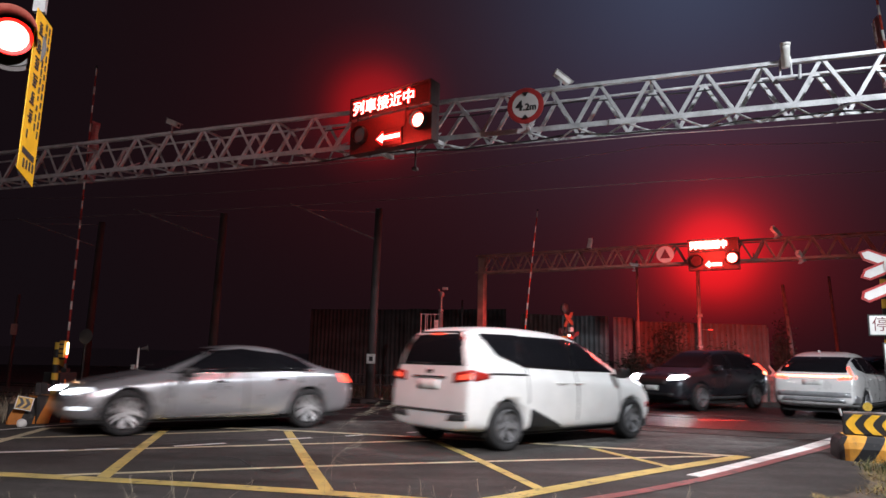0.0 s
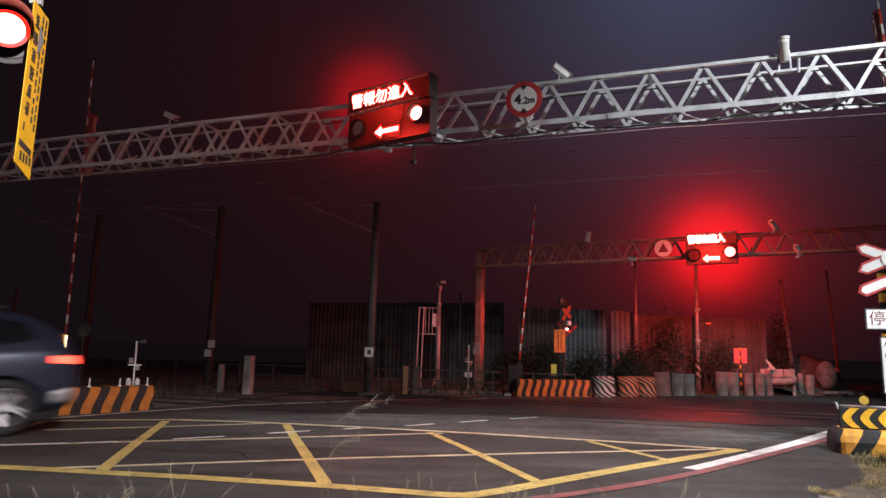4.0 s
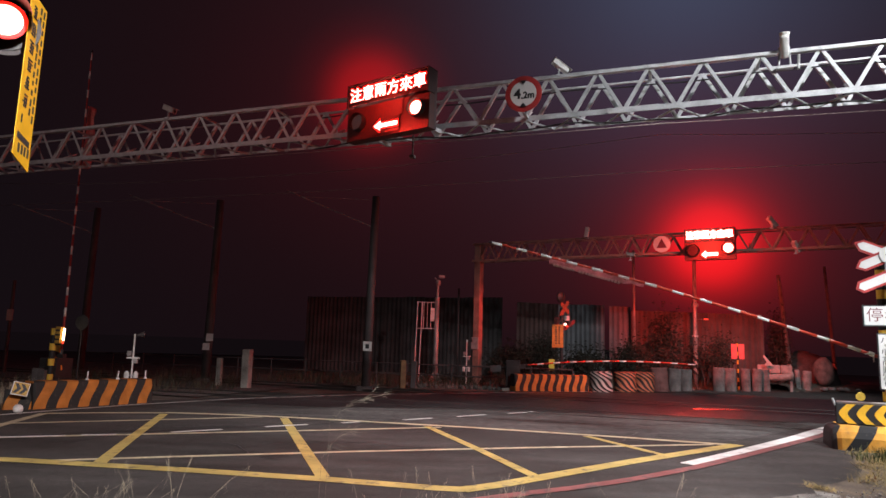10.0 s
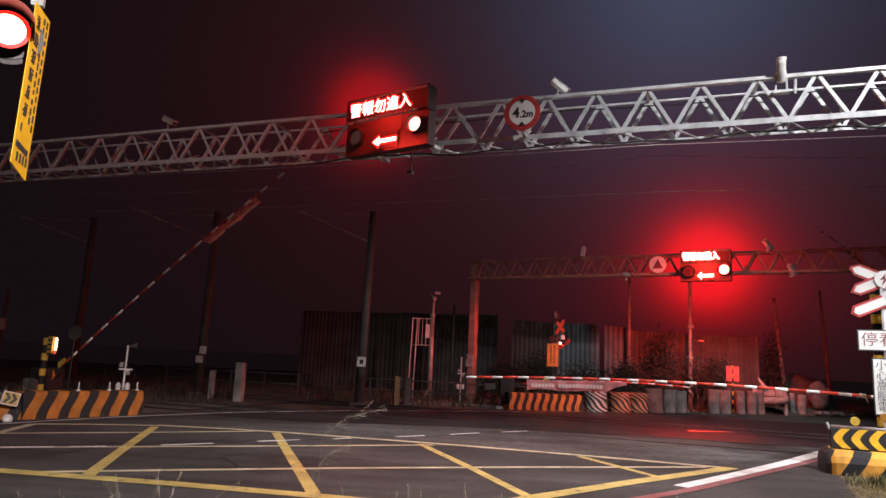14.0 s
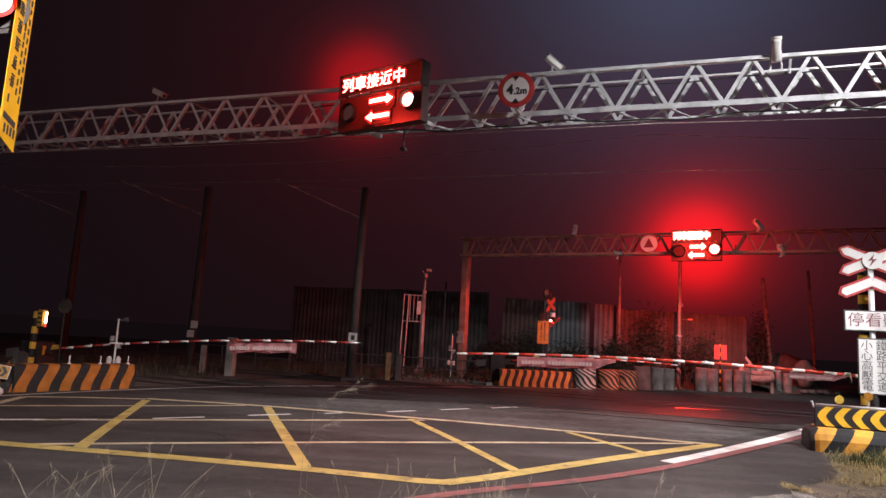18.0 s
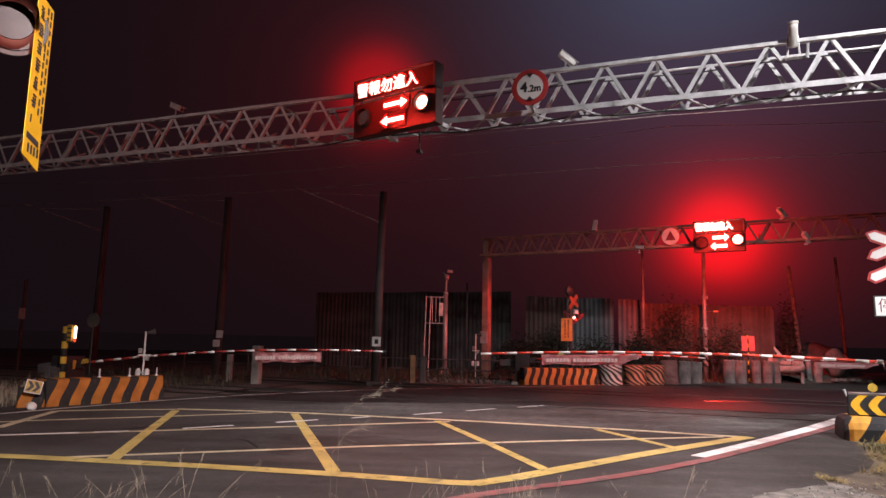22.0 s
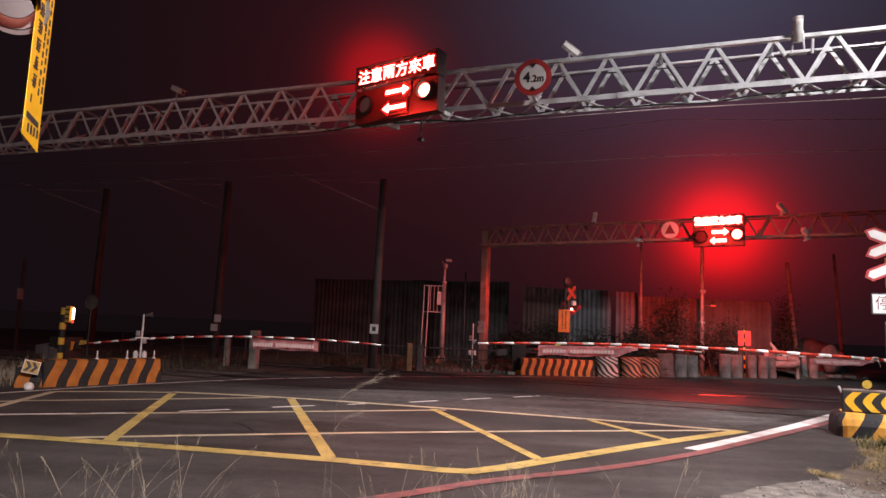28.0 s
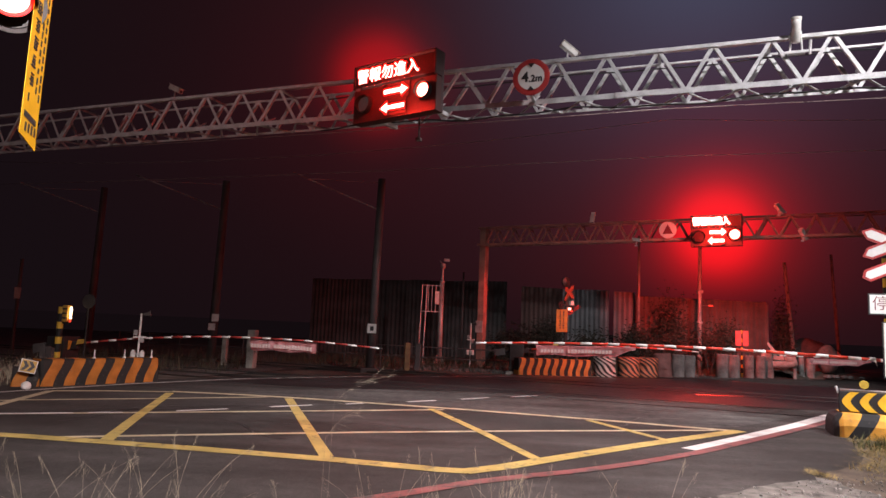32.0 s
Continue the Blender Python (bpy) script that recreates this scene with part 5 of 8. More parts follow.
for x in (-0.45, -0.33, -0.2):
    part("cage_bar", rod((x, -0.05, 1.8), (x, -0.05, 2.7), 0.012), M_STEEL, cp)
for z in (1.8, 2.7):
    part("cage_rail", rod((-0.7, -0.05, z), (0, -0.05, z), 0.018), M_STEEL, cp)
fr = thing("low_railing", pose(-3.2, 22.4, 0, 0, 0, -14), "low grey pipe railing beyond the tracks", "railing")
for x in range(-8, 7):
    part("railing_post", rod((x * 1.25, 0, -0.05), (x * 1.25, 0, 0.66 + (0.5 if x == 2 else 0)), 0.025), M_MAST, fr)
for z in (0.30, 0.62):
    part("railing_pipe", rod((-10, 0, z), (7.5, 0, z), 0.022), M_MAST, fr)

M_RED_DIM = mat("dull_dark_red_board", (0.16, 0.03, 0.03), 0.6, 0, 0.25, 7.0)
M_FAR_RED = mat("faded_red_board", (0.26, 0.055, 0.025), 0.6, 0, 0.25, 7.0)
# far crossing signal: crossbuck seen edge-on, lamps, orange notice
fs = thing("crossing_signal", pose(3.8, 20.95, 0, 0, 0, 35), "black crossing signal with red-lit crossbuck and orange notice", "crossing signal", "crossing signals")
part("post", rod((0, 0, -0.05), (0, 0, 2.5), 0.05, n=12), M_BLACK_METAL, fs)
for ang, ln in ((-52, 0.62), (40, 0.50)):
    part("crossbuck_board", prism(arrow_board(ln, 0.125), 0.014), M_FAR_RED, fs, "faded red board", pose(0.07, -0.07 - 0.016 * (ang > 0), 2.50, 0, ang, 0))
part("crossbuck_board", prism(arrow_board(0.62, 0.12), 0.014), M_RED_DIM, fs, "dull red board", pose(0.30, -0.05, 1.98, 0, -30, 0))
part("bell", lathe([(0.17, 0), (0.16, 0.05), (0.07, 0.09)], 20, m=pose(-0.06, -0.02, 2.83, 90)), M_BLACK_METAL, fs, "round dark bell")
part("lamp_arm", box(-0.30, -0.03, 2.08, 0.30, 0.03, 2.14), M_BLACK_METAL, fs)
for x in (-0.24, 0.24):
    part("backboard", lathe([(0.125, 0), (0.125, 0.012)], 24, m=pose(x, -0.04, 2.1, 90)), M_BLACK_METAL, fs)
    part("lamp", lathe([(0.06, 0.02), (0.055, 0.04)], 20, m=pose(x, -0.04, 2.1, 90)), M_BLACK, fs)
part("lamp_box", box(0.10, -0.12, 2.12, 0.24, -0.02, 2.26, 0.02), M_WHITE_PAINT, fs, "pale lamp housing")
part("side_lamp", lathe([(0.035, 0), (0.03, 0.05)], 14, m=pose(0.02, -0.12, 2.00, 90)), M_LED_LAMP, fs, "lit red lamp seen from the side")
part("side_lamp", prism([(0, 0), (0.13, -0.05), (0.12, -0.085), (0, -0.05)], 0.03), M_TIP_LIGHT, fs, "lit red lamp edge", pose(0.03, -0.14, 2.00))
lamp("signal_light", "SPOT", (3.45, 20.9, 2.05), 330, RED, 0.10, (0.6, 22.4, 2.0), 64)
fn = thing("notice_plate", pose(3.66, 20.8, 1.28, 0, 0, -12), "orange notice plate with black writing", "sign")
part("plate", box(-0.17, 0, 0, 0.17, 0.012, 0.70, 0.004), M_ORANGE, fn)
bars(fn, pose(0, -0.004, 0.36), 0.2, 0.56, 2, 8, M_INK, fill=0.5, seed=11)
yv = thing("lime_marker", pose(3.50, 20.95, 0, 0, 0, 0), "small lime and yellow reflective marker", "marker")
part("stem", rod((0, 0, -0.02), (0, 0, 0.6), 0.02), M_BLACK_METAL, yv)
part("plate", box(-0.085, -0.03, 0.58, 0.085, -0.018, 0.92, 0.004), mat("lime_reflector", (0.45, 0.62, 0.06), 0.35), yv)

# drums, bollards and rubble behind the far block
def drum(x, y, material, label, h=0.56, r=0.27, group="striped drums"):
    d = thing("water_drum", pose(x, y, 0, random.uniform(-3, 3), random.uniform(-3, 3), random.uniform(-30, 30)), label, "drum", group)
    part("shell", lathe([(r * 0.96, -0.01), (r, 0.03), (r, h * 0.3), (r * 0.97, h * 0.34), (r * 0.97, h * 0.62), (r, h * 0.66), (r, h - 0.04), (r * 0.93, h)], 20), material, d, smooth=True)
    return d


for x, y, m, lab in ((4.95, 20.55, M_BW, "black and white striped drum in the row"), (5.78, 20.95, M_BO, "orange and black striped drum in the row"), (6.45, 21.35, M_BO, "orange and black striped drum in the row")):
    drum(x, y, m, lab, 0.60, 0.33)
M_PIPE = mat("dull_concrete_pipe", (0.145, 0.142, 0.138), 0.9, 0, 0.4, 4.0, 0.5, 45.0)
M_STUB = mat("pale_concrete_stub", (0.30, 0.29, 0.28), 0.9, 0, 0.35, 5.0, 0.5, 45.0)
M_PIPE_RED = mat("reddish_concrete_pipe", (0.17, 0.085, 0.078), 0.85, 0, 0.3, 4.0, 0.4, 50.0)
for i, (x, y, h, r, m) in enumerate(((7.15, 21.9, 0.74, 0.27, M_PIPE_RED), (7.72, 22.2, 0.72, 0.2, M_PIPE), (8.2, 22.5, 0.7, 0.19, M_PIPE), (9.5, 23.0, 0.78, 0.19, M_PIPE), (9.95, 23.15, 0.76, 0.2, M_PIPE), (10.6, 23.4, 0.76, 0.15, M_PIPE), (11.05, 23.6, 0.76, 0.17, M_PIPE), (11.5, 23.85, 0.74, 0.15, M_PIPE), (13.06, 24.6, 0.76, 0.085, M_STUB), (13.36, 24.65, 0.72, 0.15, M_STUB))):
    b = thing("concrete_bollard", pose(x, y, 0, 0, random.uniform(-4, 4), 0), "upright " + ("reddish" if m is M_PIPE_RED else "pale") + " concrete pipe bollard in the row", "bollard", "bollards along the far verge")
    part("body", lathe([(r, -0.02), (r, h - 0.03), (r - 0.03, h), (r * 0.65, h), (r * 0.65, h - 0.12)], 18), m, b, smooth=False)
rs = thing("red_board", pose(10.5, 23.75, 0, 0, 0, -20), "red reflective two-panel board on a banded stake", "sign")
part("stake", rod((0, 0.03, -0.05), (0, 0.03, 1.66), 0.03), M_POST_STRIPE, rs)
for x in (-0.2, 0.03):
    part("panel", box(x, -0.01, 1.08, x + 0.19, 0.005, 1.60, 0.004), mat("red_reflector", (0.62, 0.10, 0.09), 0.35), rs, "red panel")
M_SEAT = mat("weathered_pink_vinyl", (0.31, 0.24, 0.22), 0.7, 0, 0.3, 6, 0.4, 40)
bn = thing("old_sofa", pose(11.90, 24.0, 0, 0, 0, -20), "sagging discarded sofa with a torn pale cloth", "sofa")
seat = bmesh.new()
rows = []
for k in range(11):
    x = -0.56 + 0.112 * k
    sag = 0.10 * math.cos(x * 2.4) - 0.04
    rows.append([seat.verts.new((x, y, z - sag)) for y, z in ((-0.25, 0.42), (-0.31, 0.50), (-0.29, 0.61), (-0.20, 0.66), (0.22, 0.66), (0.26, 0.45))])
for a, b in zip(rows, rows[1:]):
    for q in range(6):
        seat.faces.new((a[q], b[q], b[(q + 1) % 6], a[(q + 1) % 6]))
seat.faces.new(rows[0])
seat.faces.new(rows[-1][::-1])
bmesh.ops.recalc_face_normals(seat, faces=seat.faces)
part("seat", seat, M_SEAT, bn, "sagging pinkish seat", smooth=True)
for x in (-0.56, -0.185, 0.19):
    part("back_cushion", box(x, -0.20, 0.60, x + 0.37, 0.0, 0.90, 0.05), M_SEAT, bn, at=pose(0, 0, 0, -8, 0, 0))
for x in (-0.47, -0.22, 0.50):
    part("leg", rod((x, -0.1, -0.02), (x * 1.02, -0.1, 0.48), 0.055, n=12), M_STUB, bn, "stout pale leg")
part("cloth", prism([(-0.34, 0.88), (-0.06, 0.88), (-0.16, 1.02), (-0.36, 1.26), (-0.38, 1.18), (-0.28, 1.02)], 0.02), mat("torn_pale_cloth", (0.42, 0.37, 0.35), 0.9, 0, 0.25, 8.0), bn, "torn pale cloth", pose(0, -0.29, 0))
for (x, y, h, r, lean, m, lab) in ((9.52, 25.1, 4.8, 0.085, 0.5, M_STEEL_OLD, "slim steel pole beneath the far warning sign"), (13.25, 25.4, 4.3, 0.085, -5.0, M_LEAN, "leaning concrete pole with dark bands"), (15.9, 27.1, 4.9, 0.07, -3.0, M_LEAN, "thin leaning pole with dark bands"), (7.6, 26.25, 5.2, 0.06, 0, M_STEEL_OLD, "thin dull pole before the steel wall"), (0.74, 26.5, 3.5, 0.05, 0, M_MAST, "thin dark pole behind the far gantry leg")):
    p = thing("utility_pole", pose(x, y, 0, 0, lean, 0), lab, "pole", "poles beyond the crossing")
    part("shaft", rod((0, 0, -0.05), (0, 0, h), r, r * 0.75, 14), M_PIPE if m is M_LEAN else m, p, smooth=True)
    if m is M_LEAN:
        part("banded_sleeve", lathe([(r * 1.04, 0.35), (r * 1.02, 1.05)], 14), M_LEAN, p, "slanting dark bands")
    if h == 4.8:
        part("lamp_arm", rod((0, 0, 2.50), (0.32, -0.05, 2.50), 0.008), M_STEEL_OLD, p)
        part("lamp_strip", box(0.31, -0.09, 2.485, 0.47, -0.05, 2.525, 0.006), M_TIP_LIGHT, p, "small lit red lamp strip")
        part("banded_sleeve", lathe([(r * 1.05, 0.45), (r * 1.03, 1.15)], 14), M_LEAN, p, "slanting dark bands")
        part("clamp_box", box(-0.10, -0.11, 2.95, 0.10, 0.09, 3.08, 0.02), M_STEEL_OLD, p)
    if r > 0.1 or h == 4.8:
        part("collar", lathe([(r * 1.25, 0), (r * 1.25, 0.08)], 14, m=pose(0, 0, h * 0.38)), M_STEEL, p)

bank = bmesh.new()
lip = [(12.55, 24.05), (13.3, 24.35), (14.2, 24.55), (15.2, 24.75), (16.4, 25.3), (18.0, 26.4)]
strips = [[bank.verts.new((x - 0.25 * d, y + d, z + 0.03 * math.sin(3 * x + 5 * d))) for x, y in lip] for d, z in ((0.0, -0.04), (0.3, 0.10), (0.7, 0.22), (3.5, 0.24))]
for a, b in zip(strips, strips[1:]):
    for k in range(len(lip) - 1):
        bank.faces.new((a[k], a[k + 1], b[k + 1], b[k]))
tagged(part("earth_bank", bank, M_SOIL), "low bank of earth and rubble beside the road", "bank", kind="structure")
rh = random.Random(9)


def lump_of(rx, ry, rz, k, rough=0.25, flat=-0.12):
    bm = bmesh.new()
    bmesh.ops.create_icosphere(bm, subdivisions=3, radius=1.0)
    for v in bm.verts:
        f = 1 + rough * noise.noise(v.co * 1.6 + Vector((k, 0, 0))) + 0.04 * noise.noise(v.co * 7)
        v.co = Vector((v.co.x * rx * f, v.co.y * ry * f, max(v.co.z * rz * f, flat)))
    return bm


bo = thing("boulder", pose(14.25, 25.1, 0.20), "rounded pale grey boulder on the earth bank", "boulder")
part("stone", lump_of(0.37, 0.34, 0.54, 3, 0.09, -0.5), mat("pale_boulder_stone", (0.20, 0.185, 0.175), 0.9, 0, 0.4, 4.0, 0.8, 30.0), bo, at=pose(0, 0, 0.50), smooth=True)
for k in range(14):
    st = thing("stone", pose(rh.uniform(13.9, 15.3), rh.uniform(24.45, 24.9), 0.10, 0, 0, rh.uniform(0, 360)), "small pale stone on the earth bank", "stone", "stones on the bank")
    r = rh.uniform(0.04, 0.09)
    part("stone_body", lump_of(r * 1.3, r, r * 0.8, k, 0.4, -0.05), M_STUB, st, smooth=True)
md = thing("covered_mound", pose(14.25, 26.4, 0, 0, 0, -12), "rounded mound under a dull brown tarpaulin", "mound")
bm = bmesh.new()
bmesh.ops.create_uvsphere(bm, u_segments=28, v_segments=16, radius=1.0)
for v in bm.verts:
    f = 1 + 0.10 * noise.noise(v.co * 2.2)
    v.co = Vector((v.co.x * 1.25 * f, v.co.y * 0.8 * f, v.co.z * 1.42 * f if v.co.z > 0 else -0.03))
    if v.co.z > 0.2:
        v.co.x *= 1 + 0.02 * math.sin(v.co.z * 23)
part("tarpaulin", bm, mat("dull_brown_tarpaulin", (0.10, 0.08, 0.078), 0.8, 0, 0.35, 3.0, 0.5, 16.0), md, smooth=True)

# corrugated wall and shed behind
def corrugated(name, p, q, h0, h1, material, label, ribs=0.19, base=0.25):
    p, q = Vector(p), Vector(q)
    L = (q - p).length
    ob = thing(name, pose(p.x, p.y, 0, 0, 0, yaw_of(q - p)), label, "wall", "steel sheets", "")
    x, k = 0.0, 0
    while x < L - 0.1:
        e = min(L, x + 0.95)
        bm = bmesh.new()
        n = max(2, int((e - x) / ribs * 4))
        cols = []
        for i in range(n + 1):
            xx = x + (e - x) * i / n
            yy = (0.0, 0.03, 0.055, 0.03)[i % 4]
            hh = h0 + (h1 - h0) * xx / L
            cols.append([bm.verts.new((xx, yy + d, z)) for d, z in ((0, base), (0, hh), (0.004, hh), (0.004, base))])
        for a, b in zip(cols, cols[1:]):
            for j in range(4):
                bm.faces.new((a[j], b[j], b[(j + 1) % 4], a[(j + 1) % 4]))
        part("sheet", bm, material, ob, at=pose(0, 0.012 * (k % 2), random.uniform(-0.02, 0.02)))
        x, k = e - 0.02, k + 1
    part("rail", box(0, 0.05, 0.9, L, 0.1, 1.0), M_MAST, ob)
    for i in range(int(L / 2.4) + 1):
        part("stanchion", box(i * 2.4, 0.06, -0.05, i * 2.4 + 0.08, 0.14, min(h0, h1) - 0.1), M_MAST, ob)
    return ob


# dim copy of the sheet where the light on the wall fades
corrugated("steel_wall", (3.2, 27.82), (4.82, 27.42), 3.14, 3.08, M_SHEET_DARK, "corrugated steel sheet wall beyond the crossing, coloured dark where light falls off")
corrugated("steel_wall", (4.83, 27.417), (6.62, 26.97), 3.08, 3.03, M_SHEET, "pale corrugated steel sheet wall beyond the crossing")
corrugated("steel_wall", (6.80, 26.93), (7.6, 26.745), 3.0, 2.97, M_SHEET, "pale corrugated steel sheet wall beyond the crossing")
# reddish copy of the sheet for the glow of the far sign
corrugated("steel_wall", (7.61, 26.742), (12.3, 25.6), 2.88, 2.76, M_SHEET_DARK, "corrugated steel sheet wall tinted for the sign's red glow")
# its colour is darkened so that it merges with the night sky
corrugated("steel_wall", (-6.2, 31.5), (2.8, 30.0), 3.35, 3.45, M_SHEET_DIM, "corrugated sheet wall coloured dark to sink into the night", base=0.0)


# ---- plants ----
def blade(bm, p, h, lean, width, rnd, segs=4):
    """One bent, tapering grass blade or stalk."""
    az = rnd.uniform(0, 2 * math.pi)
    side = Vector((-math.sin(az), math.cos(az), 0)) * width
    out = Vector((math.cos(az), math.sin(az), 0))
    pts = []
    for k in range(segs + 1):
        u = k / segs
        c = Vector(p) + out * (lean * h * u * u) + Vector((0, 0, h * (u - 0.25 * lean * u * u)))
        wd = 1 - 0.8 * u
        pts.append((bm.verts.new(c - side * wd), bm.verts.new(c + side * wd)))
    for a, b in zip(pts, pts[1:]):
        bm.faces.new((a[0], a[1], b[1], b[0]))
    return c


def stalk(bm, p, h, lean, az, rnd, r=0.0022, head=0.09, n=16):
    """A dry stalk with a loose seed head."""
    out = Vector((math.cos(az), math.sin(az), 0))
    prev = Vector(p)
    segs = 7
    for k in range(1, segs + 1):
        u = k / segs
        c = Vector(p) + out * (lean * h * u ** 1.8) + Vector((0, 0, h * u - 0.2 * lean * h * u ** 3))
        rod(prev, c, r * (1.1 - 0.6 * (k - 1) / segs), r * (1.1 - 0.6 * u), 4, bm, False)
        prev = c
    d = (out * lean + Vector((0, 0, 1))).normalized()
    for i in range(n):
        u = i / n
        a = prev - d * head * (1 - u) * 1.2
        v = (d * 1.0 + Vector((rnd.uniform(-1, 1), rnd.uniform(-1, 1), rnd.uniform(-0.3, 0.5))) * 0.7).normalized()
        rod(a, a + v * head * rnd.uniform(0.3, 0.7) * (1.1 - 0.5 * u), r * 0.5, r * 0.25, 3, bm, False)
        e = a + v * head * 0.45
        if i % 3 == 0:
            box(e.x - r * 0.6, e.y - r * 0.6, e.z - r * 1.3, e.x + r * 0.6, e.y + r * 0.6, e.z + r * 1.3, bm=bm)


rg = random.Random(21)
SPOTS = [(rg.choice((-2.3, -1.9, -1.7, -1.3, -0.75, -0.2, 0.15, 0.35, 0.8)) + rg.gauss(0, 0.13), rg.uniform(3.02, 3.34)) for k in range(42)]
for i, (x, y) in enumerate(SPOTS):
    bm = bmesh.new()
    for k in range(rg.randint(2, 4)):
        stalk(bm, (x + rg.uniform(-0.06, 0.06), y + rg.uniform(-0.06, 0.06), -0.02), rg.uniform(0.26, 0.72), rg.uniform(0.1, 0.75), rg.uniform(0, 6.28), rg, rg.uniform(0.0006, 0.0012), rg.uniform(0.05, 0.09), rg.randint(4, 8))
    for k in range(10):
        blade(bm, (x + rg.uniform(-0.1, 0.1), y + rg.uniform(-0.1, 0.1), -0.02), rg.uniform(0.1, 0.35), rg.uniform(0.2, 0.9), 0.0022, rg)
    t = part("dry_grass_tuft", bm, M_DRYGRASS)
    tagged(t, "tuft of thin dry seeding grass at the roadside", "grass", "dry grass tufts")
tall = bmesh.new()
for bx, tx, top, n in ((-0.50, -0.26, 0.965, 26), (-0.53, -0.38, 0.80, 18)):
    foot, bow, tip = Vector((bx, 3.18, -0.03)), Vector((bx + 0.01, 3.18, top - 0.12)), Vector((tx, 3.20, top))
    rod(foot, bow, 0.0005, 0.0004, 4, tall, False)
    last = bow
    for k in range(1, 9):
        u = k / 8
        c = bow.lerp(tip, u) + Vector((0, 0, 0.030 * math.sin(u * math.pi)))
        rod(last, c, 0.0004, 0.0003, 4, tall, False)
        last = c
    for k in range(n):
        u = rg.random()
        p = bow.lerp(tip, u) + Vector((0, 0, 0.030 * math.sin(u * math.pi)))
        a = math.radians(rg.uniform(-25, 65))
        q = p + Vector((math.cos(a), rg.uniform(-0.3, 0.3), math.sin(a))) * rg.uniform(0.03, 0.085)
        rod(p, q, 0.0003, 0.0002, 3, tall, False)
        for u in (0.3, 0.5, 0.7, 0.9):
            c = p.lerp(q, u)
            rod(c, c + Vector((rg.uniform(0, 0.014), 0, rg.uniform(-0.012, 0.012))), 0.0004, 0.0002, 3, tall, False)
tagged(part("tall_grass", tall, mat("faded_grass_plume", (0.22, 0.19, 0.145), 0.9, 0, 0.3, 12.0)), "tall dry grass with a feathery seed head", "grass", "dry grass tufts")
fresh = bmesh.new()
for k in range(14):
    blade(fresh, (-0.93 + rg.uniform(-0.05, 0.05), 3.0 + rg.uniform(-0.04, 0.04), -0.03), rg.uniform(0.14, 0.32), rg.uniform(0.4, 1.2), 0.0055, rg, 5)
tagged(part("green_grass_tuft", fresh, M_GREENGRASS), "small tuft of fresh green grass blades", "grass", "dry grass tufts")
front = random.Random(5)
for k in range(13):
    x = front.choice((-0.22, -0.05, 0.02, 0.20, 0.30, 0.42)) + front.gauss(0, 0.05)
    bm = bmesh.new()
    for q in range(2):
        stalk(bm, (x + front.uniform(-0.03, 0.03), front.uniform(3.04, 3.3), -0.02), front.uniform(0.52, 0.70), front.uniform(0.05, 0.3), front.uniform(0, 6.28), front, 0.0008, front.uniform(0.05, 0.08), 6)
    tagged(part("dry_grass_tuft", bm, M_DRYGRASS), "upright thin dry grass stalks with open seed heads", "grass", "dry grass tufts")
verge = bmesh.new()
for k in range(2600):
    x, y = rg.uniform(-4.0, 2.4), rg.uniform(1.6, 3.0)
    blade(verge, (x, y, -0.03), rg.uniform(0.04, 0.20), rg.uniform(0.2, 0.9), 0.003, rg, 3)
tagged(part("verge_grass", verge, M_DRYGRASS), "short dry grass along the near verge", "grass", kind="stuff")
rgrass = bmesh.new()
for k in range(17000):
    x, y = rg.uniform(3.2, 7.6), rg.uniform(6.2, 9.0)
    edge = float(np.interp(y, (6.3, 6.6, 7.14, 7.82, 8.99), (3.75, 4.0, 4.42, 4.84, 5.46))) + 0.10 * math.sin(y * 7) + 0.06 * math.sin(y * 17)
    if x < edge or y > 8.9 + 0.3 * (x - 5) or rg.random() < 0.5 * max(0, math.sin(x * 3.1) * math.sin(y * 2.7)):
        continue
    if y < 6.9 + 0.25 * math.sin(x * 4) and rg.random() < 0.6:
        continue
    blade(rgrass, (x, y, -0.04), rg.uniform(0.05, 0.17) if y > 6.8 else rg.uniform(0.04, 0.09), rg.uniform(0.6, 1.9), rg.uniform(0.003, 0.006), rg, 3)
rs2 = random.Random(77)
for k in range(260):
    a, r = rs2.uniform(0, 6.28), rs2.uniform(0, 0.13)
    blade(rgrass, (3.60 + r * math.cos(a), 6.50 + 1.7 * r * math.sin(a), -0.02), rs2.uniform(0.03, 0.08), rs2.uniform(0.9, 2.2), rs2.uniform(0.002, 0.004), rs2, 3)
tagged(part("verge_grass", rgrass, M_MATTED), "matted dry grass beside the kerb block", "grass", kind="stuff")
pebbles = bmesh.new()
for k in range(520):
    x, y = rs2.uniform(1.9, 4.3), rs2.uniform(4.9, 6.5)
    if y > 5.45 + 0.62 * (x - 2.2) + rs2.gauss(0, 0.05) or y > 6.42:
        continue
    r = rs2.choice((0.006, 0.008, 0.010, 0.013, 0.018))
    m = pose(x, y, r * 0.3, rs2.uniform(0, 90), rs2.uniform(0, 90), rs2.uniform(0, 90)) @ Matrix.Diagonal((1, rs2.uniform(0.6, 1), rs2.uniform(0.5, 0.8), 1))
    bmesh.ops.create_icosphere(pebbles, subdivisions=1, radius=r, matrix=m)
tagged(part("pebbles", pebbles, mat("loose_pebbles", (0.26, 0.245, 0.225), 0.9, 0, 0.5, 9.0, 0.5, 60.0)), "loose grey pebbles on the gravel verge", "pebbles", kind="stuff")
ggrass = bmesh.new()
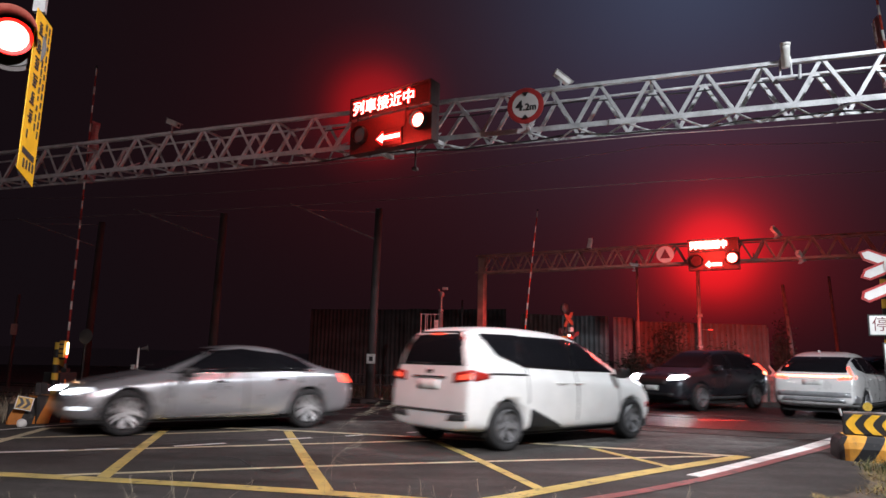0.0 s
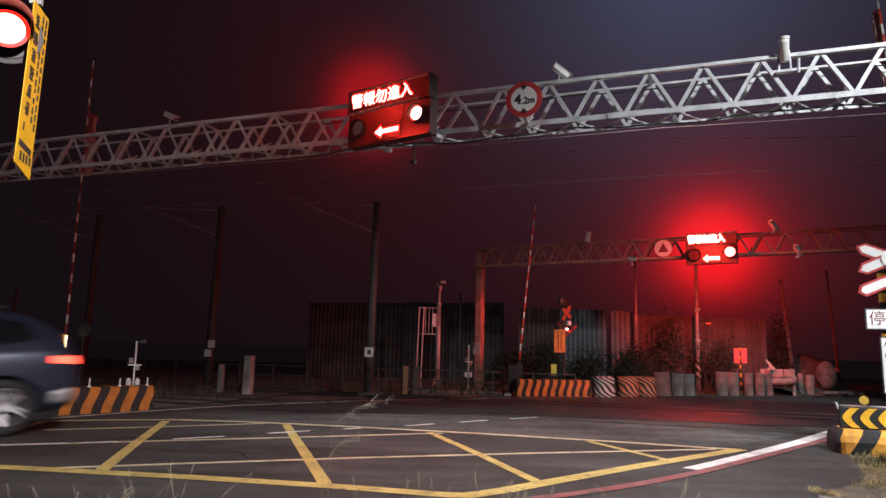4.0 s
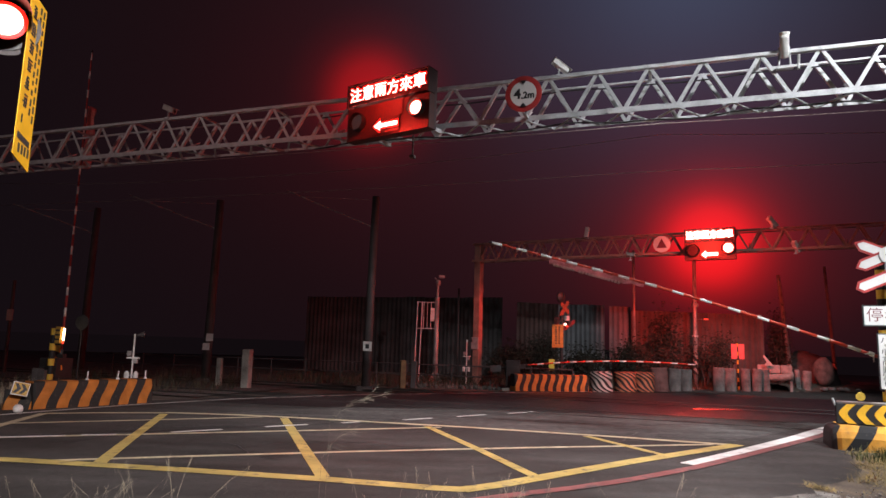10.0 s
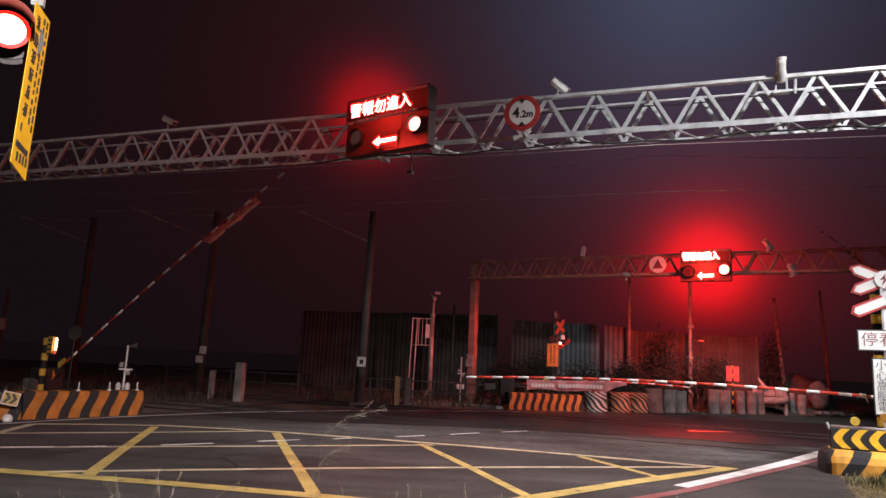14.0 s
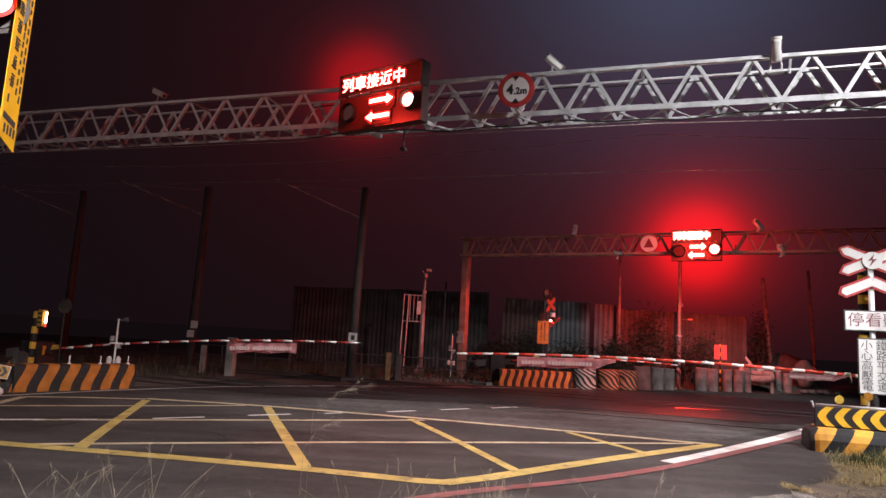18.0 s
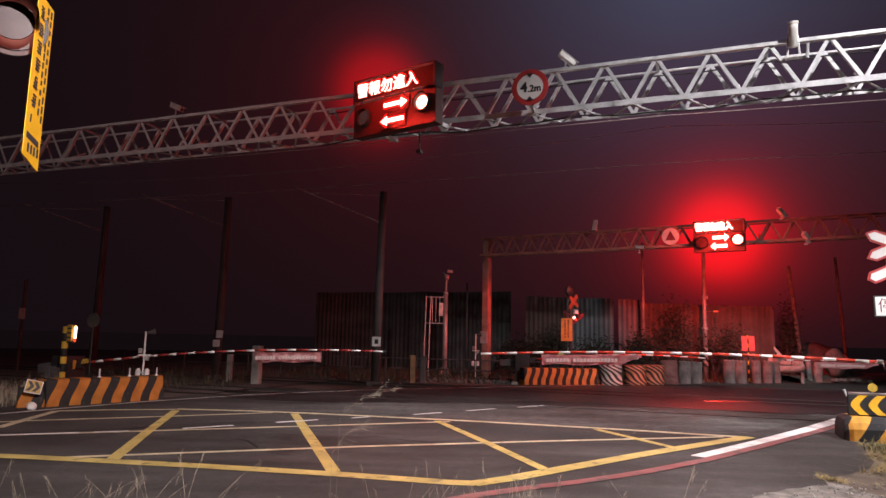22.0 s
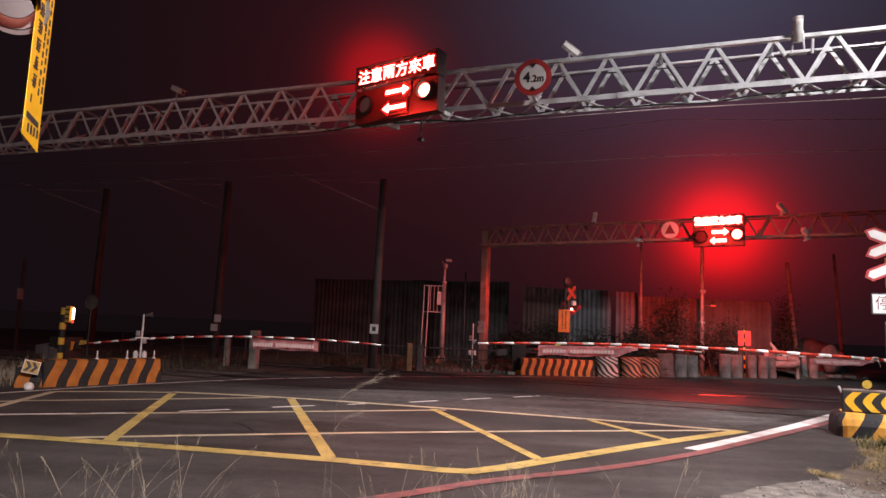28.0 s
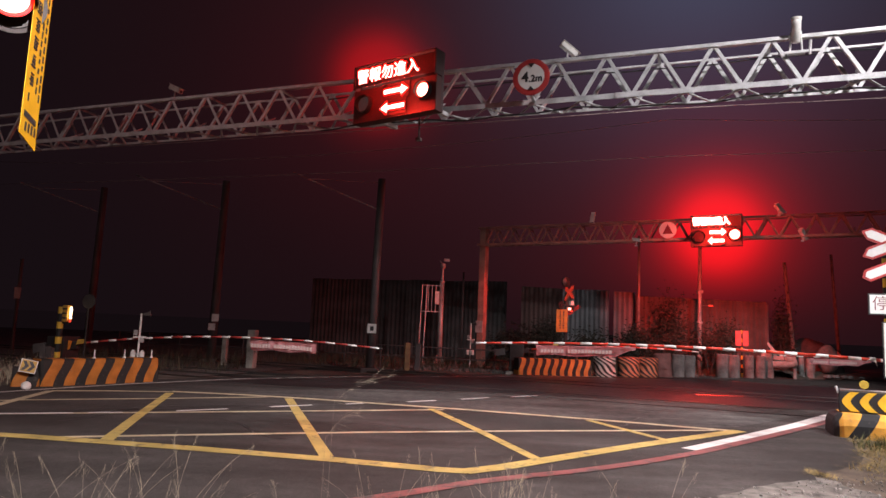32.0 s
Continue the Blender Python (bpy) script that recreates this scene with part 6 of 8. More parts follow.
for k in range(900):
    a, r = rg.uniform(0, 6.28), rg.uniform(0, 0.32)
    cx, cy = ((5.35, 8.25), (5.75, 8.0), (6.0, 8.4))[k % 3]
    blade(ggrass, (cx + r * math.cos(a), cy + r * math.sin(a), -0.04), rg.uniform(0.08, 0.26), rg.uniform(0.2, 0.8), 0.006, rg, 3)
tagged(part("green_weeds", ggrass, M_GREENGRASS), "low green weeds among the dry grass", "weeds", kind="stuff")
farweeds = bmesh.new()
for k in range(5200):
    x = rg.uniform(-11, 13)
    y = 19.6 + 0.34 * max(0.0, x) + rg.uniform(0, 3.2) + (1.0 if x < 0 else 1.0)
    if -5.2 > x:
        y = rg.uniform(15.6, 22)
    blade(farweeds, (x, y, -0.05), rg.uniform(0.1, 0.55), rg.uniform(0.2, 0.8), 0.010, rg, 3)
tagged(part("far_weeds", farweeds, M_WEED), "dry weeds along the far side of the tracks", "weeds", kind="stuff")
lweeds = bmesh.new()
for k in range(900):
    x, y = rg.uniform(-9.2, -6.9), rg.uniform(11.3, 13.6)
    if y < 11.2 + (x + 6.9) * -0.35:
        continue
    blade(lweeds, (x, y, -0.05), rg.uniform(0.12, 0.50), rg.uniform(0.2, 0.9), 0.006, rg, 3)
tagged(part("left_weeds", lweeds, M_DRYGRASS), "dry pale weeds beside the striped blocks", "weeds", kind="stuff")
rubble = bmesh.new()
for k in range(420):
    x, y = rg.uniform(-1.2, 2.2), rg.uniform(20.6, 23.4)
    s = rg.uniform(0.03, 0.11)
    m = pose(x, y, s * 0.2 - 0.04, rg.uniform(0, 90), rg.uniform(0, 90), rg.uniform(0, 90)) @ Matrix.Diagonal((1, rg.uniform(0.6, 1), rg.uniform(0.5, 0.9), 1))
    bmesh.ops.create_icosphere(rubble, subdivisions=1, radius=s, matrix=m)
for k in range(260):
    x = rg.uniform(3.5, 14.5)
    y = 20.6 + 0.36 * (x - 3.5) + rg.uniform(-0.5, 1.6)
    sz = rg.uniform(0.02, 0.07)
    m = pose(x, y, sz * 0.2 - 0.04, rg.uniform(0, 90), rg.uniform(0, 90), rg.uniform(0, 90)) @ Matrix.Diagonal((1, rg.uniform(0.6, 1), rg.uniform(0.5, 0.9), 1))
    bmesh.ops.create_icosphere(rubble, subdivisions=1, radius=sz, matrix=m)
tagged(part("rubble", rubble, M_GRAVEL), "loose rubble round the pole footing", "rubble", kind="stuff")


def bush(x, y, h, r, label, seed, material=None):
    """A shrub: forked stems and a loose crown of many small leaves."""
    rnd = random.Random(seed)
    b = thing("bush", pose(x, y, 0), label, "bush", "bushes by the steel wall")
    leaves = bmesh.new()
    for i in range(9):
        az, ln = rnd.uniform(0, 6.28), rnd.uniform(0.2, 0.9)
        tip = Vector((math.cos(az) * r * ln, math.sin(az) * r * ln, h * rnd.uniform(0.55, 0.95)))
        stem = rod((0, 0, -0.05), tip * 0.5 + Vector((0, 0, 0.1)), 0.03, 0.018, 6)
        part("stem", rod(tip * 0.5 + Vector((0, 0, 0.1)), tip, 0.018, 0.006, 6, stem), M_MAST, b)
        for k in range(210):
            c = tip + Vector((rnd.gauss(0, 0.3) * r, rnd.gauss(0, 0.3) * r, rnd.gauss(-0.1, 0.22) * h))
            if c.z < 0.05:
                continue
            m = Matrix.Translation(c) @ Euler((rnd.uniform(0, 6), rnd.uniform(0, 6), rnd.uniform(0, 6))).to_matrix().to_4x4()
            q = [m @ Vector(v) for v in ((0, -0.06, 0), (0.025, 0, 0.008), (0, 0.07, 0), (-0.025, 0, 0.008))]
            leaves.faces.new([leaves.verts.new(v) for v in q])
    part("foliage", leaves, material or M_LEAF, b, "dark small-leaved foliage")
    return b


bush(8.3, 25.6, 2.3, 0.95, "tall dark bush before the steel wall", 1)
bush(7.2, 25.4, 1.3, 0.6, "low dark bush before the steel wall", 2)
bush(5.6, 25.2, 1.2, 0.7, "low dark bush before the steel wall", 3)
bush(12.95, 25.65, 2.5, 0.36, "tall dark creeper-covered bush by the leaning pole", 4)
bush(2.6, 25.3, 1.2, 0.8, "low dark bush behind the far gantry leg", 6)
bush(4.1, 25.6, 1.5, 0.75, "low dark bush before the steel wall", 7)
bush(9.8, 24.9, 1.7, 0.8, "dark bush before the steel wall", 8)


# ---- cars ----
from mathutils.bvhtree import BVHTree


def paint_mat(name, colour, metal, rough, coat=0.8):
    m = mat(name, colour, rough, metal, 0.05, 3.0, 0, 60.0, None, coat)
    m.node_tree.nodes["Principled BSDF"].inputs["Coat Roughness"].default_value = 0.08
    return m


M_GLASS_DARK = mat("tinted_car_glass", (0.008, 0.008, 0.010), 0.06, 0, 0.1, 3.0)
M_GLASS_DARK.node_tree.nodes["Principled BSDF"].inputs["Specular IOR Level"].default_value = 0.22
M_TYRE = mat("tyre_rubber", (0.02, 0.02, 0.021), 0.8, 0, 0.2, 9.0, 0.3, 90)
M_RIM = mat("alloy_rim", (0.66, 0.66, 0.67), 0.42, 0.6, 0.1, 6.0)
M_RIM_DARK = mat("dark_alloy_rim", (0.30, 0.30, 0.31), 0.45, 0.5, 0.1, 6.0)
M_WELL = mat("wheel_well", (0.01, 0.01, 0.01), 0.9)
M_CHROME = mat("chrome_trim", (0.7, 0.7, 0.72), 0.15, 1.0, 0.05)
M_HEAD = glow("lit_headlamp", (0.86, 0.93, 1.0), 110.0)
M_HEAD_DIM = glow("lit_position_lamp", (0.9, 0.95, 1.0), 2.0)
M_TAIL = glow("lit_tail_lamp", (1.0, 0.07, 0.04), 5.0)
M_TAIL_HOT = glow("lit_brake_lamp", (1.0, 0.22, 0.12), 9.0)
M_TAIL_DIM = glow("dim_tail_lamp", (1.0, 0.10, 0.05), 1.3)
M_TAIL_OFF = mat("red_lamp_glass", (0.35, 0.02, 0.015), 0.15)
M_PLATE = mat("licence_plate", (0.72, 0.72, 0.70), 0.5)
M_PALE_TRIM = mat("pale_silver_trim", (0.45, 0.46, 0.48), 0.4, 0.5)
M_CLAD = mat("grey_cladding", (0.05, 0.05, 0.052), 0.6)


def car_body(stations, wheels, r_arch, mirror_y):
    """A closed loft over cross-sections (x, bottom, belt, top, half width, half roof width), smoothed, with wheel wells cut out."""
    bm = bmesh.new()
    rings = []
    for x, zb, zm, zt, w, wr in stations:
        half = [(0.0, zb), (w * 0.86, zb), (w * 0.965, zb + 0.10), (w, zb + (zm - zb) * 0.55), (w * 0.985, zm - 0.05), (w * 0.945, zm), ((w * 0.93 + wr) / 2, (zm + zt) / 2 + 0.01), (wr * 1.02, zt - 0.10 * min(1, (zt - zm) / 0.4)), (wr * 0.86, zt - 0.012), (wr * 0.4, zt)]
        ring = [(y, z) for y, z in half] + [(-y, z) for y, z in half[:0:-1]]
        rings.append([bm.verts.new((x, y, z)) for y, z in ring])
    n = len(rings[0])
    for a, b in zip(rings, rings[1:]):
        for i in range(n):
            bm.faces.new((a[i], a[(i + 1) % n], b[(i + 1) % n], b[i]))
    bm.faces.new(rings[0][::-1])
    bm.faces.new(rings[-1])
    bmesh.ops.recalc_face_normals(bm, faces=bm.faces)
    ob = new("tmp_body", mesh_of(bm, M_BLACK))
    sub = ob.modifiers.new("smooth", "SUBSURF")
    sub.levels = sub.render_levels = 2
    cutters = []
    for x in wheels:
        for s in (1, -1):
            c = rod((x, s * (mirror_y - 0.30), r_arch * 0.93), (x, s * (mirror_y + 0.25), r_arch * 0.93), r_arch, n=28)
            cut = new("tmp_cut", mesh_of(c, M_BLACK))
            cutters.append(cut)
            bo = ob.modifiers.new("well", "BOOLEAN")
            bo.operation, bo.object, bo.solver = "DIFFERENCE", cut, "EXACT"
    dg = bpy.context.evaluated_depsgraph_get()
    me = bpy.data.meshes.new_from_object(ob.evaluated_get(dg))
    for o in (ob, *cutters):
        bpy.data.objects.remove(o)
    me.shade_smooth()
    return me


def decal(tree, corners, axis, nu, nv, lift=0.006, thick=0.02):
    """A four-cornered patch laid on the body, seen along an axis. Side: (x, z) corners; ends: (y, z) corners."""
    bm = bmesh.new()
    (ax, az), (bx, bz), (cx, cz), (dx, dz) = corners
    grid, back = [], []
    for i in range(nu + 1):
        row, rb = [], []
        for j in range(nv + 1):
            u, v = i / nu, j / nv
            p = (1 - u) * (1 - v) * ax + u * (1 - v) * bx + u * v * cx + (1 - u) * v * dx
            q = (1 - u) * (1 - v) * az + u * (1 - v) * bz + u * v * cz + (1 - u) * v * dz
            if axis in ("left", "right"):
                s = 1 if axis == "left" else -1
                o, d = Vector((p, s * 3, q)), Vector((0, -s, 0))
            else:
                s = 1 if axis == "front" else -1
                o, d = Vector((s * 5, p, q)), Vector((-s, 0, 0))
            hit = tree.ray_cast(o, d)
            if hit[0] is None:
                row.append(None)
                rb.append(None)
            else:
                nn = hit[1] if hit[1].dot(d) < 0 else -hit[1]
                row.append(bm.verts.new(hit[0] + nn * lift))
                rb.append(bm.verts.new(hit[0] - nn * thick))
        grid.append(row)
        back.append(rb)
    for i in range(nu):
        for j in range(nv):
            q = (grid[i][j], grid[i + 1][j], grid[i + 1][j + 1], grid[i][j + 1])
            if None not in q:
                bm.faces.new(q)
    for i in range(nu):
        for j in (0, nv):
            q = (grid[i][j], grid[i + 1][j], back[i + 1][j], back[i][j])
            if None not in q:
                bm.faces.new(q)
    for j in range(nv):
        for i in (0, nu):
            q = (grid[i][j], grid[i][j + 1], back[i][j + 1], back[i][j])
            if None not in q:
                bm.faces.new(q)
    for v in [v for v in bm.verts if not v.link_faces]:
        bm.verts.remove(v)
    bmesh.ops.recalc_face_normals(bm, faces=bm.faces)
    return bm


def wheel_meshes(r, width, spokes, rim_mat):
    t = r * 0.69
    prof = [(t, -width * 0.5), (r * 0.93, -width * 0.5), (r * 0.99, -width * 0.36), (r, -width * 0.15), (r, width * 0.15), (r * 0.99, width * 0.36), (r * 0.93, width * 0.5), (t, width * 0.5)]
    bm = bmesh.new()
    n = 36
    rings = [[bm.verts.new((a * math.cos(2 * math.pi * i / n), b, a * math.sin(2 * math.pi * i / n))) for i in range(n)] for a, b in prof]
    for a, b in zip(rings, rings[1:] + rings[:1]):
        for i in range(n):
            bm.faces.new((a[i], b[i], b[(i + 1) % n], a[(i + 1) % n]))
    bmesh.ops.recalc_face_normals(bm, faces=bm.faces)
    tyre = mesh_of(bm, M_TYRE, True)
    bm = bmesh.new()
    for k in range(spokes):
        a = 2 * math.pi * k / spokes
        for off in (-0.17, 0.17):
            d = Vector((math.cos(a + off * 0.9), 0, math.sin(a + off * 0.9)))
            e = Vector((math.cos(a + off * 0.25), 0, math.sin(a + off * 0.25)))
            side = Vector((-math.sin(a), 0, math.cos(a)))
            ring0 = [e * r * 0.12 + side * w + Vector((0, y, 0)) for w, y in ((-0.020, 0), (0.020, 0), (0.020, 0.05), (-0.020, 0.05))]
            ring1 = [d * t * 0.98 + side * w + Vector((0, y, 0)) for w, y in ((-0.015, -0.02), (0.015, -0.02), (0.015, 0.05), (-0.015, 0.05))]
            va, vb = [bm.verts.new(v) for v in ring0], [bm.verts.new(v) for v in ring1]
            for i in range(4):
                bm.faces.new((va[i], va[(i + 1) % 4], vb[(i + 1) % 4], vb[i]))
            bm.faces.new(va[::-1])
            bm.faces.new(vb)
    lathe([(r * 0.17, -0.012), (r * 0.17, 0.05)], 16, bm, pose(0, 0.02, 0, 90))
    n = 32
    for ra, rb2, y0, y1 in ((t, t * 0.93, -width * 0.42, -width * 0.30), (t * 0.93, t * 0.90, -width * 0.30, width * 0.4)):
        for i in range(n):
            a0, a1 = 2 * math.pi * i / n, 2 * math.pi * (i + 1) / n
            bm.faces.new([bm.verts.new(v) for v in ((ra * math.cos(a0), y0, ra * math.sin(a0)), (ra * math.cos(a1), y0, ra * math.sin(a1)), (rb2 * math.cos(a1), y1, rb2 * math.sin(a1)), (rb2 * math.cos(a0), y1, rb2 * math.sin(a0)))])
    bmesh.ops.transform(bm, matrix=Matrix.Translation((0, -width * 0.28, 0)), verts=[v for v in bm.verts if abs(v.co.y) < 0.075 and v.co.xz.length < t * 1.0])
    rim = mesh_of(bm, rim_mat)
    disc = mesh_of(lathe([(t * 0.9, -0.01), (t * 0.9, 0.01)], 24, m=pose(0, 0.02, 0, 90)), M_WELL)
    return tyre, rim, disc


CARS = {}


def car(key, name, label, spec):
    """A car facing +x, its origin on the road midway between the axles."""
    c = thing(name, pose(0, 0, 0), label, "car", "cars on the crossing")
    k = spec["scale"]
    half, over_f, over_r, tall = spec.get("fit", (spec["wheelbase"] / 2, 1.0, 1.0, 1.0))
    wb0 = spec["wheelbase"] / 2

    def fx(x):
        if x > wb0:
            return half + (x - wb0) * over_f
        return -half + (x + wb0) * over_r if x < -wb0 else x * half / wb0

    spec = dict(spec, wheelbase=2 * half, mirror=(fx(spec["mirror"][0]), spec["mirror"][1] * tall), handles=[(fx(x), z * tall) for x, z in spec["handles"]],
                stations=[(fx(x), zb, zm * tall, zt * tall, w, wr) for x, zb, zm, zt, w, wr in spec["stations"]],
                decals=[(nm, ax, [((fx(p) if ax == "side" else p), q * tall) for p, q in cs], m, nu, nv, lb) for nm, ax, cs, m, nu, nv, lb in spec["decals"]])
    if "fin" in spec:
        spec["fin"] = (fx(spec["fin"][0]), spec["fin"][1] * tall)
    if "rails" in spec:
        spec["rails"] *= tall
    wb, W, r = spec["wheelbase"] / 2, spec["width"] / 2, spec["tyre"]
    me = car_body(spec["stations"], (wb, -wb), r * 1.10, W)
    me.materials.clear()
    me.materials.append(spec["paint"])
    tree = BVHTree.FromPolygons([v.co.copy() for v in me.vertices], [tuple(p.vertices) for p in me.polygons])
    body = part("body", me, spec["paint"], c)
    for nm, axis, corners, material, nu, nv, lab in spec["decals"]:
        for side in (("left", "right") if axis == "side" else (axis,)):
            part(nm, decal(tree, corners, side, nu, nv, *((0.004, 0.02) if "window" in nm or nm in ("windscreen", "door_seam") else ((0.017, 0.03) if "core" in lab else (0.010, 0.03)))), material, c, lab, smooth=True)
    for s in (1, -1):
        mx, mz = spec["mirror"]
        bm = box(mx - 0.09, s * W - 0.02, mz, mx + 0.07, s * (W + 0.19), mz + 0.15, 0.035)
        mir = part("mirror", bm, spec.get("mirror_paint", spec["paint"]), c, smooth=True)
        part("mirror_stalk", box(mx - 0.03, s * (W - 0.14), mz + 0.02, mx + 0.03, s * W, mz + 0.06, 0.01), M_BLACK, mir)
        for hx, hz in spec["handles"]:
            y = tree.ray_cast(Vector((hx, s * 3, hz)), Vector((0, -s, 0)))[0].y
            part("door_handle", box(hx - 0.10, y - 0.005, hz - 0.014, hx + 0.10, y + s * 0.035, hz + 0.014, 0.008), spec.get("handle", spec["paint"]), c)
    part("underbody", box(-wb - spec.get("under", 0.6), -W * 0.80, 0.17, wb + 0.6, W * 0.80, 0.34, 0.02), M_WELL, c, "dark underbody")
    tyre, rim, disc = wheel_meshes(r, 0.22, spec["spokes"], spec["rim"])
    ws = []
    for x in (wb, -wb):
        for s in (1, -1):
            w = part("wheel", tyre, None, c, "tyre on an alloy rim", pose(x, s * (W - 0.13), r, 0, 0, 0 if s < 0 else 180))
            part("rim", rim, None, w, "alloy rim")
            part("brake_disc", disc, None, w)
            ws.append((w, x, s * (W - 0.13), s))
    if spec.get("rails"):
        for s in (1, -1):
            part("roof_rail", rod((0.35, s * 0.56, spec["rails"]), (-1.3, s * 0.56, spec["rails"] - 0.02), 0.018), M_CHROME, c)
    if spec.get("fin"):
        part("roof_fin", prism([(0.09, 0), (-0.09, 0), (-0.08, 0.07)], 0.03), spec["paint"], c, at=pose(spec["fin"][0], -0.015, spec["fin"][1]))
    c.scale = (k, k, k)
    CARS[key] = (c, ws, r)
    return c


SEDAN = [(2.36, 0.34, 0.50, 0.54, 0.46, 0.34), (2.27, 0.22, 0.60, 0.68, 0.74, 0.58), (1.95, 0.18, 0.70, 0.80, 0.86, 0.68), (1.4, 0.18, 0.79, 0.91, 0.90, 0.71), (0.92, 0.18, 0.85, 0.98, 0.91, 0.69), (0.45, 0.18, 0.88, 1.22, 0.91, 0.62), (0.05, 0.18, 0.90, 1.42, 0.91, 0.57), (-0.55, 0.18, 0.92, 1.475, 0.91, 0.56), (-1.1, 0.18, 0.95, 1.37, 0.91, 0.56), (-1.55, 0.18, 0.97, 1.16, 0.90, 0.60), (-1.95, 0.2, 0.97, 1.06, 0.88, 0.64), (-2.28, 0.24, 0.92, 1.03, 0.82, 0.62), (-2.40, 0.30, 0.78, 0.86, 0.74, 0.56), (-2.43, 0.38, 0.62, 0.66, 0.6, 0.45)]
car("sedan", "sedan_car", "silver four-door sedan with lit headlamps and tail lamps", dict(
    scale=1.0, wheelbase=2.72, fit=(1.42, 0.80, 0.84, 0.93), width=1.82, tyre=0.325, stations=SEDAN, paint=paint_mat("silver_metallic_paint", (0.60, 0.61, 0.64), 0.70, 0.30), rim=M_RIM, spokes=7, mirror_paint=M_BLACK, mirror=(0.62, 0.90), handles=((0.12, 0.83), (-0.85, 0.86)), handle=M_CHROME,
    decals=[("windscreen", "front", [(-0.62, 0.98), (0.62, 0.98), (0.50, 1.37), (-0.50, 1.37)], M_GLASS_DARK, 14, 8, "dark windscreen"),
            ("rear_window", "rear", [(-0.56, 1.10), (0.56, 1.10), (0.48, 1.36), (-0.48, 1.36)], M_GLASS_DARK, 14, 6, "dark rear window"),
            ("side_window", "side", [(0.72, 0.96), (-0.28, 0.99), (-0.28, 1.37), (0.12, 1.33)], M_GLASS_DARK, 10, 6, "dark front side window"),
            ("side_window", "side", [(-0.32, 0.99), (-1.22, 1.02), (-1.00, 1.30), (-0.32, 1.37)], M_GLASS_DARK, 10, 6, "dark rear side window"),
            ("window_pillar", "side", [(-0.24, 0.985), (-0.36, 0.99), (-0.36, 1.375), (-0.24, 1.375)], M_GLASS_DARK, 4, 6, "black window pillar"),
            ("window_pillar", "side", [(-1.16, 1.015), (-1.32, 1.025), (-1.08, 1.28), (-0.96, 1.31)], M_GLASS_DARK, 4, 6, "black window pillar"),
            ("quarter_window", "side", [(-1.26, 1.02), (-1.50, 1.06), (-1.30, 1.20), (-1.04, 1.29)], M_GLASS_DARK, 4, 4, "small rear quarter window"),
            ("window_trim", "side", [(0.78, 0.945), (-1.5, 1.005), (-1.5, 1.025), (0.78, 0.965)], M_CHROME, 20, 1, "bright trim strip"),
            ("sill_trim", "side", [(0.95, 0.24), (-0.95, 0.24), (-0.95, 0.27), (0.95, 0.27)], M_CHROME, 16, 1, "bright sill strip"),
            ("door_seam", "side", [(-0.305, 0.30), (-0.317, 0.30), (-0.317, 0.98), (-0.305, 0.98)], M_BLACK, 1, 9, "door seam"),
            ("door_seam", "side", [(0.80, 0.34), (0.788, 0.34), (0.74, 0.93), (0.752, 0.93)], M_BLACK, 1, 9, "door seam"),
            ("door_seam", "side", [(-1.02, 0.62), (-1.032, 0.62), (-1.26, 1.0), (-1.248, 1.0)], M_BLACK, 1, 7, "door seam"),
            ("headlamp", "front", [(0.46, 0.62), (0.70, 0.645), (0.70, 0.70), (0.48, 0.675)], M_HEAD, 8, 4, "lit white headlamp"),
            ("headlamp", "front", [(-0.46, 0.62), (-0.70, 0.645), (-0.70, 0.70), (-0.48, 0.675)], M_HEAD, 8, 4, "lit white headlamp"),
            ("headlamp_wing", "side", [(2.22, 0.62), (1.92, 0.68), (1.95, 0.73), (2.18, 0.71)], M_HEAD_DIM, 6, 3, "headlamp lens wrapping the wing"),
            ("fog_lamp", "side", [(2.24, 0.40), (2.0, 0.40), (2.0, 0.45), (2.24, 0.45)], M_HEAD_DIM, 4, 2, "lit lower lamp"),
            ("grille", "front", [(-0.38, 0.50), (0.38, 0.50), (0.40, 0.66), (-0.40, 0.66)], M_BLACK, 8, 3, "dark grille"),
            ("tail_lamp", "side", [(-2.10, 0.82), (-2.33, 0.80), (-2.31, 0.95), (-2.05, 0.96)], M_TAIL, 5, 3, "lit red tail lamp"),
            ("tail_lamp", "rear", [(0.45, 0.80), (0.76, 0.80), (0.74, 0.95), (0.45, 0.95)], M_TAIL, 5, 3, "lit red tail lamp"),
            ("tail_lamp", "rear", [(-0.45, 0.80), (-0.76, 0.80), (-0.74, 0.95), (-0.45, 0.95)], M_TAIL, 5, 3, "lit red tail lamp"),
            ("licence_plate", "rear", [(-0.2, 0.55), (0.2, 0.55), (0.2, 0.68), (-0.2, 0.68)], M_PLATE, 4, 2, "plain plate")]))

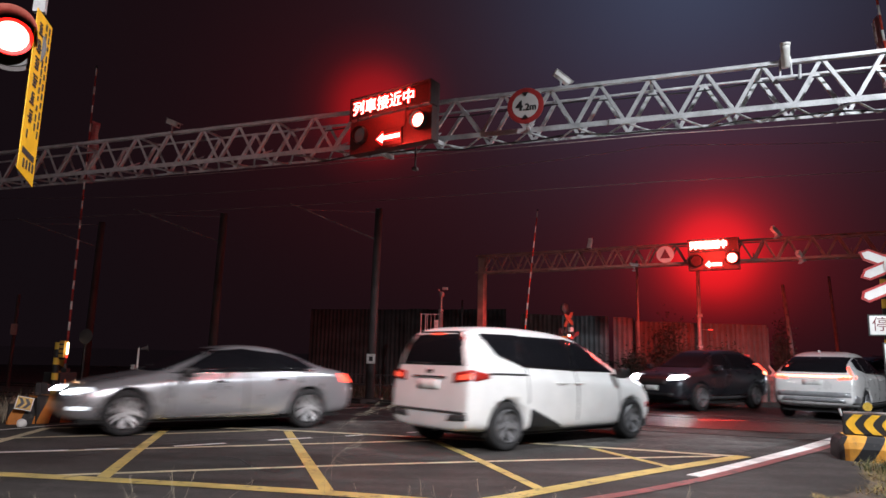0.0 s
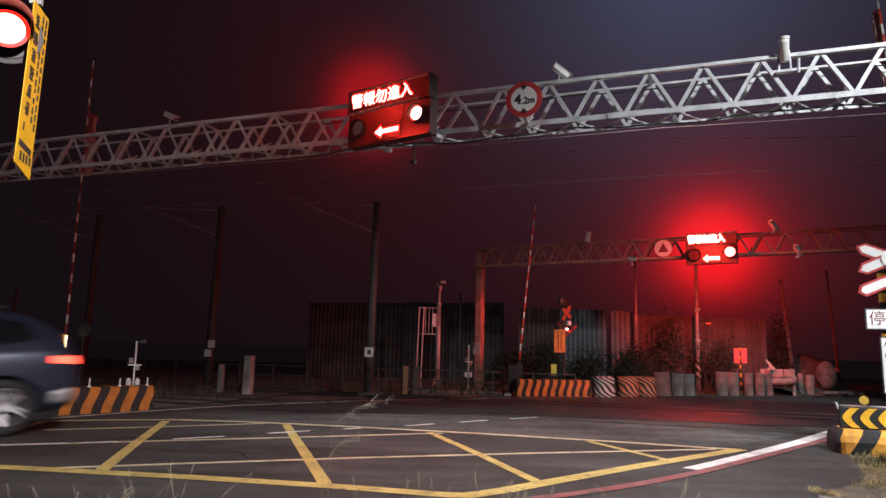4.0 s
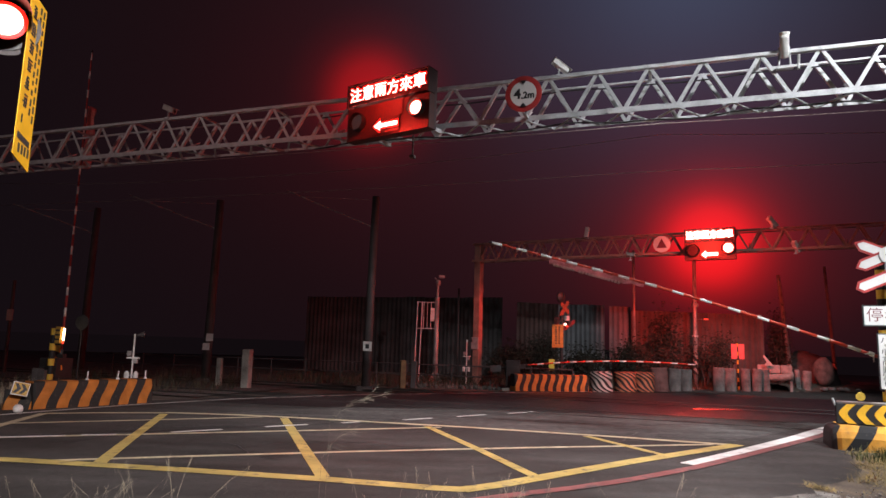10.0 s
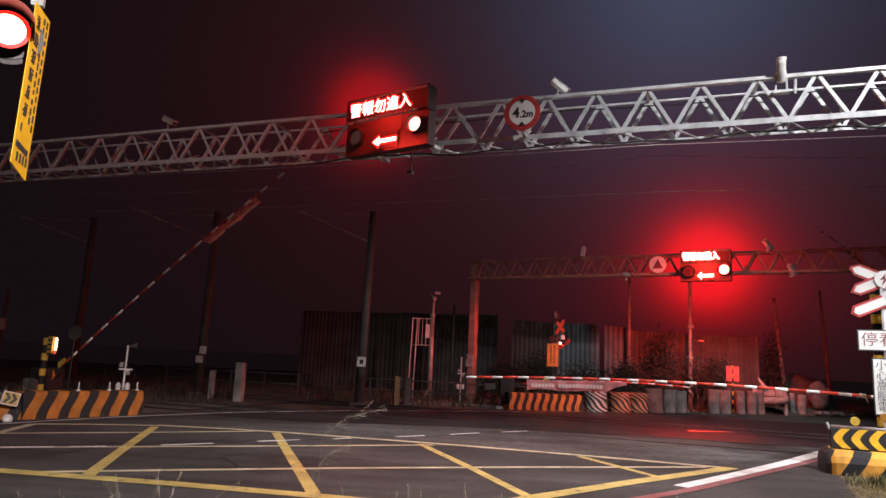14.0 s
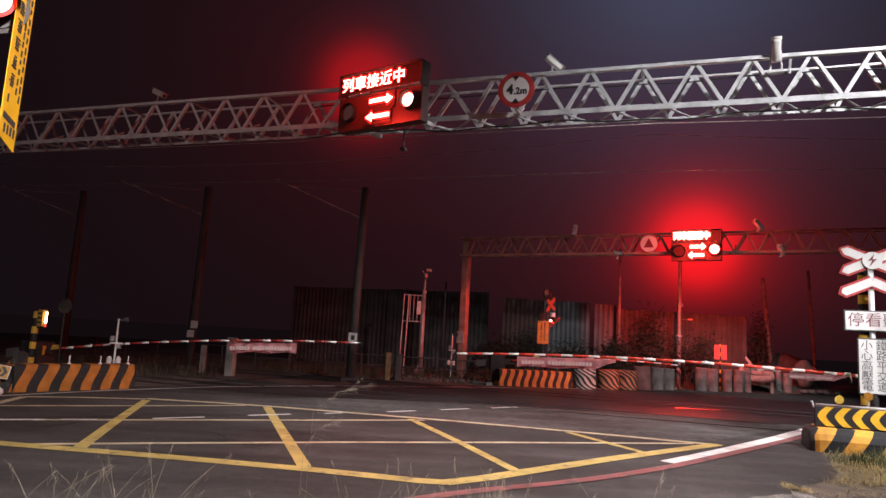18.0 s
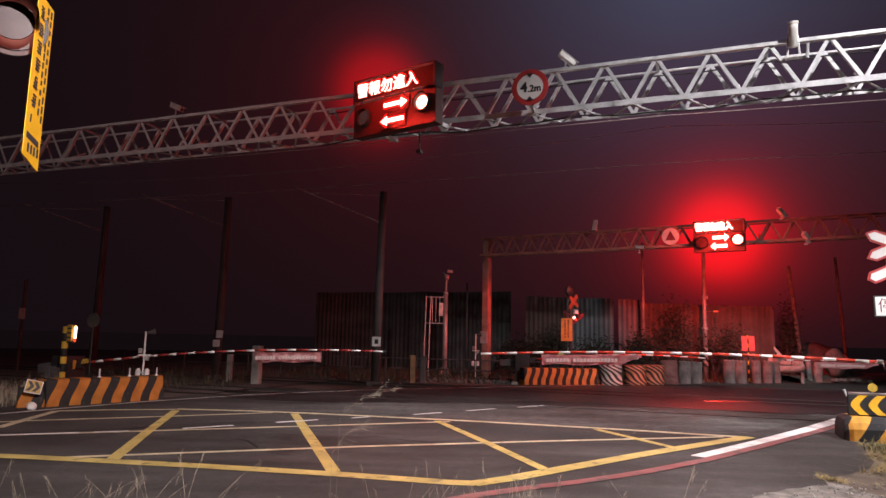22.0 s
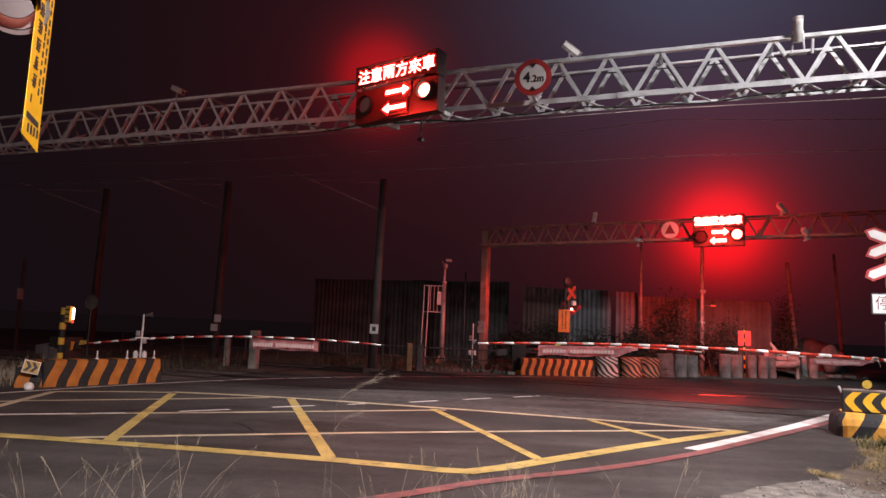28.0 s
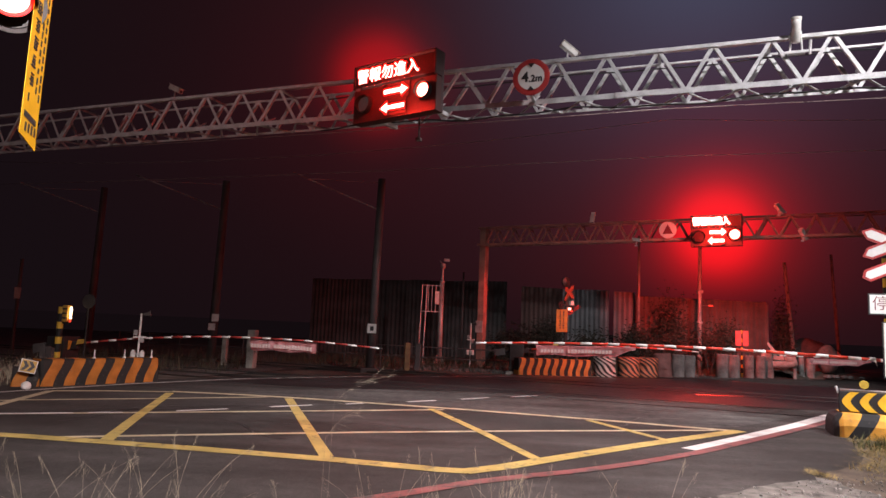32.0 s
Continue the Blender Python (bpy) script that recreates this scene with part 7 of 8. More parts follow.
MPV = [(2.18, 0.36, 0.52, 0.60, 0.42, 0.34), (2.10, 0.24, 0.66, 0.78, 0.68, 0.56), (1.86, 0.20, 0.78, 0.94, 0.79, 0.64), (1.5, 0.19, 0.86, 1.06, 0.84, 0.67), (1.15, 0.19, 0.91, 1.14, 0.85, 0.66), (0.75, 0.19, 0.94, 1.40, 0.85, 0.63), (0.3, 0.19, 0.96, 1.62, 0.85, 0.61), (-0.4, 0.19, 0.99, 1.70, 0.85, 0.61), (-1.2, 0.19, 1.03, 1.71, 0.85, 0.60), (-1.68, 0.21, 1.08, 1.69, 0.845, 0.59), (-1.93, 0.24, 1.10, 1.62, 0.83, 0.57), (-2.02, 0.24, 1.05, 1.30, 0.81, 0.64), (-2.07, 0.26, 0.85, 0.95, 0.80, 0.68), (-2.09, 0.30, 0.60, 0.64, 0.74, 0.62)]
car("mpv", "minivan_car", "white compact minivan with dark glass and dim tail lamps", dict(
    scale=1.03, fit=(1.40, 1.0, 0.98, 0.955), wheelbase=2.75, width=1.70, tyre=0.315, stations=MPV, paint=paint_mat("white_car_paint", (0.80, 0.80, 0.79), 0.0, 0.35), rim=M_RIM_DARK, spokes=6, mirror=(0.95, 0.98), handles=((0.05, 0.90), (-0.30, 0.905)), mirror_paint=M_BLACK, under=0.30,
    decals=[("windscreen", "front", [(-0.62, 1.14), (0.62, 1.14), (0.52, 1.58), (-0.52, 1.58)], M_GLASS_DARK, 14, 8, "dark windscreen"),
            ("rear_window", "rear", [(-0.70, 1.13), (0.70, 1.13), (0.60, 1.61), (-0.60, 1.61)], M_GLASS_DARK, 16, 8, "dark rear window"),
            ("window_pillar", "side", [(0.075, 1.07), (-0.02, 1.075), (-0.02, 1.565), (0.075, 1.555)], M_GLASS_DARK, 4, 8, "black window pillar"),
            ("window_pillar", "side", [(-0.96, 1.11), (-1.07, 1.13), (-1.07, 1.57), (-0.96, 1.57)], M_GLASS_DARK, 4, 8, "black window pillar"),
            ("side_window", "side", [(1.02, 1.06), (0.03, 1.08), (0.03, 1.55), (0.40, 1.50)], M_GLASS_DARK, 10, 8, "dark front side window"),
            ("side_window", "side", [(0.026, 1.08), (-1.012, 1.12), (-1.012, 1.57), (0.026, 1.555)], M_GLASS_DARK, 10, 8, "dark sliding-door window"),
            ("quarter_window", "side", [(-1.016, 1.12), (-1.50, 1.28), (-1.74, 1.58), (-1.016, 1.58)], M_GLASS_DARK, 8, 8, "dark rear quarter window"),
            ("tail_lamp", "rear", [(0.50, 0.90), (0.82, 0.94), (0.82, 1.09), (0.50, 1.03)], M_TAIL_OFF, 8, 4, "red tail lamp glass"),
            ("tail_lamp_bulb", "rear", [(0.60, 0.94), (0.79, 0.96), (0.79, 1.03), (0.60, 1.00)], M_TAIL_DIM, 6, 4, "dim lamp core"),
            ("tail_lamp_bulb", "rear", [(-0.60, 0.94), (-0.79, 0.96), (-0.79, 1.03), (-0.60, 1.00)], M_TAIL_DIM, 6, 4, "dim lamp core"),
            ("emblem", "rear", [(-0.06, 1.02), (0.06, 1.02), (0.06, 1.07), (-0.06, 1.07)], M_CHROME, 3, 2, "plain chrome emblem"),
            ("wiper", "rear", [(-0.02, 1.135), (0.36, 1.15), (0.36, 1.165), (-0.02, 1.16)], M_BLACK, 8, 1, "folded rear wiper"),
            ("bumper_corner", "rear", [(0.40, 0.40), (0.76, 0.42), (0.76, 0.50), (0.44, 0.48)], M_CLAD, 8, 3, "dark reflector recess"),
            ("bumper_corner", "rear", [(-0.40, 0.40), (-0.76, 0.42), (-0.76, 0.50), (-0.44, 0.48)], M_CLAD, 8, 3, "dark reflector recess"),
            ("door_seam", "side", [(0.055, 0.36), (0.043, 0.36), (0.043, 1.07), (0.055, 1.07)], M_BLACK, 1, 10, "door seam"),
            ("door_seam", "side", [(-0.985, 0.62), (-0.997, 0.62), (-0.997, 1.11), (-0.985, 1.11)], M_BLACK, 1, 8, "door seam"),
            ("door_seam", "side", [(1.06, 0.42), (1.048, 0.42), (1.02, 1.03), (1.032, 1.03)], M_BLACK, 1, 8, "door seam"),
            ("tail_lamp", "rear", [(-0.50, 0.90), (-0.82, 0.94), (-0.82, 1.09), (-0.50, 1.03)], M_TAIL_OFF, 8, 4, "red tail lamp glass"),
            ("tail_lamp_wing", "side", [(-1.72, 0.97), (-2.0, 0.93), (-1.97, 1.07), (-1.75, 1.03)], M_TAIL_OFF, 5, 3, "red lamp glass"),
            ("slide_rail", "side", [(-1.00, 1.005), (-1.72, 1.02), (-1.72, 1.045), (-1.00, 1.03)], M_BLACK, 10, 1, "black sliding-door rail"),
            ("brake_lamp", "rear", [(-0.13, 1.555), (0.13, 1.555), (0.13, 1.578), (-0.13, 1.578)], M_TAIL_DIM, 4, 1, "dim upper brake lamp"),
            ("licence_plate", "rear", [(-0.22, 0.80), (0.22, 0.80), (0.22, 0.93), (-0.22, 0.93)], M_PLATE, 4, 2, "pale plate"),
            ("plate_trim", "rear", [(-0.34, 0.95), (0.34, 0.95), (0.34, 0.985), (-0.34, 0.985)], M_CHROME, 6, 1, "chrome strip"),
            ("bumper_insert", "rear", [(-0.74, 0.50), (0.74, 0.50), (0.74, 0.53), (-0.74, 0.53)], M_CLAD, 10, 2, "dark bumper seam"),
            ("flank_panel", "side", [(-0.95, 0.26), (-0.25, 0.26), (-0.30, 0.30), (-0.95, 0.56)], M_BLACK, 10, 4, "black flank panel"),
            ("sill_trim", "side", [(0.95, 0.22), (-0.95, 0.22), (-0.95, 0.25), (0.95, 0.25)], M_CLAD, 14, 1, "dark sill"),
            ("headlamp_wing", "side", [(2.02, 0.80), (1.55, 0.92), (1.6, 0.99), (1.98, 0.90)], M_HEAD_DIM, 6, 3, "lit headlamp lens"),
            ("reflector", "side", [(1.93, 0.50), (1.80, 0.50), (1.80, 0.58), (1.93, 0.58)], M_TAIL_OFF, 3, 2, "small reflector")]))

SUV = [(2.26, 0.40, 0.58, 0.66, 0.44, 0.34), (2.19, 0.26, 0.74, 0.86, 0.76, 0.60), (1.9, 0.22, 0.88, 0.98, 0.88, 0.70), (1.4, 0.22, 0.95, 1.06, 0.92, 0.73), (0.98, 0.22, 0.99, 1.12, 0.925, 0.70), (0.5, 0.22, 1.01, 1.40, 0.925, 0.64), (0.1, 0.22, 1.03, 1.60, 0.925, 0.61), (-0.5, 0.22, 1.05, 1.69, 0.925, 0.60), (-1.2, 0.22, 1.08, 1.66, 0.925, 0.59), (-1.75, 0.24, 1.12, 1.56, 0.91, 0.58), (-2.05, 0.28, 1.12, 1.34, 0.88, 0.60), (-2.18, 0.34, 1.0, 1.10, 0.84, 0.64), (-2.24, 0.42, 0.75, 0.80, 0.76, 0.56)]


def suv_decals(tail):
    return [("windscreen", "front", [(-0.66, 1.13), (0.66, 1.13), (0.54, 1.56), (-0.54, 1.56)], M_GLASS_DARK, 14, 8, "dark windscreen"),
            ("rear_window", "rear", [(-0.60, 1.16), (0.60, 1.16), (0.52, 1.52), (-0.52, 1.52)], M_GLASS_DARK, 14, 6, "dark rear window"),
            ("side_window", "side", [(0.82, 1.10), (-0.18, 1.12), (-0.18, 1.55), (0.22, 1.50)], M_GLASS_DARK, 10, 8, "dark front side window"),
            ("side_window", "side", [(-0.22, 1.12), (-1.15, 1.14), (-1.08, 1.54), (-0.22, 1.55)], M_GLASS_DARK, 10, 8, "dark rear side window"),
            ("quarter_window", "side", [(-1.19, 1.15), (-1.68, 1.24), (-1.55, 1.45), (-1.12, 1.53)], M_GLASS_DARK, 6, 6, "dark quarter window"),
            ("headlamp", "front", [(0.46, 0.80), (0.78, 0.83), (0.77, 0.93), (0.48, 0.90)], M_HEAD, 8, 4, "lit white headlamp"),
            ("headlamp", "front", [(-0.46, 0.80), (-0.78, 0.83), (-0.77, 0.93), (-0.48, 0.90)], M_HEAD, 8, 4, "lit white headlamp"),
            ("headlamp_wing", "side", [(2.12, 0.83), (1.78, 0.89), (1.8, 0.95), (2.08, 0.92)], M_HEAD_DIM, 6, 3, "lit lens wrapping the wing"),
            ("grille", "front", [(-0.40, 0.66), (0.40, 0.66), (0.42, 0.86), (-0.42, 0.86)], M_BLACK, 10, 4, "dark grille"),
            ("licence_plate", "front", [(-0.2, 0.52), (0.2, 0.52), (0.2, 0.65), (-0.2, 0.65)], M_PLATE, 4, 2, "pale plate"),
            ("lower_intake", "front", [(-0.6, 0.36), (0.6, 0.36), (0.6, 0.46), (-0.6, 0.46)], M_BLACK, 8, 2, "dark lower intake"),
            ("door_seam", "side", [(-0.195, 0.44), (-0.207, 0.44), (-0.207, 1.10), (-0.195, 1.10)], M_BLACK, 1, 9, "door seam"),
            ("door_seam", "side", [(0.88, 0.46), (0.868, 0.46), (0.84, 1.06), (0.852, 1.06)], M_BLACK, 1, 9, "door seam"),
            ("sill_cladding", "side", [(0.92, 0.25), (-0.92, 0.25), (-0.92, 0.38), (0.92, 0.38)], M_CLAD, 16, 2, "grey sill cladding"),
            ("sill_trim", "side", [(0.92, 0.40), (-0.92, 0.40), (-0.92, 0.42), (0.92, 0.42)], M_CHROME, 14, 1, "bright sill strip"),
            ("bumper_corner", "side", [(-1.88, 0.40), (-2.16, 0.42), (-2.14, 0.62), (-1.9, 0.56)], M_PALE_TRIM, 5, 3, "pale-edged bumper corner"),
            ("licence_plate", "rear", [(-0.2, 0.72), (0.2, 0.72), (0.2, 0.85), (-0.2, 0.85)], M_PLATE, 4, 2, "pale plate")] + tail


TALL_TAIL = [("tail_lamp", "side", [(-1.90, 1.08), (-2.13, 1.06), (-2.06, 1.22), (-1.80, 1.27)], M_TAIL, 12, 10, "tall lit tail lamp"),
             ("tail_lamp", "side", [(-1.88, 0.99), (-2.15, 0.97), (-2.13, 1.06), (-1.88, 1.07)], M_TAIL_HOT, 8, 4, "lit tail lamp"),
             ("window_trim", "side", [(0.86, 1.075), (-1.10, 1.105), (-1.10, 1.125), (0.86, 1.095)], M_CHROME, 24, 1, "bright trim strip"),
             ("bumper_edge", "side", [(-1.95, 0.56), (-2.17, 0.58), (-2.16, 0.70), (-1.98, 0.66)], M_PALE_TRIM, 5, 3, "pale bumper edge"),
             ("tail_lamp", "rear", [(0.62, 1.0), (0.84, 1.0), (0.76, 1.28), (0.66, 1.30)], M_TAIL, 6, 8, "tall lit tail lamp"),
             ("tail_lamp", "rear", [(-0.62, 1.0), (-0.84, 1.0), (-0.76, 1.28), (-0.66, 1.30)], M_TAIL, 6, 8, "tall lit tail lamp")]
LOW_TAIL = [("tail_lamp", "side", [(-1.86, 0.94), (-2.16, 0.93), (-2.14, 1.03), (-1.86, 1.03)], M_TAIL, 5, 2, "lit red tail lamp"),
            ("tail_lamp", "rear", [(0.42, 0.95), (0.82, 0.95), (0.82, 1.04), (0.42, 1.04)], M_TAIL, 5, 2, "lit red tail lamp"),
            ("tail_lamp", "rear", [(-0.42, 0.95), (-0.82, 0.95), (-0.82, 1.04), (-0.42, 1.04)], M_TAIL, 5, 2, "lit red tail lamp")]
car("dark_suv", "suv_car", "dark grey sport utility car with lit headlamps and tall tail lamps", dict(
    scale=1.04, fit=(1.36, 0.95, 0.95, 0.955), wheelbase=2.68, width=1.85, tyre=0.35, stations=SUV, paint=paint_mat("dark_grey_metallic_paint", (0.040, 0.043, 0.053), 0.6, 0.3), rim=M_RIM_DARK, spokes=5, mirror=(0.78, 1.06), handles=((0.05, 0.96), (-0.95, 0.99)), handle=M_CHROME, fin=(-1.5, 1.61),
    decals=suv_decals(TALL_TAIL)))
car("blue_suv", "suv_car", "dark blue sport utility car with lit headlamps and roof rails", dict(
    scale=1.03, fit=(1.38, 0.95, 0.95, 0.96), wheelbase=2.69, width=1.86, tyre=0.35, stations=SUV, paint=paint_mat("dark_blue_metallic_paint", (0.020, 0.028, 0.050), 0.35, 0.40, 0.35), rim=M_RIM, spokes=5, mirror=(0.78, 1.06), handles=((0.05, 0.96), (-0.95, 0.99)), rails=1.69,
    decals=suv_decals(LOW_TAIL)))
LUX = [(x, a, b + 0.02, c + 0.02, w + 0.03, wr + 0.02) for x, a, b, c, w, wr in SUV]
car("white_suv", "suv_car", "white sport utility car with a full-width lit tail lamp", dict(
    scale=1.0, fit=(1.40, 0.98, 1.0, 0.955), wheelbase=2.74, width=1.91, tyre=0.36, stations=LUX, paint=paint_mat("pearl_white_paint", (0.78, 0.77, 0.76), 0.05, 0.3), rim=M_RIM_DARK, spokes=5, mirror=(0.78, 1.08), handles=((0.05, 0.98), (-0.95, 1.0)), fin=(-1.45, 1.64),
    decals=[d for d in suv_decals([]) if d[0] not in ("licence_plate", "headlamp")] + [
        ("headlamp", "front", [(0.42, 0.80), (0.80, 0.84), (0.78, 0.94), (0.44, 0.88)], M_HEAD_DIM, 8, 4, "lit headlamp"),
        ("headlamp", "front", [(-0.42, 0.80), (-0.80, 0.84), (-0.78, 0.94), (-0.44, 0.88)], M_HEAD_DIM, 8, 4, "lit headlamp"),
        ("rear_glass_edge", "rear", [(-0.72, 1.15), (0.72, 1.15), (0.64, 1.53), (-0.64, 1.53)], M_GLASS_DARK, 16, 6, "dark wraparound rear glass"),
        ("tail_lamp_flare", "rear", [(-0.80, 1.08), (-0.84, 1.08), (-0.72, 1.30), (-0.69, 1.28)], M_TAIL, 3, 6, "thin lit flare up the pillar"),
        ("bumper_band", "rear", [(-0.80, 0.56), (0.80, 0.56), (0.78, 0.68), (-0.78, 0.68)], M_PALE_TRIM, 12, 2, "silver bumper band"),
        ("tail_lamp_bar", "rear", [(-0.88, 1.03), (0.88, 1.03), (0.88, 1.075), (-0.88, 1.075)], M_TAIL_HOT, 20, 2, "full-width lit tail lamp"),
        ("tail_lamp", "rear", [(0.55, 0.97), (0.88, 1.0), (0.88, 1.06), (0.55, 1.05)], M_TAIL, 5, 2, "lit red tail lamp"),
        ("tail_lamp", "rear", [(-0.55, 0.97), (-0.88, 1.0), (-0.88, 1.06), (-0.55, 1.05)], M_TAIL, 5, 2, "lit red tail lamp"),
        ("licence_plate", "rear", [(-0.22, 0.84), (0.22, 0.84), (0.22, 0.96), (-0.22, 0.96)], M_PLATE, 4, 2, "pale plate"),
        ("bumper_insert", "rear", [(-0.70, 0.44), (0.70, 0.44), (0.64, 0.54), (-0.64, 0.54)], M_PALE_TRIM, 10, 2, "silver lower bumper panel")]))


# ---- everything that moves ----
def car_rows(keys, side, spec_half):
    """Keys (t, x, y, heading) of the wheel line on one side give the car's own path."""
    rows = []
    for t, x, y, hd in keys:
        a = radians(hd)
        off = -side * spec_half
        rows.append((t, x - math.sin(a) * off, y + math.cos(a) * off, hd))
    return rows


def motions():
    # cars: seconds, place of the middle of the wheel line on the visible side, heading in degrees
    drives = {
        "sedan": (car_rows([(0.0, -3.40, 10.74, 217.5), (0.5, -6.6, 8.2, 218.5), (1.0, -9.9, 5.6, 219), (2.0, -17, -0.2, 219.5), (4.0, -31, -11.8, 220), (7.0, -46, -24, 220), (32.0, -46, -24, 220)], 1, 0.80), 1),
        "mpv": (car_rows([(0.0, 1.93, 10.30, 40.5), (0.5, 4.25, 12.25, 39), (1.0, 6.5, 13.95, 37.5), (1.5, 9.2, 16.0, 38.5), (2.0, 11.28, 18.2, 41), (2.5, 13.6, 20.2, 43), (3.0, 16.0, 22.6, 44), (4.0, 22.0, 28.6, 45), (8.0, 48, 55, 45), (32.0, 48, 55, 45)], -1, 0.74), -1),
        "dark_suv": (car_rows([(0.0, 7.9, 19.0, 218), (0.5, 4.8, 17.0, 216), (1.0, 1.76, 15.0, 216), (1.5, -1.55, 12.9, 214.5), (2.0, -5.3, 9.9, 218.5), (2.5, -9.2, 6.7, 219.5), (4.0, -20, -2.5, 220), (8.0, -41, -20, 220), (32.0, -41, -20, 220)], 1, 0.81), 1),
        "blue_suv": (car_rows([(0.0, 15.6, 24.05, 218), (0.4, 13.6, 22.55, 217), (0.8, 11.6, 21.1, 216), (1.0, 10.8, 20.55, 216), (1.5, 9.0, 19.3, 215.5), (2.0, 6.3, 17.4, 215), (2.5, 3.3, 15.5, 216), (3.0, 0.49, 13.55, 219), (3.5, -2.92, 11.0, 217), (4.0, -6.7, 7.9, 219), (5.0, -14.5, 1.6, 220), (9.0, -36, -16, 220), (32.0, -36, -16, 220)], 1, 0.81), 1),
        "white_suv": (car_rows([(0.0, 10.95, 17.25, 46), (0.5, 13.8, 20.2, 45), (1.0, 17.4, 23.9, 45), (2.0, 24.6, 31.2, 45), (4.0, 33, 39.4, 45), (9.0, 58, 64, 45), (32.0, 58, 64, 45)], -1, 0.83), -1),
    }
    for key, (rows, _) in drives.items():
        ob, wheels, r = CARS[key]
        k = ob.scale[0]
        walk(ob, [(t, pose(x, y, 0, 0, 0, hd)) for t, x, y, hd in rows])
        # the wheels turn with the way that the car has gone
        ts = [q[0] for q in rows]
        dist = [0.0]
        for a, b in zip(rows, rows[1:]):
            dist.append(dist[-1] + math.hypot(b[1] - a[1], b[2] - a[2]))
        stop = next(t for t, d in zip(ts, dist) if d > dist[-1] - 0.01)
        stop = min(stop, 5.0)
        n = int(stop * 30)
        for w, x, y, s in wheels:
            spin = []
            for i in range(n + 1):
                t = i / 30
                ang = math.degrees(float(np.interp(t, ts, dist)) / (r * k))
                spin.append((t, pose(x, y, r, 0, ang, 0) @ pose(0, 0, 0, 0, 0, 0 if s < 0 else 180)))
            spin.append((32.0, spin[-1][1]))
            walk(w, spin)
    # barrier arms: seconds and degrees above level
    swings = {
        "near_entry": [(0, 86), (4.2, 86), (5.0, 83), (5.5, 79.5), (6, 75), (6.5, 66.5), (7, 57.1), (8, 45.0), (9, 29.9), (10, 17.1), (11, 5.0), (11.5, 1.3), (12, 0.4), (13, 0.1), (32, 0.1)],
        "far_entry": [(0, 84.4), (4.2, 84.4), (5.0, 80), (6, 72.2), (7, 56.2), (8, 39.9), (9, 20.3), (9.6, 6), (10, 2.0), (11, 1.7), (32, 1.7)],
        "near_exit": [(0, 90.5), (11, 90.5), (11.5, 87), (12, 78.9), (12.5, 69), (13, 57.5), (13.5, 49), (14.5, 33), (15.5, 19.3), (16, 13.2), (16.3, 10.4), (16.6, 6.8), (16.8, 4.3), (17, 2.1), (17.2, 0.6), (17.4, 1.85), (17.8, 4.7), (18.1, 3.9), (18.5, 3.3), (19, 3.5), (25.2, 3.5), (25.7, 2.9), (28, 2.55), (32, 1.92)],
        "far_exit": [(0, 88), (11, 88), (11.5, 85), (12, 77), (12.5, 66), (13, 55), (13.5, 46), (14.5, 31), (15.5, 17.0), (16, 10.3), (16.4, 5.0), (16.7, 1.6), (17, 0.2), (32, 0.2)],
    }
    # how far each arm bows (metres at the tip); the near exit's whips as it lands, then bows on as it rests
    SAGS = {"near_entry": ((0, 0.43), (32, 0.43)), "far_entry": ((0, 0.58), (32, 0.58)), "far_exit": ((0, 0.10), (32, 0.10)),
            "near_exit": ((0, 0.50), (16, 0.50), (16.6, 0.65), (16.8, 0.75), (17, 0.70), (17.2, 0.88), (17.4, 0.78), (17.8, 0.38), (18.1, 0.50), (18.5, 0.55), (25.2, 0.55), (25.7, 0.64), (28, 0.72), (32, 0.80))}
    # degrees by which the cloth is folded up against the near exit's arm
    FOLDS = ((0, 80), (16, 76), (16.3, 62), (16.6, 56), (16.8, 64), (17, 70), (17.2, 18), (17.4, 0), (32, 0))
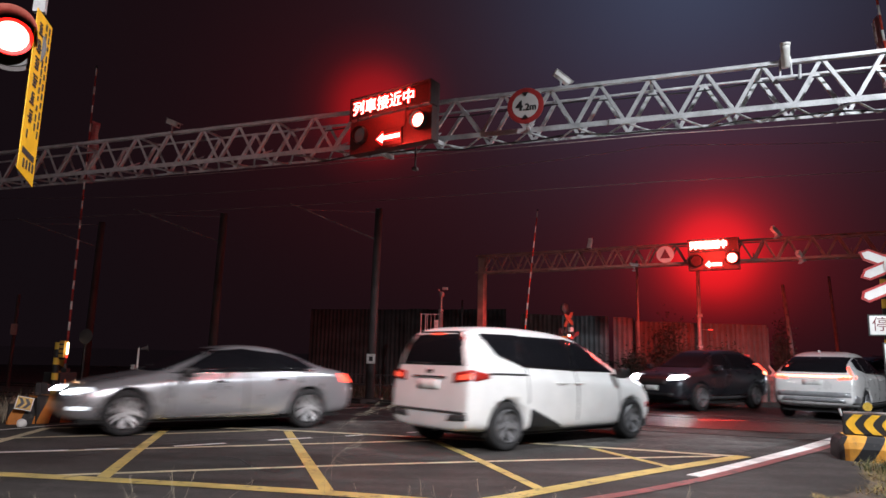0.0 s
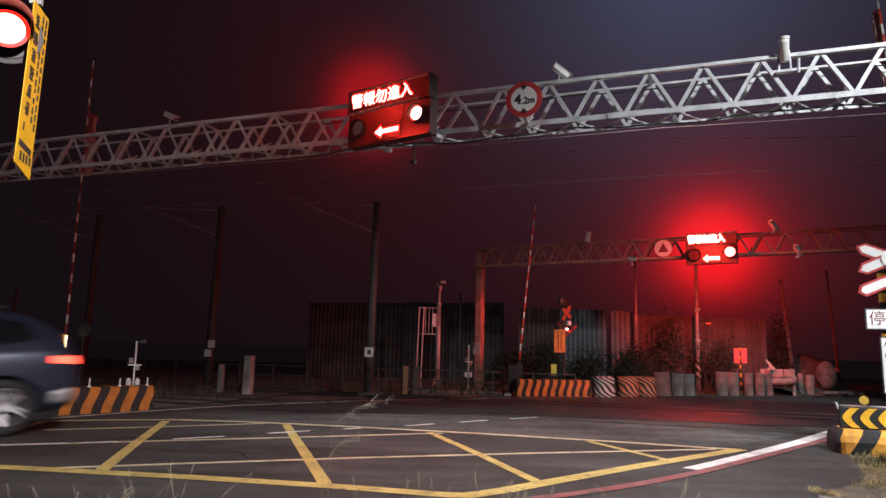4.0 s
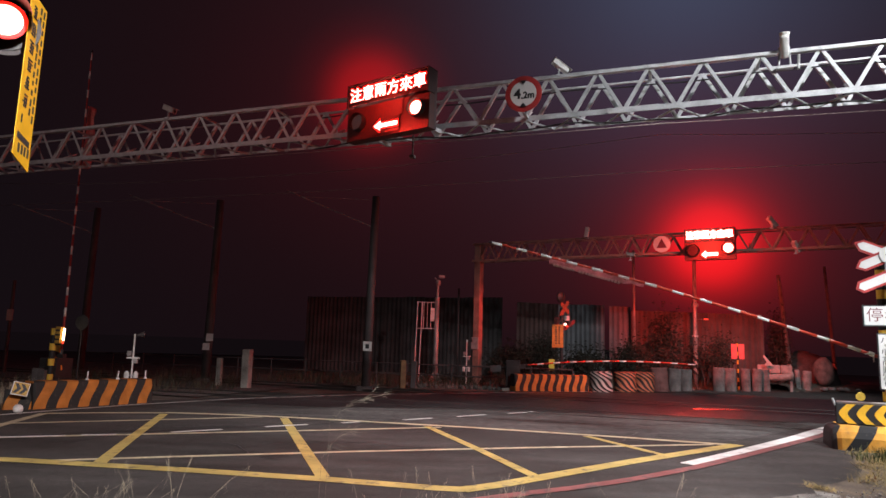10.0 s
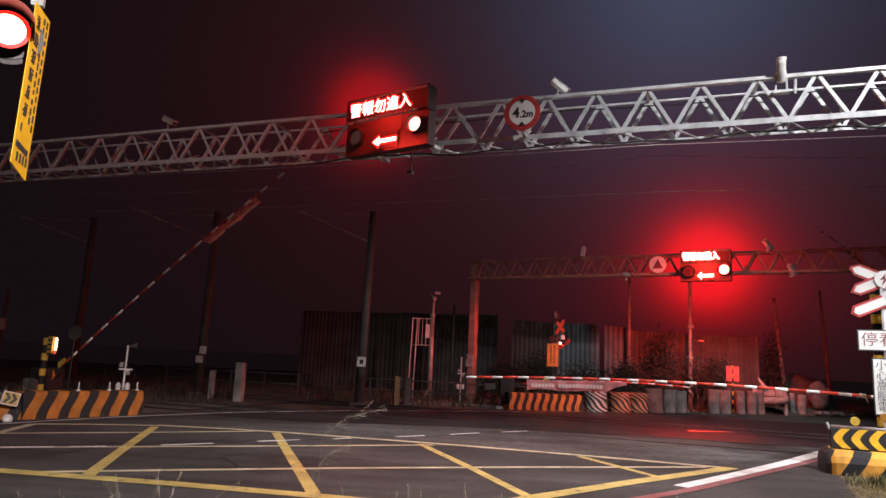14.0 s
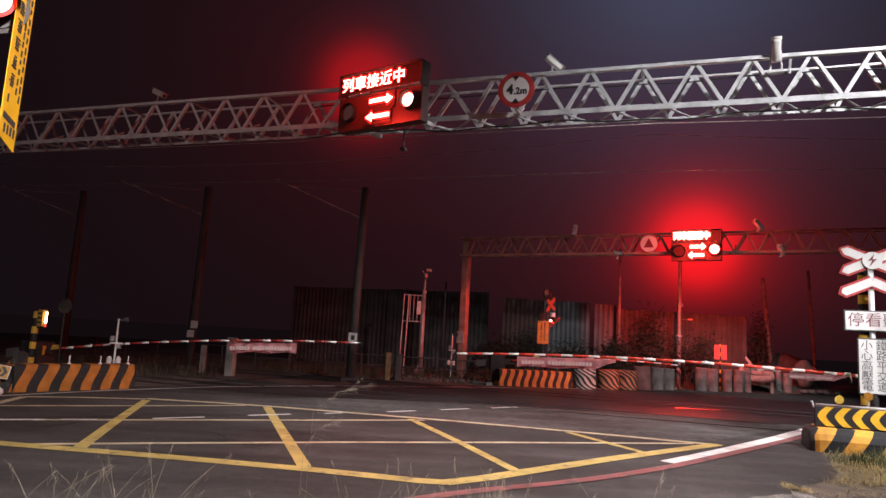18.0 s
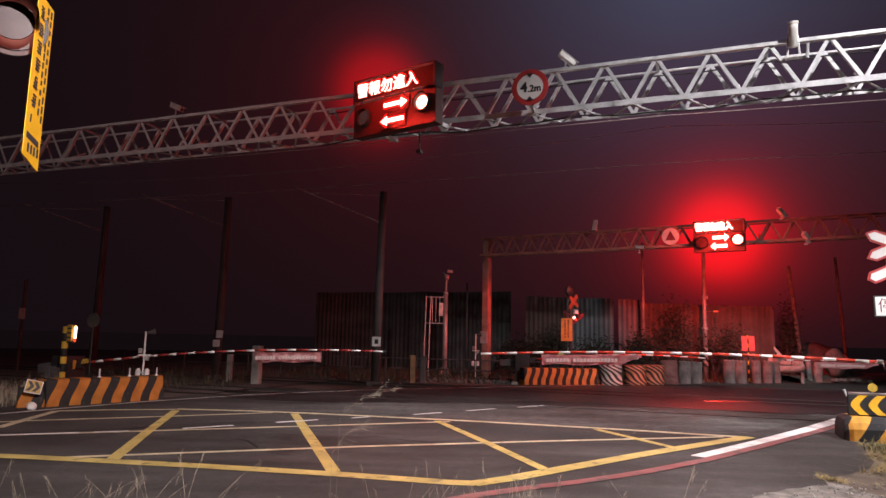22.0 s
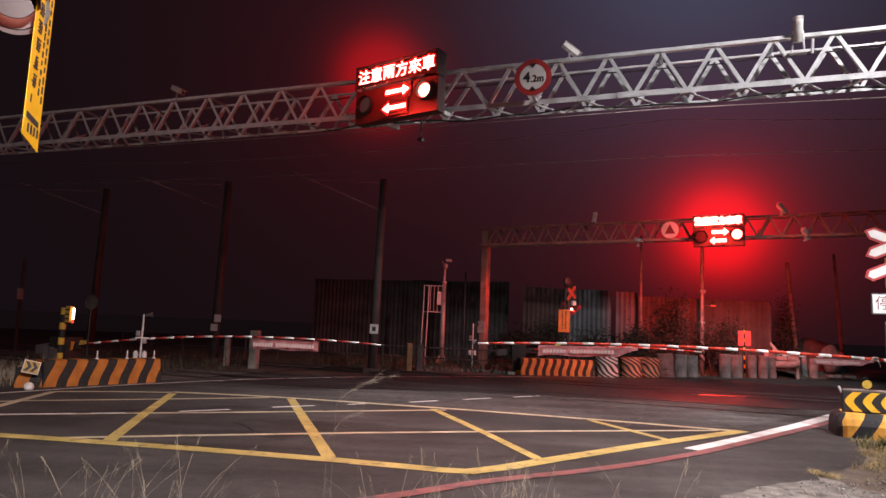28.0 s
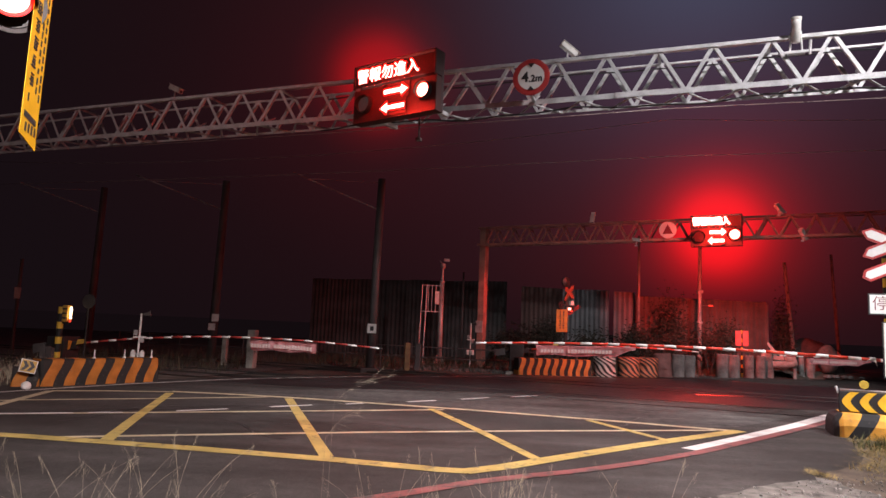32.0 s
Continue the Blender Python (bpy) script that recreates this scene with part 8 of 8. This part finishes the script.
    for key, rows in swings.items():
        arm, pivot = ARMS[key]
        bends, length = BENDS[key]
        # the arm hangs by its own weight: the lower it is, the more it bows
        full = []
        for t, a in rows:
            s = float(np.interp(t, *zip(*SAGS[key]))) * math.cos(radians(a))
            full.append((t, a + math.degrees(s / length), s))
        walk(arm, [(t, pose(0, 0, pivot, 0, -a, 0)) for t, a, s in full])
        for ob, x, y, z in bends:
            # cloth under the arm folds up against it while the arm stands
            droop = 3.0 if key == "far_exit" else 10.0
            fold = [float(np.interp(t, *zip(*FOLDS))) if key == "near_exit" else min(80.0, max(0.0, (a - droop) * 60 / droop)) for t, a, s in full]
            way = 0 if (y, z) == (0.0, 0.0) and "banner" not in ob.name else (-1 if key in ("near_entry", "far_exit") else 1)
            walk(ob, [(t, pose(x, 0, -s * (x / length) ** 2, 0, math.degrees(math.atan(2 * s * x / length ** 2)), 0) @ pose(0, 0, 0, way * f, 0, 0) @ pose(0, y, z)) for (t, a, s), f in zip(full, fold)])
    # message drums: a third of a turn at each change
    changes = [1.0 - 0.1, 3.9, 6.8, 9.8, 12.8, 15.8, 18.8, 21.8, 24.8, 27.6, 30.6]
    for d in DRUMS:
        rows, ang = [(0, 0)], 0
        for c in changes:
            rows += [(c - 0.04, ang), (c, ang - 60), (c + 0.04, ang - 120)]
            ang -= 120
        rows.append((32, ang))
        walk(d, [(t, pose(0, 0.04, 0.70, a)) for t, a in rows])
    # the second arrow lights once the other train is announced
    for fl, x, z in ARROWS:
        walk(fl, [(t, pose(x, -0.035, z, 0, 0, a)) for t, a in ((0, 180), (15.70, 180), (15.74, 120), (15.78, 60), (15.82, 0), (32, 0))])
    # lamps: lit face forward on their half of the beat
    for disc, x, z, phase in FLIPS:
        rows = []
        lit = phase == 0
        rows.append((0, lit))
        for n in range(0, 32):
            rows += [(n + 0.35, not lit), (n + 0.80, lit)]
        out = [(0.0, 0 if lit else 180)]
        for t, on in rows[1:]:
            a0, a1 = (180, 0) if on else (0, 180)
            out += [(t - 0.034, a0), (t, (a0 * 2 + a1) / 3), (t + 0.034, (a0 + 2 * a1) / 3), (t + 0.068, a1)]
        out.append((32.0, out[-1][1]))
        walk(disc, [(t, pose(x, -0.06, z, 0, 0, a)) for t, a in out])
    on_beats = {0, 4, 5, 6, 10, 11, 12, 13, 14, 15, 17, 18, 19, 20, 21, 23, 24, 25, 30, 31, 32}
    out, state = [(0.0, 0)], True
    for h in range(1, 65):
        t = h / 2
        on = (h // 2 in on_beats) if h % 2 == 0 else not (h // 2 in on_beats)
        if on != state:
            a0, a1 = (180, 0) if on else (0, 180)
            t -= 0.25
            out += [(t - 0.034, a0), (t, (a0 * 2 + a1) / 3), (t + 0.034, (a0 + 2 * a1) / 3), (t + 0.068, a1)]
            state = on
    out.append((32.0, out[-1][1]))
    walk(sd, [(t, pose(0, -0.04, 3.23, 0, 0, a)) for t, a in out])


motions()
